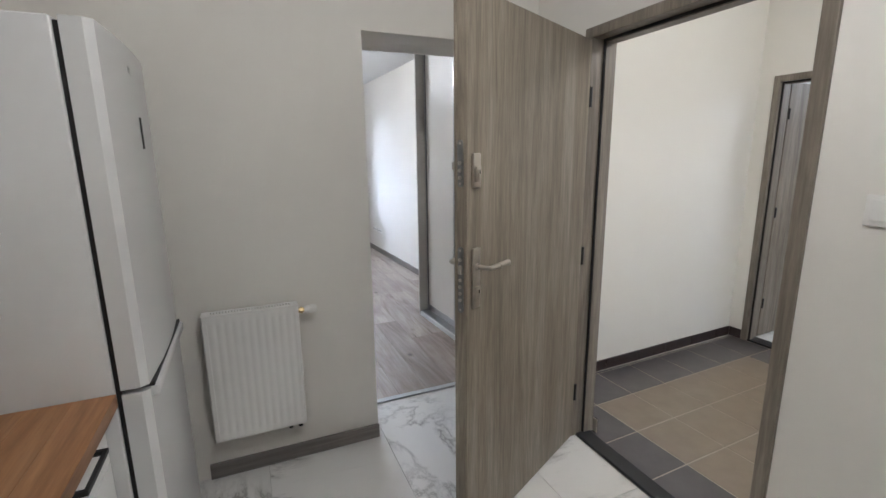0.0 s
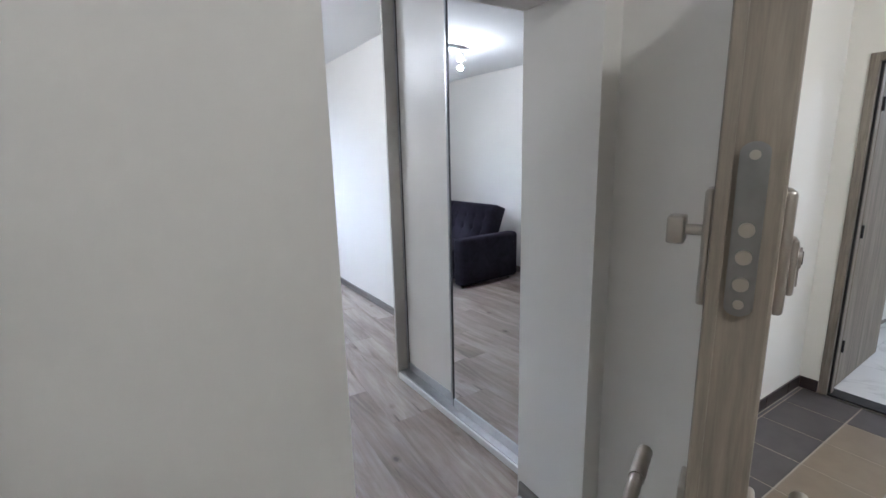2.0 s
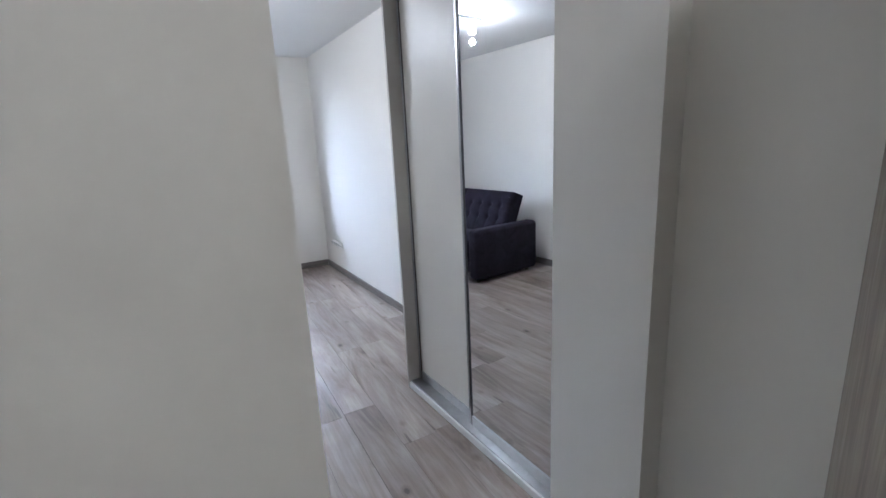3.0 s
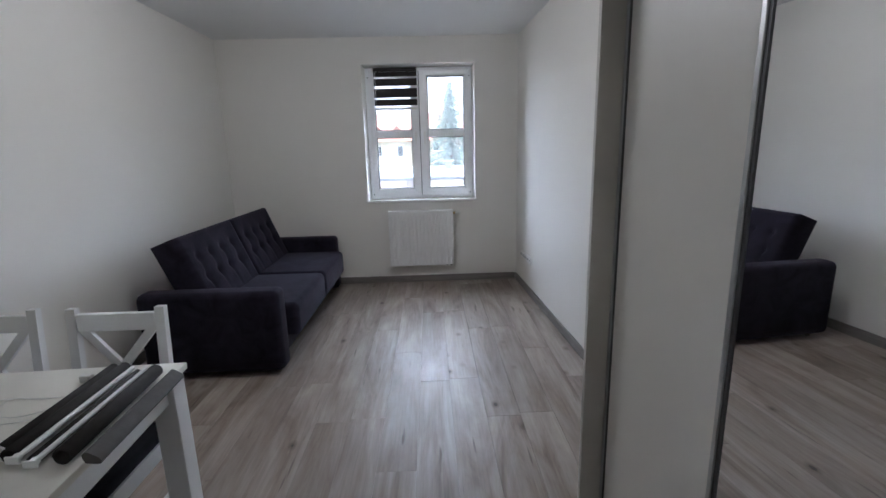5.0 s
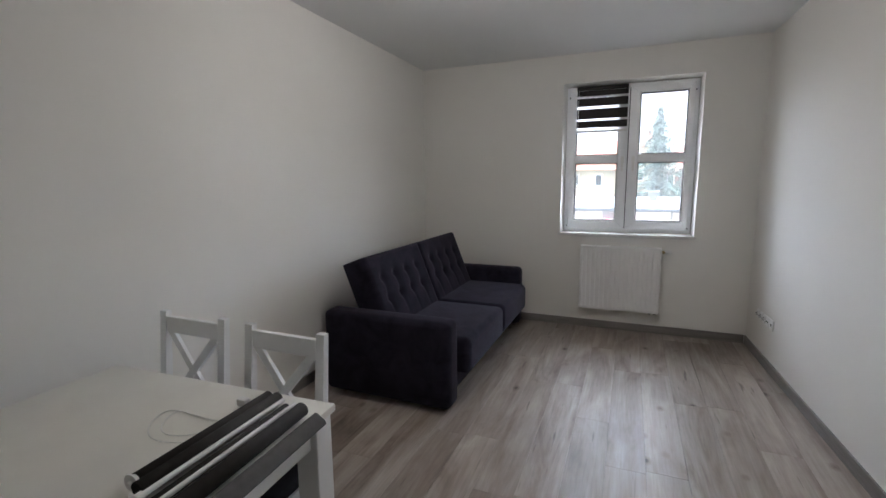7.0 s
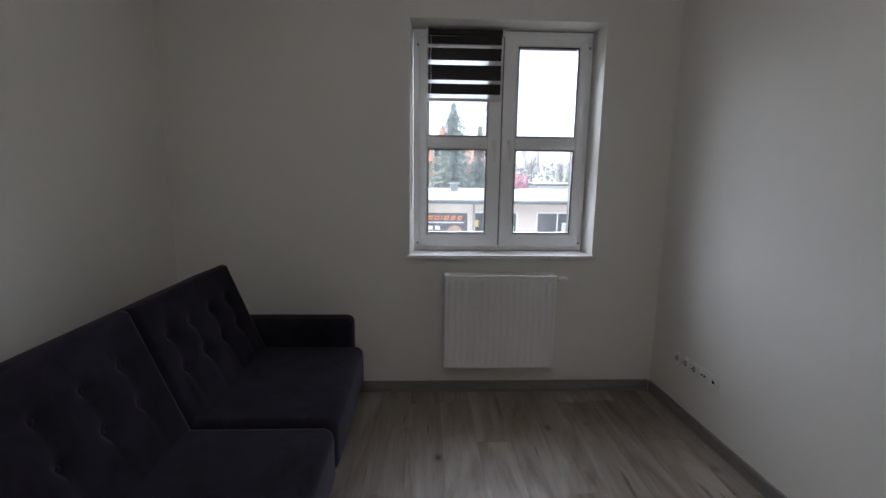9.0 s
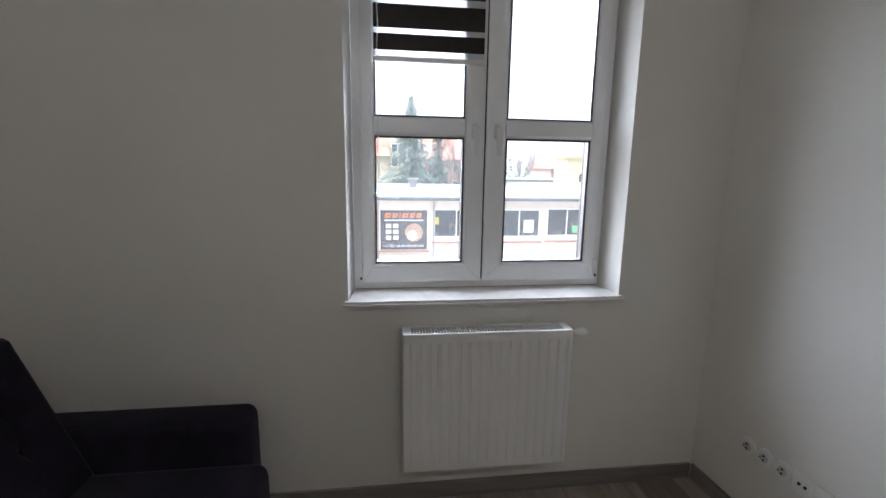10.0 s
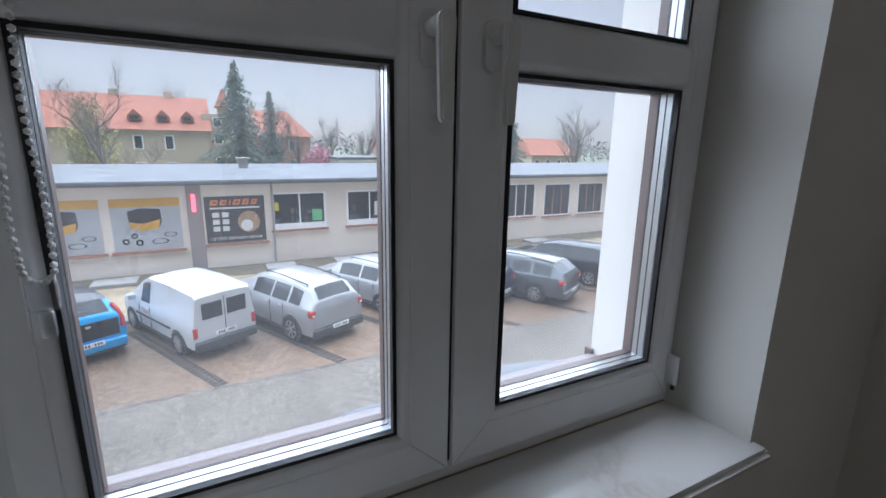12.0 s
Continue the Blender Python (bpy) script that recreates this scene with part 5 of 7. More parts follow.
def fx(x):
    return EYE0.x + 1.2 * (x - EYE0.x)


def fz(z):
    return EYE0.z + 1.2 * (z - EYE0.z)


YB = 27.90


def lettering(parent, text, x, z, size, mat, y):
    c = bpy.data.curves.new("lettering", "FONT")
    c.body, c.size, c.extrude, c.align_x, c.align_y = text, size, 0.004, "CENTER", "CENTER"
    tmp = bpy.data.objects.new("lettering", c)
    me = bpy.data.meshes.new_from_object(tmp)
    bpy.data.objects.remove(tmp)
    me.materials.append(mat)
    ob = new("lettering", me)
    ob.parent = parent
    ob.matrix_basis = pose(x, y, z, 90, 0, 0)
    return ob


def shop_row():
    b = thing("shop_building", (0, 0, 0), "long low cream shop building with a flat felt roof", "building")
    top = -0.10
    part("wall", boxes((-26, 40, YB, YB + 11, G, top)), M_FACADE, b)
    part("pilaster", boxes((fx(0.25), fx(0.70), YB - 0.03, YB, G + 0.1, top - 0.02)), M_FACADEDK, b, "grey rendered pilaster")
    part("plinth", boxes((-26, 40, YB - 0.02, YB, G, G + 0.35)), M_FACADE, b)
    bm = bmesh.new()
    prism(bm, [(YB - 0.38, top - 0.02), (YB - 0.38, top + 0.16), (YB + 11.2, top + 0.34), (YB + 11.2, top)], "x", -26.3, 40.3)
    roof = part("roof", bm, M_FELT, b, "wet grey felt roof")
    part("gutter", boxes((-26.3, 40.3, YB - 0.47, YB - 0.385, top + 0.02, top + 0.13), bev=0.02), M_FELT, b)
    for k in range(12):
        part("felt_seam", boxes((-22 + k * 5.1, -21.95 + k * 5.1, YB - 0.3, YB + 10.5, top + 0.163, top + 0.166), ), M_FELT, roof)
    vent = part("roof_vent", boxes((fx(2.25), fx(2.65), YB + 7, YB + 7.5, top + 0.2, top + 0.75), (fx(2.15), fx(2.75), YB + 6.9, YB + 7.6, top + 0.75, top + 0.83)), M_CONC, roof, "small roof vent")
    for px in (2.93, 13.05, -6.2):
        d = bmesh.new()
        rod(d, (fx(px), YB - 0.07, top), (fx(px), YB - 0.07, G + 0.1), 0.05, seg=10)
        part("downpipe", d, M_CONC, b)

    shelf_rng = random.Random(5)
    goods = [simple("shop_goods", c, 0.7, 0, 0.3, 9) for c in ((0.07, 0.075, 0.085), (0.11, 0.10, 0.095), (0.16, 0.155, 0.15), (0.06, 0.07, 0.10), (0.13, 0.09, 0.07))]

    def win(x0, x1, z0, z1, panes, mull=M_PVC, lower=0.0):
        x0, x1, z0, z1 = fx(x0), fx(x1), fz(z0), fz(z1)
        w = part("window", boxes((x0 - 0.07, x0, YB - 0.02, YB + 0.08, z0, z1), (x1, x1 + 0.07, YB - 0.02, YB + 0.08, z0, z1), (x0 - 0.07, x1 + 0.07, YB - 0.02, YB + 0.08, z1, z1 + 0.07), (x0 - 0.07, x1 + 0.07, YB - 0.02, YB + 0.08, z0 - 0.07 - lower, z0)), M_PVC, b)
        part("sill", boxes((x0 - 0.15, x1 + 0.15, YB - 0.12, YB - 0.001, z0 - 0.15 - lower, z0 - 0.075 - lower)), M_LEDGE, w)
        step = (x1 - x0) / panes
        for k in range(panes):
            part("pane", boxes((x0 + k * step + 0.03, x0 + (k + 1) * step - 0.03, YB - 0.009, YB - 0.001, z0, z1)), M_DARKGLASS, w)
            if z1 - z0 < 1.5 and x0 > 0:
                for _ in range(7):
                    gw, gh = shelf_rng.uniform(0.06, 0.22), shelf_rng.uniform(0.06, 0.30)
                    gx = shelf_rng.uniform(x0 + k * step + 0.05, x0 + (k + 1) * step - 0.06 - gw)
                    gz = z0 + shelf_rng.choice((0.02, 0.02, 0.42))
                    part("display_item", boxes((gx, gx + gw, YB - 0.0128, YB - 0.0096, gz, gz + gh)), shelf_rng.choice(goods), w)
            if k:
                part("mullion", boxes((x0 + k * step - 0.03, x0 + k * step + 0.03, YB - 0.018, YB - 0.001, z0, z1)), mull, w)
        return w

    W = {}
    for key, spec in {"a": (2.97, 4.78, -1.33, -0.26, 2), "b": (5.68, 7.42, -1.33, -0.26, 2), "c": (7.80, 9.50, -1.30, -0.22, 2)}.items():
        W[key] = win(*spec, lower=0.20)
    for spec in ((13.12, 14.7, -1.62, -0.18, 3), (15.34, 16.9, -1.66, -0.22, 3), (17.5, 19.1, -1.66, -0.22, 3), (20.0, 21.6, -1.66, -0.22, 3), (22.6, 24.2, -1.66, -0.22, 3), (-8.2, -6.4, -1.6, -0.26, 2), (-11.2, -9.4, -1.6, -0.26, 2)):
        win(*spec, mull=M_LEDGE if spec[0] < 19 and spec[0] > 15 else M_PVC)
    m_note = simple("pale_notice_paper", (0.62, 0.68, 0.70), 0.7)
    m_green = simple("green_notice_paper", (0.16, 0.50, 0.22), 0.7)
    m_yel = simple("yellow_notice_paper", (0.62, 0.48, 0.06), 0.7)

    def note(w, x0, x1, z0, z1, mat):
        part("notice", boxes((fx(x0), fx(x1), YB - 0.016, YB - 0.010, fz(z0), fz(z1))), mat, w)
    note(W["a"], 4.32, 4.68, -1.28, -0.86, m_green)
    note(W["a"], 3.0, 3.14, -0.85, -0.55, m_yel)
    note(W["b"], 6.75, 7.2, -1.2, -0.65, m_note)
    note(W["c"], 8.9, 9.2, -1.2, -0.9, m_green)
    # shop door
    dx0, dx1, dz0, dz1 = fx(10.90), fx(12.05), fz(-2.48), fz(-0.60)
    d = part("door", boxes((dx0, dx0 + 0.09, YB - 0.05, YB - 0.001, dz0, dz1), (dx1 - 0.09, dx1, YB - 0.05, YB - 0.001, dz0, dz1), (dx0 + 0.09, dx1 - 0.09, YB - 0.05, YB - 0.001, dz1 - 0.09, dz1), (dx0 + 0.09, dx1 - 0.09, YB - 0.05, YB - 0.001, dz0, dz0 + 0.12), ((dx0 + dx1) / 2 - 0.06, (dx0 + dx1) / 2 + 0.06, YB - 0.05, YB - 0.001, dz0 + 0.12, dz1 - 0.09)), M_PVC, b, "white glazed shop door")
    for a, c in ((dx0 + 0.09, (dx0 + dx1) / 2 - 0.06), ((dx0 + dx1) / 2 + 0.06, dx1 - 0.09)):
        part("pane", boxes((a, c, YB - 0.03, YB - 0.02, dz0 + 0.12, dz1 - 0.09)), M_DARKGLASS, d)
    part("notice", boxes((dx1 - 0.5, dx1 - 0.2, YB - 0.037, YB - 0.031, dz0 + 1.2, dz0 + 1.6)), m_note, d)
    part("step", boxes((dx0 - 0.4, dx1 + 0.6, YB - 1.0, YB - 0.06, G + 0.02, G + 0.17), bev=0.02), M_CONC, b)
    # signs
    m_dark = simple("dark_sign_board", (0.035, 0.030, 0.034), 0.5)
    m_or = simple("orange_sign_paint", (0.72, 0.20, 0.04), 0.5)
    m_wh = simple("white_sign_paint", (0.72, 0.72, 0.70), 0.5)
    m_gp = simple("grey_poster_sheet", (0.42, 0.43, 0.45), 0.5, 0, 0.15, 1.2)
    m_yp = simple("amber_poster_band", (0.66, 0.36, 0.05), 0.5, 0, 0.12, 1.2)
    m_bl = simple("slate_blue_sign", (0.10, 0.13, 0.20), 0.5)
    m_tan = simple("tan_sign_shape", (0.40, 0.25, 0.15), 0.6, 0, 0.5, 14)

    def bar(w, x0, x1, z0, z1, mat, y=0.018, nm="printed_shape"):
        part(nm, boxes((fx(x0), fx(x1), YB - y - 0.006, YB - y, fz(z0), fz(z1))), mat, w)

    def ledge(x0, x1, z):
        part("ledge", boxes((fx(x0) - 0.1, fx(x1) + 0.1, YB - 0.12, YB - 0.001, fz(z) - 0.09, fz(z))), M_LEDGE, b)

    def disc(w, cx, cz, rx, rz, mat, hollow=0.0, y=0.026):
        bm = bmesh.new()
        n = 24
        o = [bm.verts.new((fx(cx) + 1.2 * rx * math.cos(2 * math.pi * k / n), YB - y, fz(cz) + 1.2 * rz * math.sin(2 * math.pi * k / n))) for k in range(n)]
        if hollow:
            i = [bm.verts.new((fx(cx) + 1.2 * rx * hollow * math.cos(2 * math.pi * k / n), YB - y, fz(cz) + 1.2 * rz * hollow * math.sin(2 * math.pi * k / n))) for k in range(n)]
            for k in range(n):
                bm.faces.new((o[k], o[(k + 1) % n], i[(k + 1) % n], i[k]))
        else:
            bm.faces.new(o)
        part("printed_shape", bm, mat, w)
    # two part-shop posters
    for x0, x1 in ((-4.05, -2.12), (-1.86, 0.05)):
        s = part("poster", boxes((fx(x0), fx(x1), YB - 0.018, YB - 0.001, fz(-1.93), fz(-0.25))), m_gp, b, "pale grey and amber shop poster")
        wd = x1 - x0
        bar(s, x0, x1, -0.52, -0.25, m_yp)
        bm = bmesh.new()
        cx, cz = x0 + wd * 0.48, -0.88
        out = [(-0.47, 0.22), (-0.12, 0.32), (0.42, 0.27), (0.45, -0.12), (0.36, -0.34), (-0.08, -0.42), (-0.44, -0.2)]
        bm.faces.new([bm.verts.new((fx(cx) + 1.2 * px, YB - 0.0255, fz(cz) + 1.2 * pz)) for px, pz in out])
        part("printed_shape", bm, m_dark, s)
        bm = bmesh.new()
        out = [(-0.44, -0.12), (-0.06, -0.18), (0.40, -0.06), (0.36, -0.34), (-0.08, -0.42), (-0.44, -0.3)]
        bm.faces.new([bm.verts.new((fx(cx) + 1.2 * px, YB - 0.0275, fz(cz) + 1.2 * pz)) for px, pz in out])
        part("printed_shape", bm, m_yp, s)
        for px, pz, r in ((0.17, -1.62, 0.10), (0.30, -1.45, 0.09), (0.36, -1.68, 0.11)):
            disc(s, x0 + wd * px, pz, r, r, M_GRATE, 0.45)
        disc(s, x0 + wd * 0.66, -1.66, 0.24, 0.09, M_GRATE, 0.80)
        disc(s, x0 + wd * 0.82, -1.45, 0.19, 0.08, M_GRATE, 0.78)
        ledge(x0, x1, -1.96)
    s = part("sign", boxes((fx(0.76), fx(2.66), YB - 0.018, YB - 0.001, fz(-1.88), fz(-0.27))), m_dark, b, "dark car parts sign with orange and white print")
    for k, (a, c) in enumerate(((0.0, 0.17), (0.20, 0.36), (0.39, 0.44), (0.47, 0.64), (0.67, 0.82), (0.86, 1.0))):
        x0 = 0.92 + 1.50 * a
        x1 = 0.92 + 1.50 * c
        bm = bmesh.new()
        bm.faces.new([bm.verts.new((fx(px), YB - 0.026, fz(pz))) for px, pz in ((x0, -0.57), (x1 - 0.03, -0.57), (x1 + 0.03, -0.38), (x0 + 0.06, -0.38))])
        part("printed_shape", bm, m_or, s)
        bar(s, (x0 + x1) / 2 - 0.03, x1 - 0.05, -0.50, -0.45, m_dark, 0.027)
    bar(s, 0.92, 2.50, -0.70, -0.645, m_wh)
    for r in range(3):
        for c in range(2):
            bar(s, 0.98 + c * 0.30, 1.19 + c * 0.30, -0.99 - r * 0.24, -0.82 - r * 0.24, m_wh)
    disc(s, 2.12, -1.18, 0.36, 0.38, m_tan)
    disc(s, 2.05, -1.30, 0.20, 0.20, m_wh, 0.0, 0.028)
    lettering(s, "części samochodowe", (fx(0.8) + fx(2.6)) / 2, fz(-1.72), 0.225, m_wh, YB - 0.026)
    ledge(0.76, 2.66, -1.90)
    part("light_sign", boxes((fx(0.40), fx(0.52), YB - 0.10, YB - 0.031, fz(-0.75), fz(-0.17)), bev=0.02), M_NEON, b, "small lit red vertical sign")
    # stationer's front
    s = part("sign", boxes((fx(10.56), fx(12.66), YB - 0.014, YB - 0.001, fz(-0.42), fz(0.05))), M_FACADE, b, "stationer's sign on the wall")
    for k in range(12):
        x0 = 10.62 + k * 0.165
        bar(s, x0, x0 + 0.125, -0.20, 0.0, m_bl)
    lettering(s, "MARKET  PAPIERNICZY", (fx(10.88) + fx(12.70)) / 2, fz(-0.36), 0.20, m_bl, YB - 0.022)
    for x0, z0, q in ((9.95, -0.75, 0.42), (10.42, -0.55, 0.24), (10.42, -1.0, 0.38), (9.98, -1.36, 0.50), (12.42, -0.75, 0.18), (12.62, -0.95, 0.16), (12.45, -1.1, 0.14)):
        part("wall_square", boxes((fx(x0), fx(x0 + q), YB - 0.012, YB - 0.001, fz(z0), fz(z0 + q))), m_bl, b, "slate blue painted square")
    part("roof_box", boxes((17.1, 21.4, 45.0, 48, -0.3, 2.45), (16.8, 21.7, 44.7, 48.3, 2.45, 2.62)), M_YELLOWWALL, b, "pale yellow stair head behind the roof")
    part("roof_window", boxes((18.3, 20.6, 44.98, 45.01, 0.35, 1.0)), M_DARKGLASS, b)


shop_row()
part_b = thing("low_white_hall", (17.5, 52, G), "low pale hall behind the shops", "building")
part("wall", boxes((-5, 14, 0, 8, 0, 3.75)), M_OUTWALL, part_b)
part("roof", boxes((-5.3, 14.3, -0.3, 8.3, 3.75, 3.98)), M_FELT, part_b)


# ---------- outside: houses ----------
def house(x0, x1, y, depth, eave, ridge, wall, rows, step, label, dormers=(), chimneys=(), hip=2.0, name="old_house"):
    h = thing(name, ((x0 + x1) / 2, y, G), label, "house")
    o = Vector(((x0 + x1) / 2, y, G))
    part("wall", boxes((x0 - o.x, x1 - o.x, 0, depth, 0, eave - G)), wall, h)
    bm = bmesh.new()
    a, b, e, r, d = x0 - o.x - 0.5, x1 - o.x + 0.5, eave - G, ridge - G, depth
    P = [bm.verts.new(q) for q in ((a, -0.5, e - 0.15), (b, -0.5, e - 0.15), (b, d + 0.5, e - 0.15), (a, d + 0.5, e - 0.15), (a + hip, d / 2, r), (b - hip, d / 2, r))]
    for f in ((0, 1, 5, 4), (1, 2, 5), (2, 3, 4, 5), (3, 0, 4), (3, 2, 1, 0)):
        bm.faces.new([P[i] for i in f])
    roof = part("roof", bm, M_ROOFTILE, h, "red tiled roof")
    for cx in chimneys:
        part("chimney", boxes((cx - o.x - 0.5, cx - o.x + 0.5, d / 2 - 0.4, d / 2 + 0.4, r - 1.2, r + 0.55)), M_OLDWALL, roof)
    for cx in dormers:
        bm = bmesh.new()
        zz = e + (r - e) * 0.22
        yy = -0.5 + (d / 2 + 0.5) * 0.18
        prism(bm, [(cx - o.x - 0.75, zz), (cx - o.x + 0.75, zz), (cx - o.x + 0.75, zz + 0.55), (cx - o.x, zz + 1.35), (cx - o.x - 0.75, zz + 0.55)], "y", yy, yy + 2.5)
        dm = part("dormer", bm, M_ROOFTILE, roof)
        part("dormer_window", boxes((cx - o.x - 0.5, cx - o.x + 0.5, yy - 0.05, yy - 0.003, zz + 0.1, zz + 0.65)), M_DARKGLASS, dm)
    for z0, z1 in rows:
        x = x0 + 1.2
        while x < x1 - 1.2:
            w = part("window", boxes((x - o.x - 0.55, x - o.x + 0.55, -0.06, -0.002, z0 - G - 0.12, z1 - G + 0.12)), M_PVC, h)
            part("pane", boxes((x - o.x - 0.38, x - o.x + 0.38, -0.09, -0.062, z0 - G, z1 - G)), M_DARKGLASS, w)
            x += step
    return h


house(-34, 1.3, 75, 15, 3.1, 7.6, M_OLDWALL, ((0.7, 2.2), (-2.4, -1.1)), 3.3, "long grey-beige house with a red tiled roof and dormers", (-16.5, -6.6, -3.6, -0.9), (-20, -9.3, -3.0), 0.2)
g = thing("old_house_tower", (2.9, 77, G), "grey-beige gabled stair tower with a pointed red roof", "tower")
part("wall", boxes((-2.2, 1.4, 0, 9, 0, 8.9), (-0.2, 1.4, 0.0, 3.0, 8.9, 9.9)), M_OLDWALL, g)
bm = bmesh.new()
P = [bm.verts.new(q) for q in ((-0.5, -0.3, 9.902), (1.7, -0.3, 9.902), (1.7, 3.3, 9.902), (-0.5, 3.3, 9.902), (0.6, 1.5, 12.5))]
for f in ((0, 1, 4), (1, 2, 4), (2, 3, 4), (3, 0, 4), (3, 2, 1, 0)):
    bm.faces.new([P[i] for i in f])
part("roof", bm, M_ROOFTILE, g)
for z in (2.0, 5.0, 7.2):
    w = part("window", boxes((-0.9, 0.2, -0.06, -0.002, z, z + 1.3)), M_PVC, g)
    part("pane", boxes((-0.75, 0.05, -0.09, -0.062, z + 0.1, z + 1.2)), M_DARKGLASS, w)
house(6.0, 16.0, 84, 12, 2.8, 6.8, M_PINKWALL, ((0.6, 2.0), (-2.2, -1.0)), 3.0, "pinkish house with a red tiled roof behind trees", (), (8.0,), 3.0)
house(27.0, 41.0, 75, 10, 1.6, 5.1, M_PINKWALL, ((-0.9, 0.6),), 2.8, "pale red house with a red tiled roof", (32.0,), (36.0,), 1.5)
house(58.0, 70.0, 80, 10, 0.2, 3.4, M_OLDWALL, ((-2.2, -0.9),), 2.8, "small house with a red tiled roof far off", (), (), 1.5)


# ---------- outside: trees ----------
def limbs(rng, base, height, spread, depth, trunk, droop=0.0):
    """Tapered four-sided limbs, branching at uneven heights."""
    V, F, tips = [], [], []

    def stick(a, b, r0, r1):
        q = (b - a).to_track_quat("Z", "Y")
        n = len(V)
        for p, r in ((a, r0), (b, r1)):
            for k in range(4):
                V.append(p + q @ Vector((r * math.cos(math.pi * k / 2), r * math.sin(math.pi * k / 2), 0)))
        for k in range(4):
            F.append((n + k, n + (k + 1) % 4, n + 4 + (k + 1) % 4, n + 4 + k))

    def grow(p, d, length, r, level):
        for s in range(3):
            d2 = (d + Vector((rng.uniform(-1, 1), rng.uniform(-1, 1), rng.uniform(-0.3, 0.5) - droop * level)) * 0.22).normalized()
            q = p + d2 * length / 3
            stick(p, q, r, r * 0.80)
            p, d, r = q, d2, r * 0.80
            if level < depth:
                for _ in range(2 if level else rng.choice((2, 3))):
                    side = Vector((rng.uniform(-1, 1), rng.uniform(-1, 1), rng.uniform(0.1, 0.9))).normalized()
                    grow(p, (d * 0.55 + side * spread).normalized(), length * rng.uniform(0.42, 0.66), max(0.011, r * 0.58), level + 1)
        tips.append(p)
    grow(Vector(base), Vector((0, 0, 1)), height, trunk, 0)
    return V, F, tips


def mesh_part(name, V, F, mat, parent, label=""):
    me = bpy.data.meshes.new(name)
    me.from_pydata([tuple(v) for v in V], [], F)
    me.materials.append(mat)
    ob = new(name, me)
    ob.parent = parent
    if label:
        ob["label"] = label
    return ob


def bare_tree(x, y, top, seed, label, spread=0.8, depth=4, leaf=None, trunk=0.28):
    rng = random.Random(seed)
    t = thing("bare_tree", (x, y, G), label, "tree")
    h = (top - G)
    V, F, tips = limbs(rng, (0, 0, 0), h * 0.62, spread, depth, trunk)
    zmax = max(v.z for v in V)
    s = h / zmax
    V = [v * s for v in V]
    mesh_part("trunk", V, F, M_BARK if leaf is None else M_TWIG, t)
    if leaf:
        LV, LF = [], []
        for p in tips:
            p = p * s
            for _ in range(2):
                c = p + Vector((rng.gauss(0, 0.4), rng.gauss(0, 0.4), rng.gauss(-0.2, 0.4)))
                n = len(LV)
                for k in range(3):
                    LV.append(c + Vector((rng.uniform(-0.16, 0.16), rng.uniform(-0.16, 0.16), rng.uniform(-0.22, 0.16))))
                LF.append((n, n + 1, n + 2))
        mesh_part("crown", LV, LF, leaf, t)
    return t


def fir_tree(x, y, top, seed, label, wide=0.24, first=0.12):
    rng = random.Random(seed)
    t = thing("fir_tree", (x, y, G), label, "tree")
    h = top - G
    bm = bmesh.new()
    rod(bm, (0, 0, 0), (0, 0, h), 0.22, 0.02, 8)
    part("trunk", bm, M_BARK, t)
    V, F = [], []
    z = h * first
    while z < h * 0.99:
        reach = h * wide * (1 - z / h) ** 0.9 * rng.uniform(0.72, 1.12) + 0.05
        n = rng.randint(6, 8) if z < h * 0.9 else 5
        a0 = rng.uniform(0, 6.28)
        for k in range(n):
            a = a0 + 2 * math.pi * k / n + rng.uniform(-0.3, 0.3)
            L = reach * rng.uniform(0.6, 1.2)
            d = Vector((math.cos(a), math.sin(a), 0))
            s = Vector((-math.sin(a), math.cos(a), 0))
            lift = rng.uniform(-0.14, 0.14)
            steps = max(2, int(L / 0.2))
            for j in range(steps):
                u = (j + 0.6) / steps
                c = d * (L * u) + Vector((0, 0, z + lift + 0.05 * L * u - 0.42 * L * u * u + 0.10 * L * u ** 3))
                w = min(0.36 * (1 - 0.55 * u) + 0.05, L * 0.5)
                for sgn in (-1, 1):
                    for _ in range(2):
                        i = len(V)
                        tip = c + s * sgn * w * rng.uniform(0.5, 1.3) + d * rng.uniform(0.05, 0.25) + Vector((0, 0, -0.30 * rng.random()))
                        V.extend((c, tip, c + d * 0.10 + Vector((0, 0, rng.uniform(-0.10, 0.04)))))
                        F.append((i, i + 1, i + 2))
                if rng.random() < 0.7:
                    i = len(V)
                    V.extend((c - d * 0.05, c + Vector((0, 0, -min(0.42, L * 0.3) * rng.uniform(0.4, 1.3))) + s * rng.uniform(-0.15, 0.15), c + d * 0.10))
                    F.append((i, i + 1, i + 2))
        z += (0.13 + 0.13 * (1 - z / h)) * rng.uniform(0.8, 1.25)
    mesh_part("crown", V, F, M_FIR, t)
    return t


bare_tree(-5.2, 48, 7.5, 3, "large bare spreading tree behind the shops", 1.05, 4, None, 0.27)
bare_tree(-7.6, 56, 5.0, 11, "tree with fresh yellow-green leaves", 0.9, 4, M_WILLOW, 0.22)
bare_tree(-17.0, 62, 8.4, 5, "bare tree beside the old house", 0.8, 4)
bare_tree(-4.0, 98, 13.0, 6, "thin bare tree rising behind the old house", 0.6, 4)
bare_tree(-24.5, 100, 16.0, 31, "large bare tree far behind the old house", 0.9, 4)
bare_tree(-19.0, 104, 12.5, 32, "bare tree far behind the old house", 0.8, 4)
fir_tree(4.0, 58, 9.4, 7, "tall dark green fir tree", 0.36)
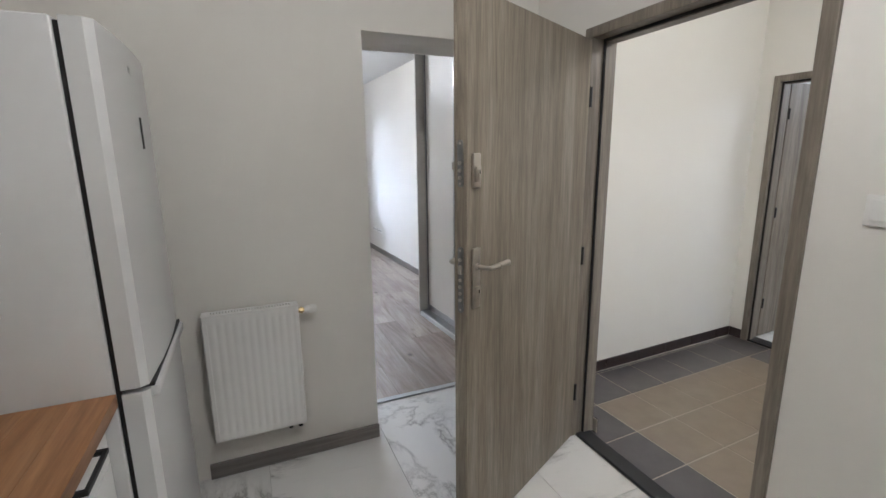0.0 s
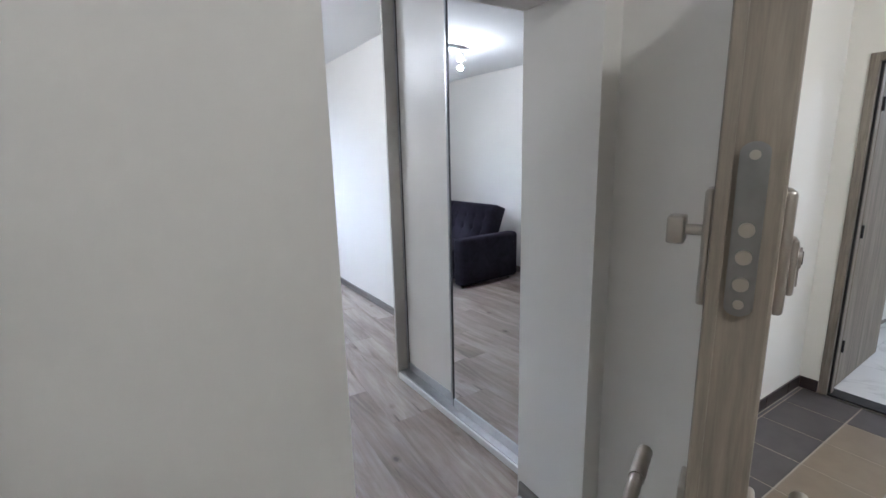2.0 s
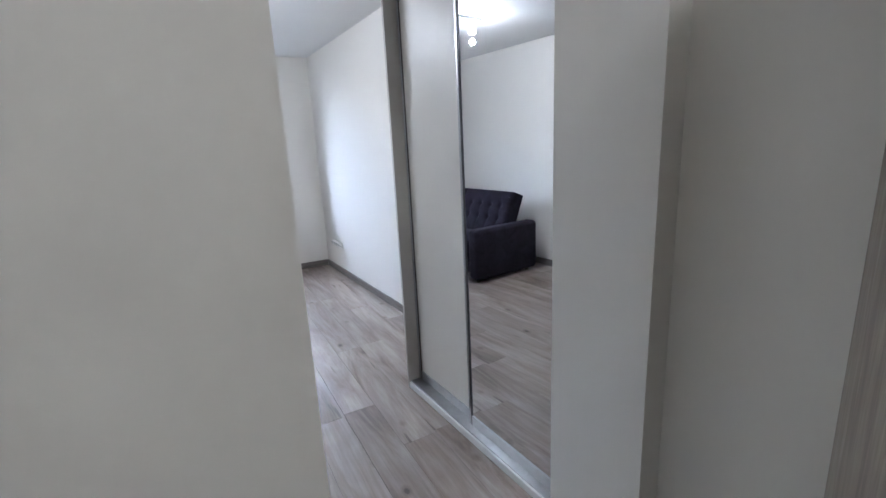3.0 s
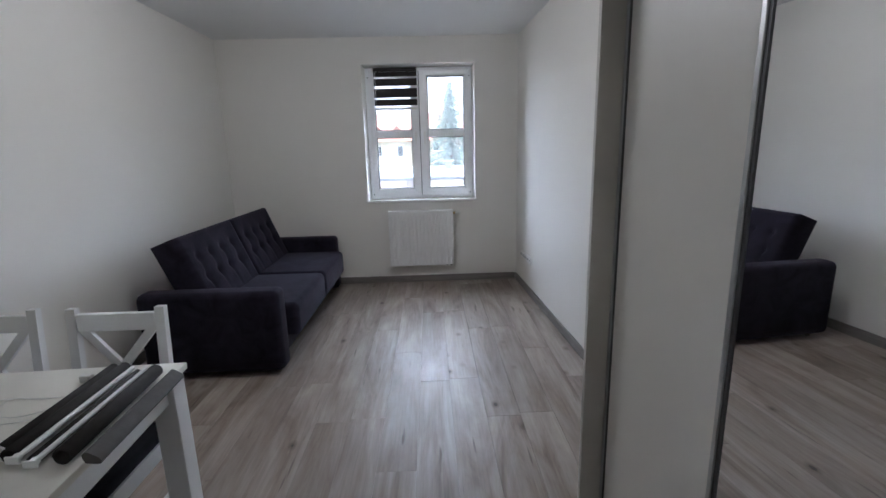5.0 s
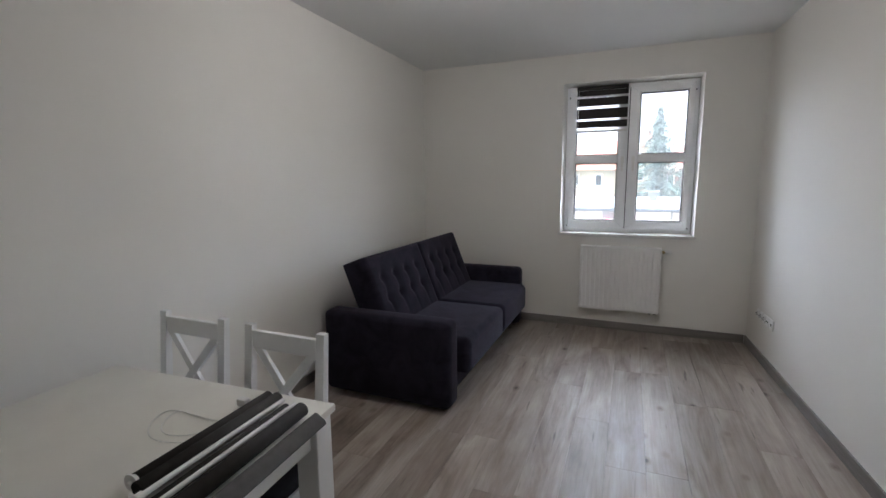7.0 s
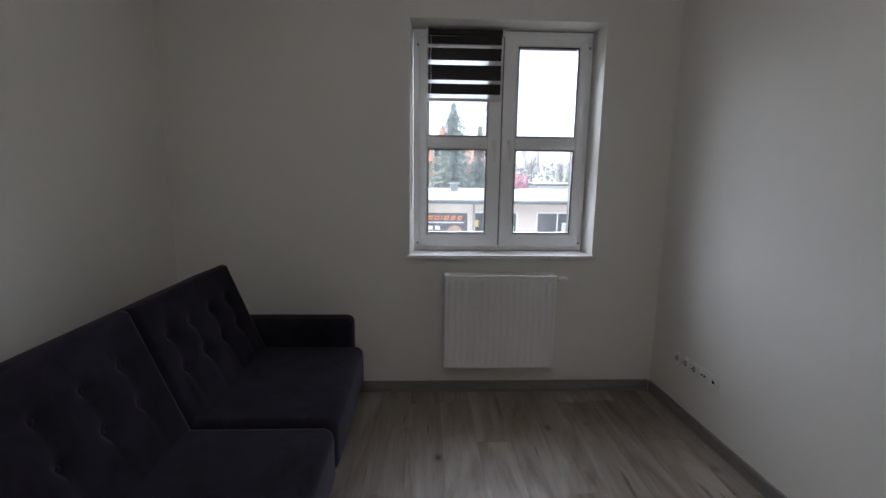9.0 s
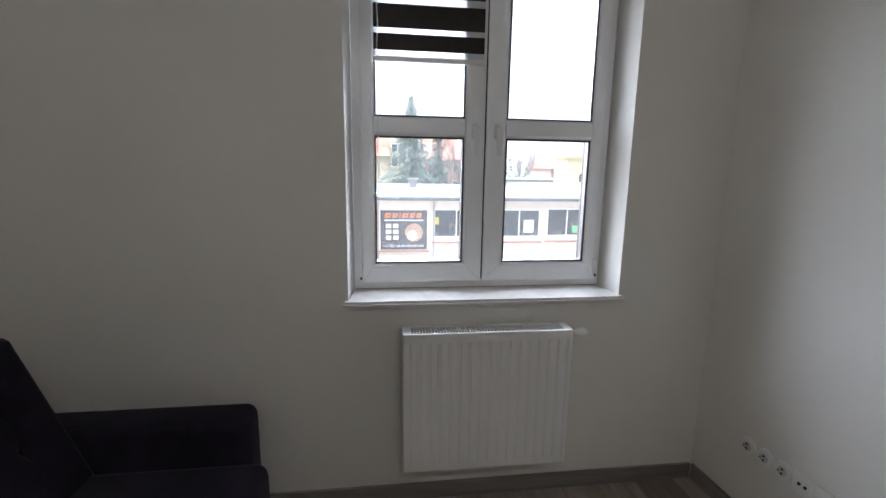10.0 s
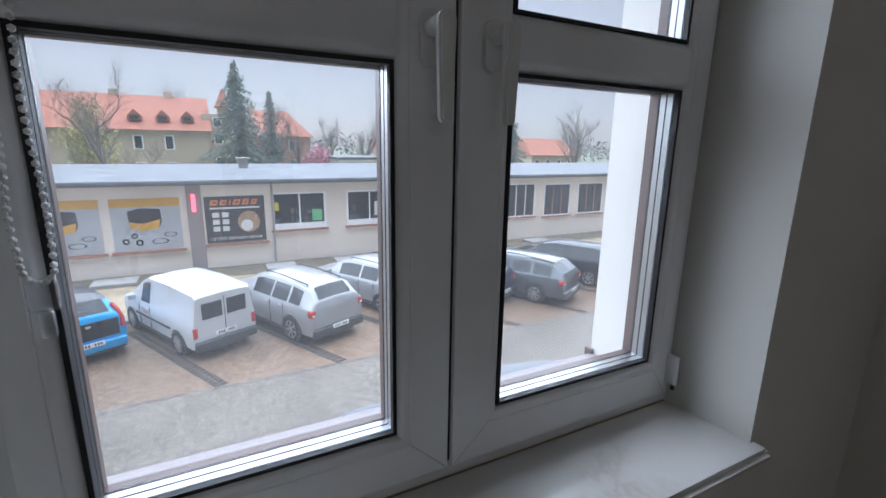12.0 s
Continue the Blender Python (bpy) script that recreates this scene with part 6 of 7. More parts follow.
fir_tree(7.2, 59, 6.9, 8, "slender dark green fir tree", 0.24)
bare_tree(10.0, 60, 6.0, 9, "reddish bare tree behind the shops", 0.85, 4)
bare_tree(14.2, 61, 5.0, 10, "reddish bare tree behind the shops", 0.85, 4)
bare_tree(18.2, 62, 5.2, 12, "thin bare tree behind the shops", 0.6, 4)
bare_tree(12.0, 57, 1.2, 13, "shrub in pink blossom", 1.0, 4, M_BLOSSOM, 0.12)
bare_tree(30.0, 64, 6.2, 14, "thin bare tree behind the shops", 0.6, 4)
fir_tree(38.2, 60, 7.0, 15, "broad dark green fir tree", 0.40)
bare_tree(50.5, 60, 9.0, 16, "large bare tree with upright branches", 0.7, 4)
bare_tree(44.5, 70, 6.5, 17, "bare tree far off", 0.8, 4)
bare_tree(60.0, 70, 7.5, 18, "bare tree far off", 0.8, 4)
WV, WF = [], []
rng = random.Random(21)
for k in range(14000):
    x = rng.uniform(-160, 190)
    y = rng.uniform(120, 170)
    z = G + rng.random() ** 0.6 * (5.0 + 2.0 * math.sin(x * 0.06) + 1.2 * math.sin(x * 0.21) + 0.8 * math.sin(x * 0.9))
    n = len(WV)
    for _ in range(3):
        WV.append(Vector((x + rng.uniform(-0.7, 0.7), y + rng.uniform(-0.5, 0.5), z + rng.uniform(-0.6, 0.6))))
    WF.append((n, n + 1, n + 2))
woods = mesh_part("far_woods", WV, WF, M_HAZYWOOD, None)
tagged(woods, "hazy bare woods along the horizon", "woods", "", "stuff")


# ---------- outside: parked cars ----------
def car(label, paint, rows, side_wins, rear, front, length, where, turn, wheel_y, r=0.31, style="hatch", bumper=None, rails=False):
    """rows: y, half width, belt height, top height, half width of the top; y runs from tail to nose."""
    c = thing("car", where, label, "car", "parked cars")
    c.matrix_world = pose(*where, 0, 0, turn)
    ys = [q[0] for q in rows]

    def at(y):
        return [float(np.interp(y, ys, [q[i] for q in rows])) for i in range(1, 5)]

    def ring(y):
        w, hb, ht, wt = at(y)
        lo = 0.24
        pts = [(w * 0.86, lo), (w * 0.97, lo + 0.08), (w, (lo + hb) * 0.52), (w * 0.985, hb - 0.04), (w * 0.955, hb), (wt + (w * 0.955 - wt) * 0.08, ht - 0.035 if ht - hb > 0.1 else hb + (ht - hb) * 0.7), (wt * 0.86, ht), (0.0, ht + 0.022)]
        return [(x, z) for x, z in pts] + [(-x, z) for x, z in pts[-2::-1]]
    n = 44
    stations = sorted(set([ys[0] + (ys[-1] - ys[0]) * k / n for k in range(n + 1)] + ys))
    bm = bmesh.new()
    R = [[bm.verts.new((x, y, z)) for x, z in ring(y)] for y in stations]
    for A, B in zip(R, R[1:]):
        for k in range(len(A) - 1):
            bm.faces.new((A[k], A[k + 1], B[k + 1], B[k]))
        bm.faces.new((A[-1], A[0], B[0], B[-1]))
    bm.faces.new(R[0][::-1])
    bm.faces.new(R[-1])
    bmesh.ops.recalc_face_normals(bm, faces=bm.faces)
    body = smooth(part("body", bm, paint, c), 38)

    def patch(y0, y1, f0, f1, sgn):
        bm = bmesh.new()
        rows2 = []
        for k in range(9):
            y = y0 + (y1 - y0) * k / 8
            w, hb, ht, wt = at(y)
            a, b = (w * 0.955, hb), (wt + (w * 0.955 - wt) * 0.08, ht - 0.035)
            q = []
            for f in (f0, (f0 + f1) / 2, f1):
                q.append(bm.verts.new((sgn * (a[0] + (b[0] - a[0]) * f + 0.007), y, a[1] + (b[1] - a[1]) * f)))
            rows2.append(q)
        for A, B in zip(rows2, rows2[1:]):
            for k in range(2):
                bm.faces.new((A[k], A[k + 1], B[k + 1], B[k]) if sgn < 0 else (A[k], B[k], B[k + 1], A[k + 1]))
        part("side_window", bm, M_DARKGLASS, body)
    for y0, y1 in side_wins:
        for sgn in (-1, 1):
            patch(y0, y1, 0.08, 0.86, sgn)
    # shut lines, handles and sill strips
    for sgn in (-1, 1):
        lines = bmesh.new()
        cuts = [side_wins[-1][0] - 0.04, side_wins[-1][1] + 0.06] + ([side_wins[-2][0] + 0.12] if len(side_wins) > 1 else [])
        for y in cuts:
            w, hb, ht, wt = at(y)
            x0, x1 = sorted((sgn * (w - 0.02), sgn * (w + 0.0035)))
            box(lines, x0, x1, y - 0.005, y + 0.005, 0.36, hb - 0.03)
        part("shut_line", lines, M_SLOT, body)
        for y in cuts[:1] + cuts[2:]:
            w, hb, ht, wt = at(y + 0.12)
            x0, x1 = sorted((sgn * (w - 0.015), sgn * (w + 0.022)))
            part("door_handle", boxes((x0, x1, y + 0.05, y + 0.21, hb - 0.12, hb - 0.085), bev=0.008), paint, body)
        y0, y1 = wheel_y[0] + r + 0.10, wheel_y[1] - r - 0.10
        w = at((y0 + y1) / 2)[0]
        x0, x1 = sorted((sgn * (w - 0.06), sgn * (w * 0.99)))
        part("sill_strip", boxes((x0, x1, y0, y1, 0.225, 0.33), bev=0.01), M_BUMPER, body)
        if style == "van":
            x0, x1 = sorted((sgn * (w - 0.02), sgn * (w + 0.014)))
            part("rub_strip", boxes((x0, x1, y0 - 0.06, y1 + 0.05, 0.60, 0.66), bev=0.006), M_BUMPER, body, "black side rubbing strip")

    def screen(name, y0, y1, f=0.80):
        bm = bmesh.new()
        rows2 = []
        for k in range(7):
            y = y0 + (y1 - y0) * k / 6
            w, hb, ht, wt = at(y)
            up = 0.030
            rows2.append([bm.verts.new((wt * f * q, y, ht + up - 0.02 * abs(q))) for q in (-1, -0.5, 0, 0.5, 1)])
        for A, B in zip(rows2, rows2[1:]):
            for k in range(4):
                bm.faces.new((A[k], A[k + 1], B[k + 1], B[k]))
        bmesh.ops.recalc_face_normals(bm, faces=bm.faces)
        part(name, bm, M_DARKGLASS, body)
    screen("windscreen", *front)
    tail = ys[0]
    w0, hb0 = at(tail)[0], at(tail)[1]
    if style == "van":
        for sgn in (-1, 1):
            part("rear_window", boxes((min(sgn * 0.06, sgn * 0.56), max(sgn * 0.06, sgn * 0.56), tail - 0.012, tail - 0.001, 1.02, 1.42), bev=0.004), M_DARKGLASS, body)
        part("door_seam", boxes((-0.008, 0.008, tail - 0.006, tail - 0.001, 0.42, 1.52)), M_SLOT, body)
    else:
        screen("rear_window", *rear)
    if style == "mini":
        part("tailgate", boxes((-0.62, 0.62, tail - 0.014, tail + 0.02, 0.56, 0.985), bev=0.012), P_BLACK, body, "glossy black tailgate")
        part("badge", boxes((-0.055, 0.055, tail - 0.020, tail - 0.013, 0.86, 0.93), bev=0.008), M_CHROME, body)
        bm = bmesh.new()
        rows2 = []
        for k in range(12):
            y = -0.20 + 1.95 * k / 11
            w, hb, ht, wt = at(y)
            rows2.append([bm.verts.new((wt * q, y, ht + 0.026 - 0.022 * q * q - (0.02 if abs(q) > 0.9 else 0))) for q in (-1.0, -0.8, -0.4, 0, 0.4, 0.8, 1.0)])
        for A, B in zip(rows2, rows2[1:]):
            for k in range(6):
                bm.faces.new((A[k], A[k + 1], B[k + 1], B[k]))
        smooth(part("roof_panel", bm, P_BLACK, body, "glossy black roof"))
    if style == "van":
        mark = part("lettering", boxes((-w0 - 0.042, -w0 - 0.036, 1.55, 1.95, 0.80, 0.84), (-w0 - 0.042, -w0 - 0.036, 1.60, 1.90, 0.72, 0.76)), M_LEDGE, body, "faded red print on the door")
    part("tow_guard", boxes((-w0 * 0.55, w0 * 0.55, tail - 0.06, tail + 0.10, 0.20, 0.262), bev=0.02), M_BUMPER, body)
    part("bumper", boxes((-w0 * 0.98, w0 * 0.98, tail - 0.10, tail + 0.25, 0.26, 0.50), bev=0.05, seg=3), bumper or paint, body)
    part("number_plate", boxes((-0.26, 0.26, tail - 0.115 if style != "van" else tail - 0.016, tail - 0.101 if style != "van" else tail - 0.002, 0.55 if style == "van" else 0.42, 0.66 if style == "van" else 0.53)), M_PLATE, body)
    py, pz = (tail - 0.0185, 0.575) if style == "van" else (tail - 0.1175, 0.445)
    part("plate_print", boxes(*[(-0.205 + 0.062 * k, -0.168 + 0.062 * k, py, py + 0.002, pz, pz + 0.06) for k in range(7) if k != 3]), M_BUMPER, body)
    for sgn in (-1, 1):
        tl = bmesh.new()
        if style == "van":
            box(tl, sgn * w0 * 0.93 - 0.055, sgn * w0 * 0.93 + 0.055, tail - 0.012, tail + 0.10, 0.60, 0.86, bev=0.015)
        elif style == "mini":
            tube(tl, [(sgn * 0.70, -0.585, 0.74), (sgn * 0.70, -0.56, 0.95), (sgn * 0.655, -0.46, 1.14), (sgn * 0.60, -0.33, 1.28)], 0.052, 8)
        else:
            lw, lh = (0.085, 0.105) if style == "suv" else (0.15, 0.085)
            cx = sgn * (w0 - lw * 0.62)
            box(tl, cx - lw, cx + lw, tail - 0.022, tail + 0.16, hb0 - 0.10 - lh, hb0 - 0.10 + lh, bev=0.05, seg=3)
        lamp_ob = smooth(part("tail_light", tl, M_TAIL, body), 50)
        if style in ("hatch", "suv"):
            part("reversing_light", boxes((cx - lw * 0.5, cx + lw * 0.5, tail - 0.027, tail - 0.020, hb0 - 0.13 - lh * 0.3, hb0 - 0.13 + lh * 0.2), bev=0.004), M_PLATE, lamp_ob)
        part("side_mirror", boxes((sgn * at(front[0] + 0.1)[0] - 0.10 + sgn * 0.06, sgn * at(front[0] + 0.1)[0] + 0.10 + sgn * 0.06, (front[0] + front[1]) / 2 - 0.10, (front[0] + front[1]) / 2 + 0.02, at(front[1])[1] + 0.0, at(front[1])[1] + 0.15), bev=0.03), paint, body)
        for wy in wheel_y:
            wide = at(wy)[0]
            x = sgn * (wide - 0.085)
            bm = bmesh.new()
            n2 = 26
            rim_pts = [(wy + (r + 0.055) * math.cos(a), r + (r + 0.055) * math.sin(a)) for a in (-0.62 + (math.pi + 1.24) * k / n2 for k in range(n2 + 1))]
            prism(bm, rim_pts, "x", min(sgn * (wide - 0.05), sgn * (wide + 0.003)), max(sgn * (wide - 0.05), sgn * (wide + 0.003)))
            part("wheel_arch", bm, M_BUMPER if bumper else M_SLOT, body)
            bm = bmesh.new()
            rod(bm, (x - 0.10, wy, r), (x + 0.10, wy, r), r, seg=32)
            bmesh.ops.bevel(bm, geom=[e for e in bm.edges if len(e.link_faces) == 2 and any(len(f.verts) > 4 for f in e.link_faces)], offset=0.03, segments=2, affect="EDGES")
            wl2 = smooth(part("tyre", bm, M_RUBBER, c))
            wl2.name = "wheel"
            bm = bmesh.new()
            ring_n = 30
            prev = None
            for rr, xo in ((0.70, 0.102), (0.66, 0.106), (0.60, 0.094), (0.56, 0.101)):
                cur = [bm.verts.new((x + sgn * xo, wy + rr * r * math.cos(2 * math.pi * k / ring_n), r + rr * r * math.sin(2 * math.pi * k / ring_n))) for k in range(ring_n)]
                if prev:
                    for k in range(ring_n):
                        bm.faces.new((prev[k], prev[(k + 1) % ring_n], cur[(k + 1) % ring_n], cur[k]))
                prev = cur
            spokes = 7 if style != "van" else 9
            for k in range(spokes):
                a = 360 * k / spokes
                box(bm, -0.006, 0.008, -0.026, 0.026, 0.02, r * 0.60, bev=0.004, seg=1, m=Matrix.Translation((x + sgn * 0.101, wy, r)) @ pose(0, 0, 0, a, 0, 0))
            rod(bm, (x + sgn * 0.095, wy, r), (x + sgn * 0.113, wy, r), 0.055, 0.045, 14)
            bmesh.ops.recalc_face_normals(bm, faces=bm.faces)
            smooth(part("rim", bm, M_RIM, wl2), 40)
        if rails:
            bm = bmesh.new()
            yy = [y for y in (side_wins[0][0], (side_wins[0][0] + side_wins[-1][1]) / 2, side_wins[-1][1] - 0.35)]
            tube(bm, [(sgn * at(yy[0])[3] * 0.86, yy[0] + 0.05, at(yy[0])[2] + 0.0)] + [(sgn * at(y)[3] * 0.88, y, at(y)[2] + 0.055) for y in yy] + [(sgn * at(yy[2])[3] * 0.86, yy[2] + 0.15, at(yy[2])[2])], 0.018, 6)
            part("roof_rail", bm, M_BUMPER, body)
    part("underbody", boxes((-w0 * 0.8, w0 * 0.8, tail + 0.2, ys[-1] - 0.2, 0.15, 0.26)), M_BUMPER, body)
    return c


def paint(name, colour, metal=0.3):
    m = simple(name, colour, 0.28, metal, 0.04, 3, 300, 0.02)
    bsdf(m).inputs["Coat Weight"].default_value = 0.35
    bsdf(m).inputs["Coat Roughness"].default_value = 0.08
    return m


P_WHITE = paint("white_car_paint", (0.47, 0.475, 0.48), 0.0)
P_SILVER = paint("silver_car_paint", (0.31, 0.315, 0.32), 0.25)
P_BLUE = paint("bright_blue_car_paint", (0.008, 0.27, 0.58), 0.1)
P_NAVY = paint("navy_car_paint", (0.016, 0.021, 0.052), 0.2)
P_GREY = paint("dark_grey_car_paint", (0.075, 0.085, 0.092), 0.4)
P_SLATE = simple("slate_grey_car_paint", (0.10, 0.105, 0.115), 0.5, 0.0, 0.04, 3, 300, 0.02)
P_BLACK = paint("black_car_paint", (0.016, 0.018, 0.022), 0.0)
bsdf(P_BLACK).inputs["Coat Weight"].default_value = 0.0
bsdf(P_BLACK).inputs["Specular IOR Level"].default_value = 0.3
ESTATE = [(-0.95, 0.80, 0.93, 0.95, 0.66), (-0.86, 0.84, 0.96, 1.08, 0.66), (-0.45, 0.88, 0.97, 1.40, 0.60), (0.1, 0.90, 0.97, 1.46, 0.59), (1.6, 0.90, 0.95, 1.46, 0.59), (2.05, 0.90, 0.94, 1.38, 0.60), (2.75, 0.89, 0.93, 0.98, 0.72), (3.4, 0.86, 0.84, 0.88, 0.70), (3.72, 0.78, 0.66, 0.72, 0.62), (3.80, 0.70, 0.55, 0.58, 0.55)]
VAN = [(-0.75, 0.80, 0.96, 1.58, 0.68), (-0.66, 0.83, 0.96, 1.66, 0.68), (0.5, 0.84, 0.96, 1.71, 0.68), (1.70, 0.84, 0.95, 1.68, 0.66), (2.10, 0.84, 0.95, 1.54, 0.64), (2.75, 0.83, 0.97, 1.06, 0.74), (3.25, 0.80, 0.86, 0.92, 0.68), (3.48, 0.72, 0.60, 0.66, 0.58)]
SUV = [(-0.85, 0.84, 1.02, 1.04, 0.68), (-0.78, 0.87, 1.04, 1.20, 0.68), (-0.50, 0.89, 1.03, 1.48, 0.60), (0.1, 0.91, 1.02, 1.56, 0.60), (1.5, 0.91, 1.00, 1.56, 0.60), (1.95, 0.91, 1.00, 1.47, 0.62), (2.55, 0.90, 1.01, 1.07, 0.74), (3.25, 0.87, 0.94, 0.99, 0.72), (3.46, 0.76, 0.66, 0.72, 0.62)]
MINI = [(-0.58, 0.76, 0.98, 1.00, 0.62), (-0.52, 0.79, 0.99, 1.12, 0.62), (-0.20, 0.80, 0.98, 1.40, 0.56), (0.3, 0.81, 0.96, 1.46, 0.55), (1.3, 0.81, 0.93, 1.45, 0.55), (1.75, 0.81, 0.92, 1.34, 0.57), (2.4, 0.79, 0.90, 0.97, 0.66), (2.78, 0.72, 0.70, 0.76, 0.58), (2.88, 0.64, 0.52, 0.56, 0.5)]
TURN_BAY = 27


def bay(x, y, half=0.78):
    """Middle of the rear axle, from where the near rear wheel stands."""
    a = radians(TURN_BAY)
    return (x + half * math.cos(a), y + half * math.sin(a), G + 0.01)


car("bright blue small hatchback with a black tailgate parked in a bay", P_BLUE, MINI, ((0.05, 0.72), (0.80, 1.72)), (-0.50, -0.16), (1.80, 2.38), 3.4, bay(-2.72, 20.1, 0.7), TURN_BAY, (0.0, 2.34), 0.28, "mini")
van = car("white panel van with black bumpers parked in a bay", P_WHITE, VAN, ((1.52, 2.05),), None, (2.12, 2.72), 4.2, bay(0.02, 19.5), TURN_BAY, (0.0, 2.69), 0.31, "van", M_BUMPER)
car("silver compact off-road car with roof rails parked in a bay", P_SILVER, SUV, ((-0.32, 0.12), (0.22, 0.92), (1.00, 1.86)), (-0.76, -0.46), (2.0, 2.53), 4.3, bay(2.72, 19.2), 25, (0.0, 2.67), 0.35, "suv", M_BUMPER, True)
car("silver estate car parked in a bay", P_SILVER, ESTATE, ((-0.50, 0.15), (0.25, 0.98), (1.06, 1.98)), (-0.84, -0.48), (2.10, 2.72), 4.7, bay(5.55, 20.1), TURN_BAY, (0.0, 2.68), 0.32, rails=True)
car("navy blue estate car parked in a bay", P_NAVY, ESTATE, ((-0.50, 0.15), (0.25, 0.98), (1.06, 1.98)), (-0.84, -0.48), (2.10, 2.72), 4.7, bay(8.36, 19.74), TURN_BAY, (0.0, 2.70), 0.32, rails=True)
car("dark grey estate car parked in a bay", P_GREY, ESTATE, ((-0.50, 0.15), (0.25, 0.98), (1.06, 1.98)), (-0.84, -0.48), (2.10, 2.72), 4.8, bay(10.6, 18.95), TURN_BAY, (0.0, 2.75), 0.33, rails=True)
car("black estate car parked in a bay", P_BLACK, ESTATE, ((-0.50, 0.15), (0.25, 0.98), (1.06, 1.98)), (-0.84, -0.48), (2.10, 2.72), 4.8, bay(13.7, 19.6), TURN_BAY, (0.0, 2.75), 0.33)
car("slate grey car parked below the window", P_SLATE, ESTATE, ((-0.50, 0.15), (0.25, 0.98), (1.06, 1.98)), (-0.84, -0.48), (2.10, 2.72), 4.7, (5.9, 12.6, G + 0.012), 80, (0.0, 2.70), 0.32)


# ---------- floors, piece by piece ----------
def chamfered(name, lx, ly, lz, ch, mat):
    """A board or tile with a chamfered top edge; origin at its lower middle."""
    me = bpy.data.meshes.new(name)
    hx, hy = lx / 2, ly / 2
    v = []
    for z, i in ((0, 0), (lz - ch, 0), (lz, ch)):
        v += [(-hx + i, -hy + i, z), (hx - i, -hy + i, z), (hx - i, hy - i, z), (-hx + i, hy - i, z)]
    f = [(8, 9, 10, 11)] + [(a + k, a + (k + 1) % 4, a + 4 + (k + 1) % 4, a + 4 + k) for a in (0, 4) for k in range(4)]
    me.from_pydata(v, [], f)
    me.materials.append(mat)
    return me


def lay(parent, name, x0, x1, y0, y1, lx, ly, ox, oy, gap, mat, stagger=0.0, top=0.0, pick=None):
    """Covers a rectangle with pieces cut at its edges; alike pieces share a mesh."""
    cache = {}
    k0 = math.floor((x0 - ox) / lx)
    k = k0
    while ox + k * lx < x1:
        a, b = max(x0, ox + k * lx), min(x1, ox + (k + 1) * lx)
        shift = oy + (stagger * ((k * 7) % 5)) % ly
        j = math.floor((y0 - shift) / ly)
        while shift + j * ly < y1:
            c, d = max(y0, shift + j * ly), min(y1, shift + (j + 1) * ly)
            if b - a > 0.02 and d - c > 0.02:
                mm = pick((a + b) / 2, (c + d) / 2) if pick else mat
                key = (round(b - a, 3), round(d - c, 3), mm.name)
                if key not in cache:
                    cache[key] = chamfered(name, b - a - gap, d - c - gap, 0.008, 0.0006, mm)
                ob = new(name, cache[key])
                ob.location = ((a + b) / 2, (c + d) / 2, top - 0.008)
                ob.parent = parent
            j += 1
        k += 1


fl = structure("floor_living", boxes((LX0, LX1 + 0.3, 2.88, LY1, -0.12, -0.006)), M_JOINT, "grey oak laminate plank floor of the living room")
lay(fl, "plank", LX0, LX1 + 0.3, 2.882, LY1, 0.193, 1.285, -0.02, 2.5, 0.0009, M_PLANK, 0.42)
fk = structure("floor_kitchen", boxes((KX0, 2.084, KY0, 2.88, -0.12, -0.004)), M_GROUT, "white marble-look tiled kitchen floor")
lay(fk, "tile", KX0, 2.084, KY0, 2.868, 0.60, 1.20, 0.52, 0.46, 0.0025, M_MARBLE)
fh = structure("floor_hall", boxes((2.06, HX1 + 0.01, HY0, HY1, -0.12, -0.0048)), M_HALLGROUT, "dark and beige tiled corridor floor")


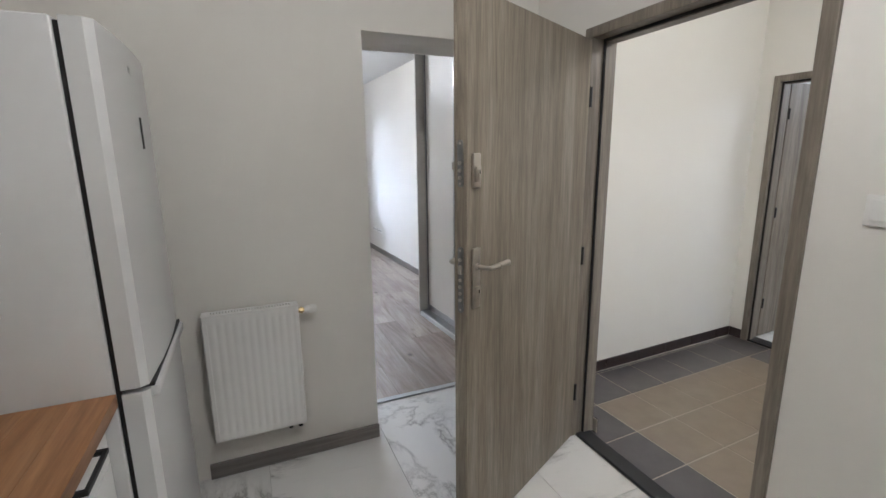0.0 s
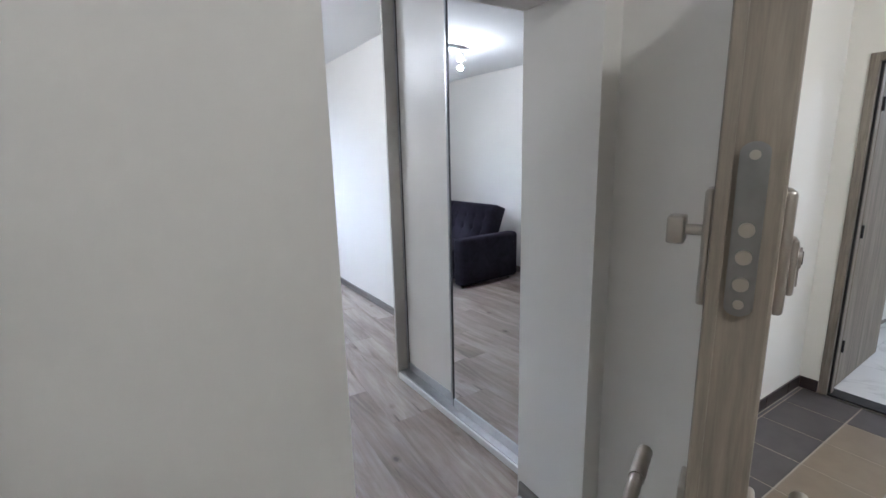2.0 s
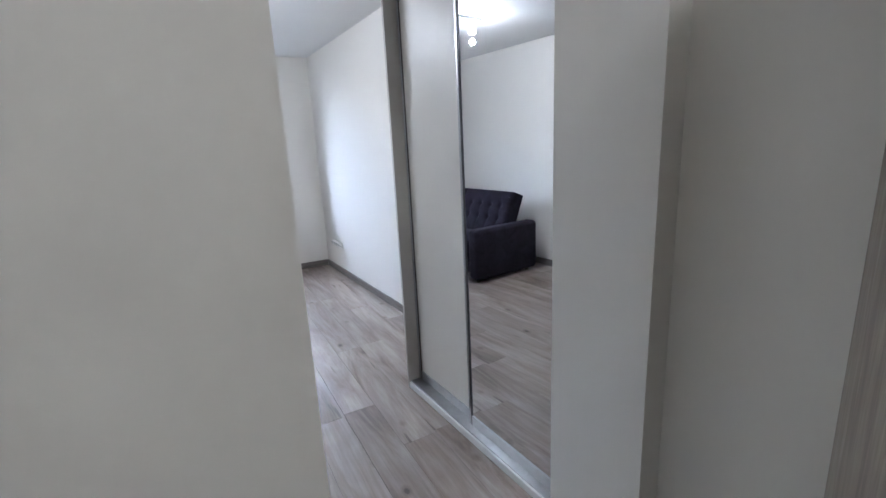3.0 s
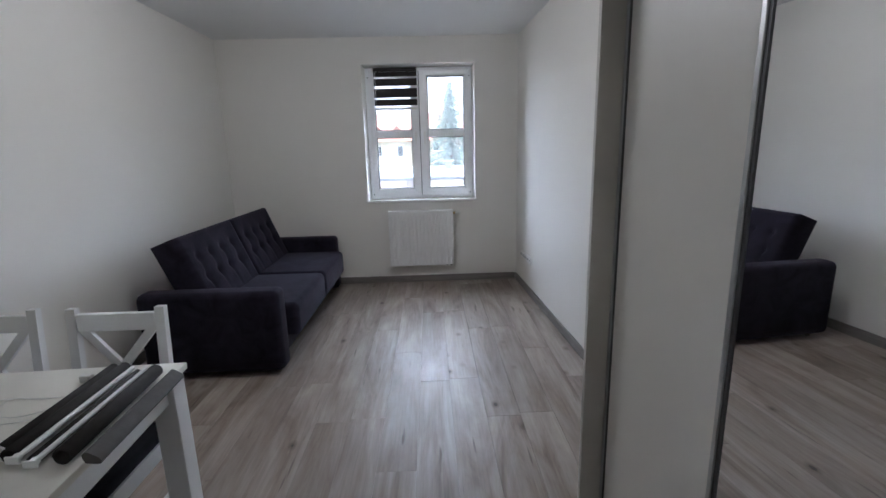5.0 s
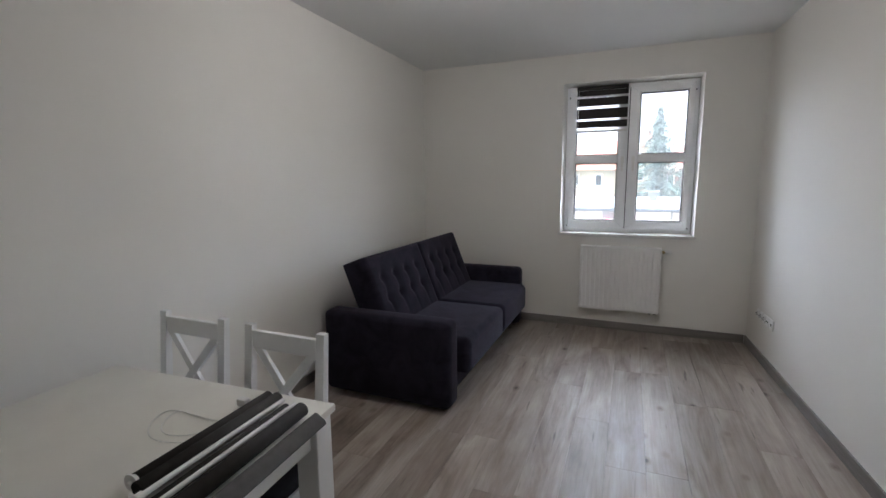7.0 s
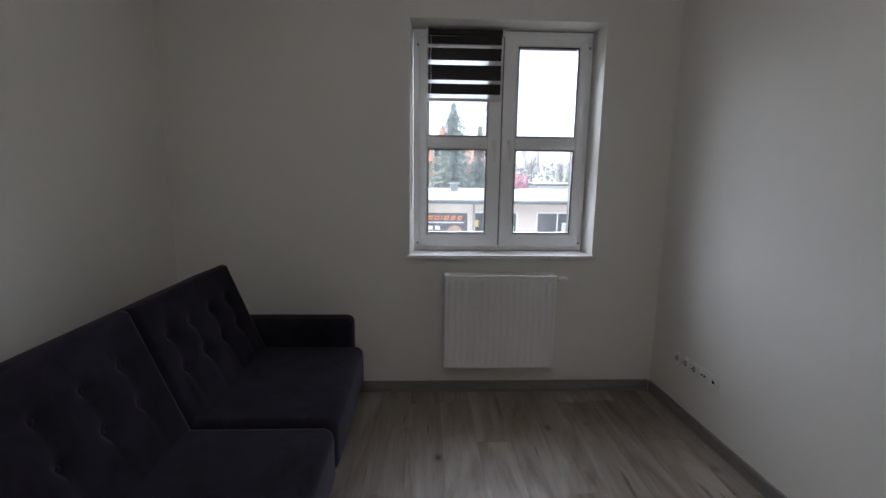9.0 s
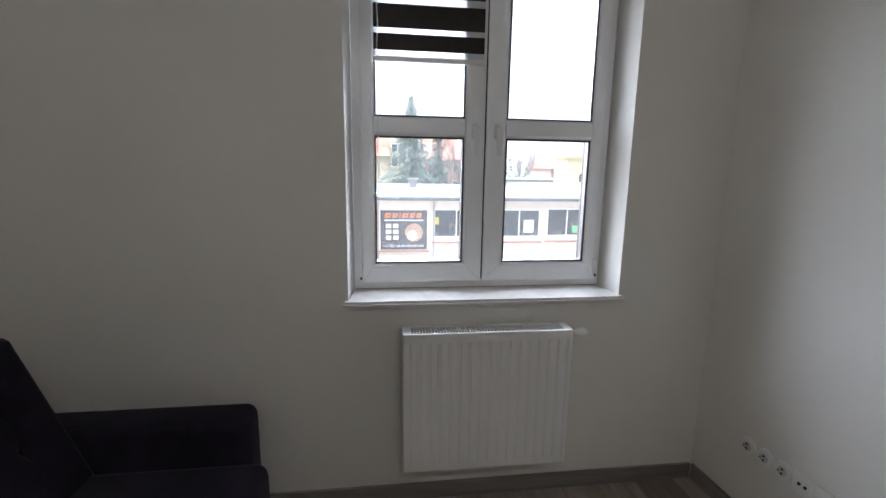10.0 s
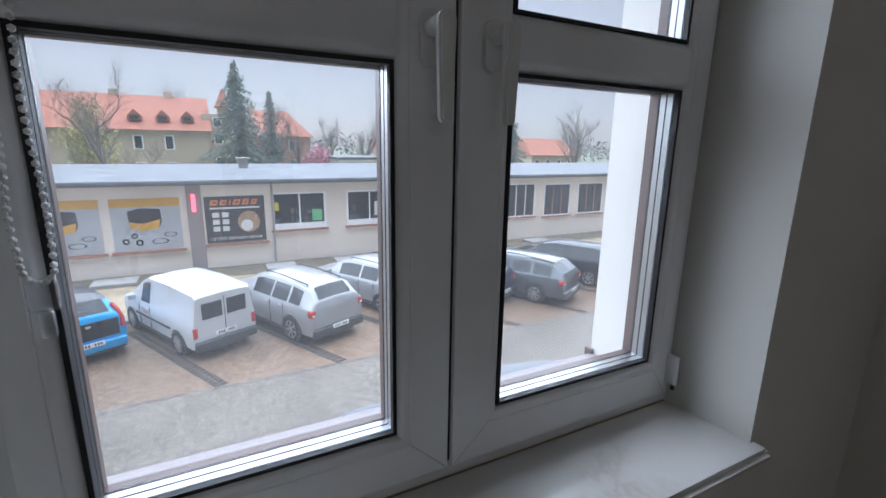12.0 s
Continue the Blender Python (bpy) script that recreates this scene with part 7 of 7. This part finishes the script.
def hall_colour(x, y):
    return M_BEIGETILE if 2.40 < x < 3.92 and -0.2 < y < 2.365 else M_DARKTILE


lay(fh, "tile", 2.06, HX1, HY0, HY1 - 0.008, 0.305, 0.305, 2.395, 2.365, 0.008, M_DARKTILE, top=-0.003, pick=hall_colour)
sk = structure("baseboard_hall", boxes((EX1 + 0.008, HX1 - 0.008, HY1 - 0.004, HY1, 0.0, 0.078), (HX1 - 0.004, HX1, AY1 + 0.032, HY1 - 0.004, 0.0, 0.078), (EX1, EX1 + 0.004, 2.15, HY1, 0.0, 0.078)), M_HALLGROUT, "dark brown tile skirting of the corridor")
x = EX1 + 0.012
while x < HX1 - 0.02:
    e = min(x + 0.299, HX1 - 0.010)
    part("skirting_tile", boxes((x, e, HY1 - 0.011, HY1 - 0.004, 0.002, 0.080), bev=0.001, seg=1), M_SKIRTTILE, sk)
    x += 0.305
part("skirting_tile", boxes((HX1 - 0.011, HX1 - 0.004, AY1 + 0.034, HY1 - 0.012, 0.002, 0.080), bev=0.001, seg=1), M_SKIRTTILE, sk)
part("skirting_tile", boxes((EX1 + 0.004, EX1 + 0.011, 2.152, 2.45, 0.002, 0.080), bev=0.001, seg=1), M_SKIRTTILE, sk)
fn = structure("floor_neighbour", boxes((HX1 + 0.01, NX1, NY0, NY1, -0.12, -0.004)), M_GROUT, "white marble-look tiled floor of the neighbouring flat")
lay(fn, "tile", NX0, NX1, NY0, NY1, 0.60, 0.60, 4.32, 2.0, 0.0025, M_MARBLE)


# the corridor stands off square to the flat
HALL = Matrix.Translation((4.16, 2.70, 0)) @ pose(0, 0, 0, 0, 0, 2.3) @ Matrix.Translation((-4.16, -2.70, 0))
for ob in (fh, sk, fn):
    ob.matrix_world = HALL @ ob.matrix_world
for nm in ("wall_hall_north", "wall_hall_east", "ceiling_hall", "wall_neighbour_east", "wall_neighbour_north", "wall_neighbour_west", "wall_neighbour_south", "ceiling_neighbour", "door_frame_neighbour", "trim_neighbour_threshold", "door_2", "baseboard_neighbour"):
    bpy.data.objects[nm].matrix_world = HALL @ bpy.data.objects[nm].matrix_world
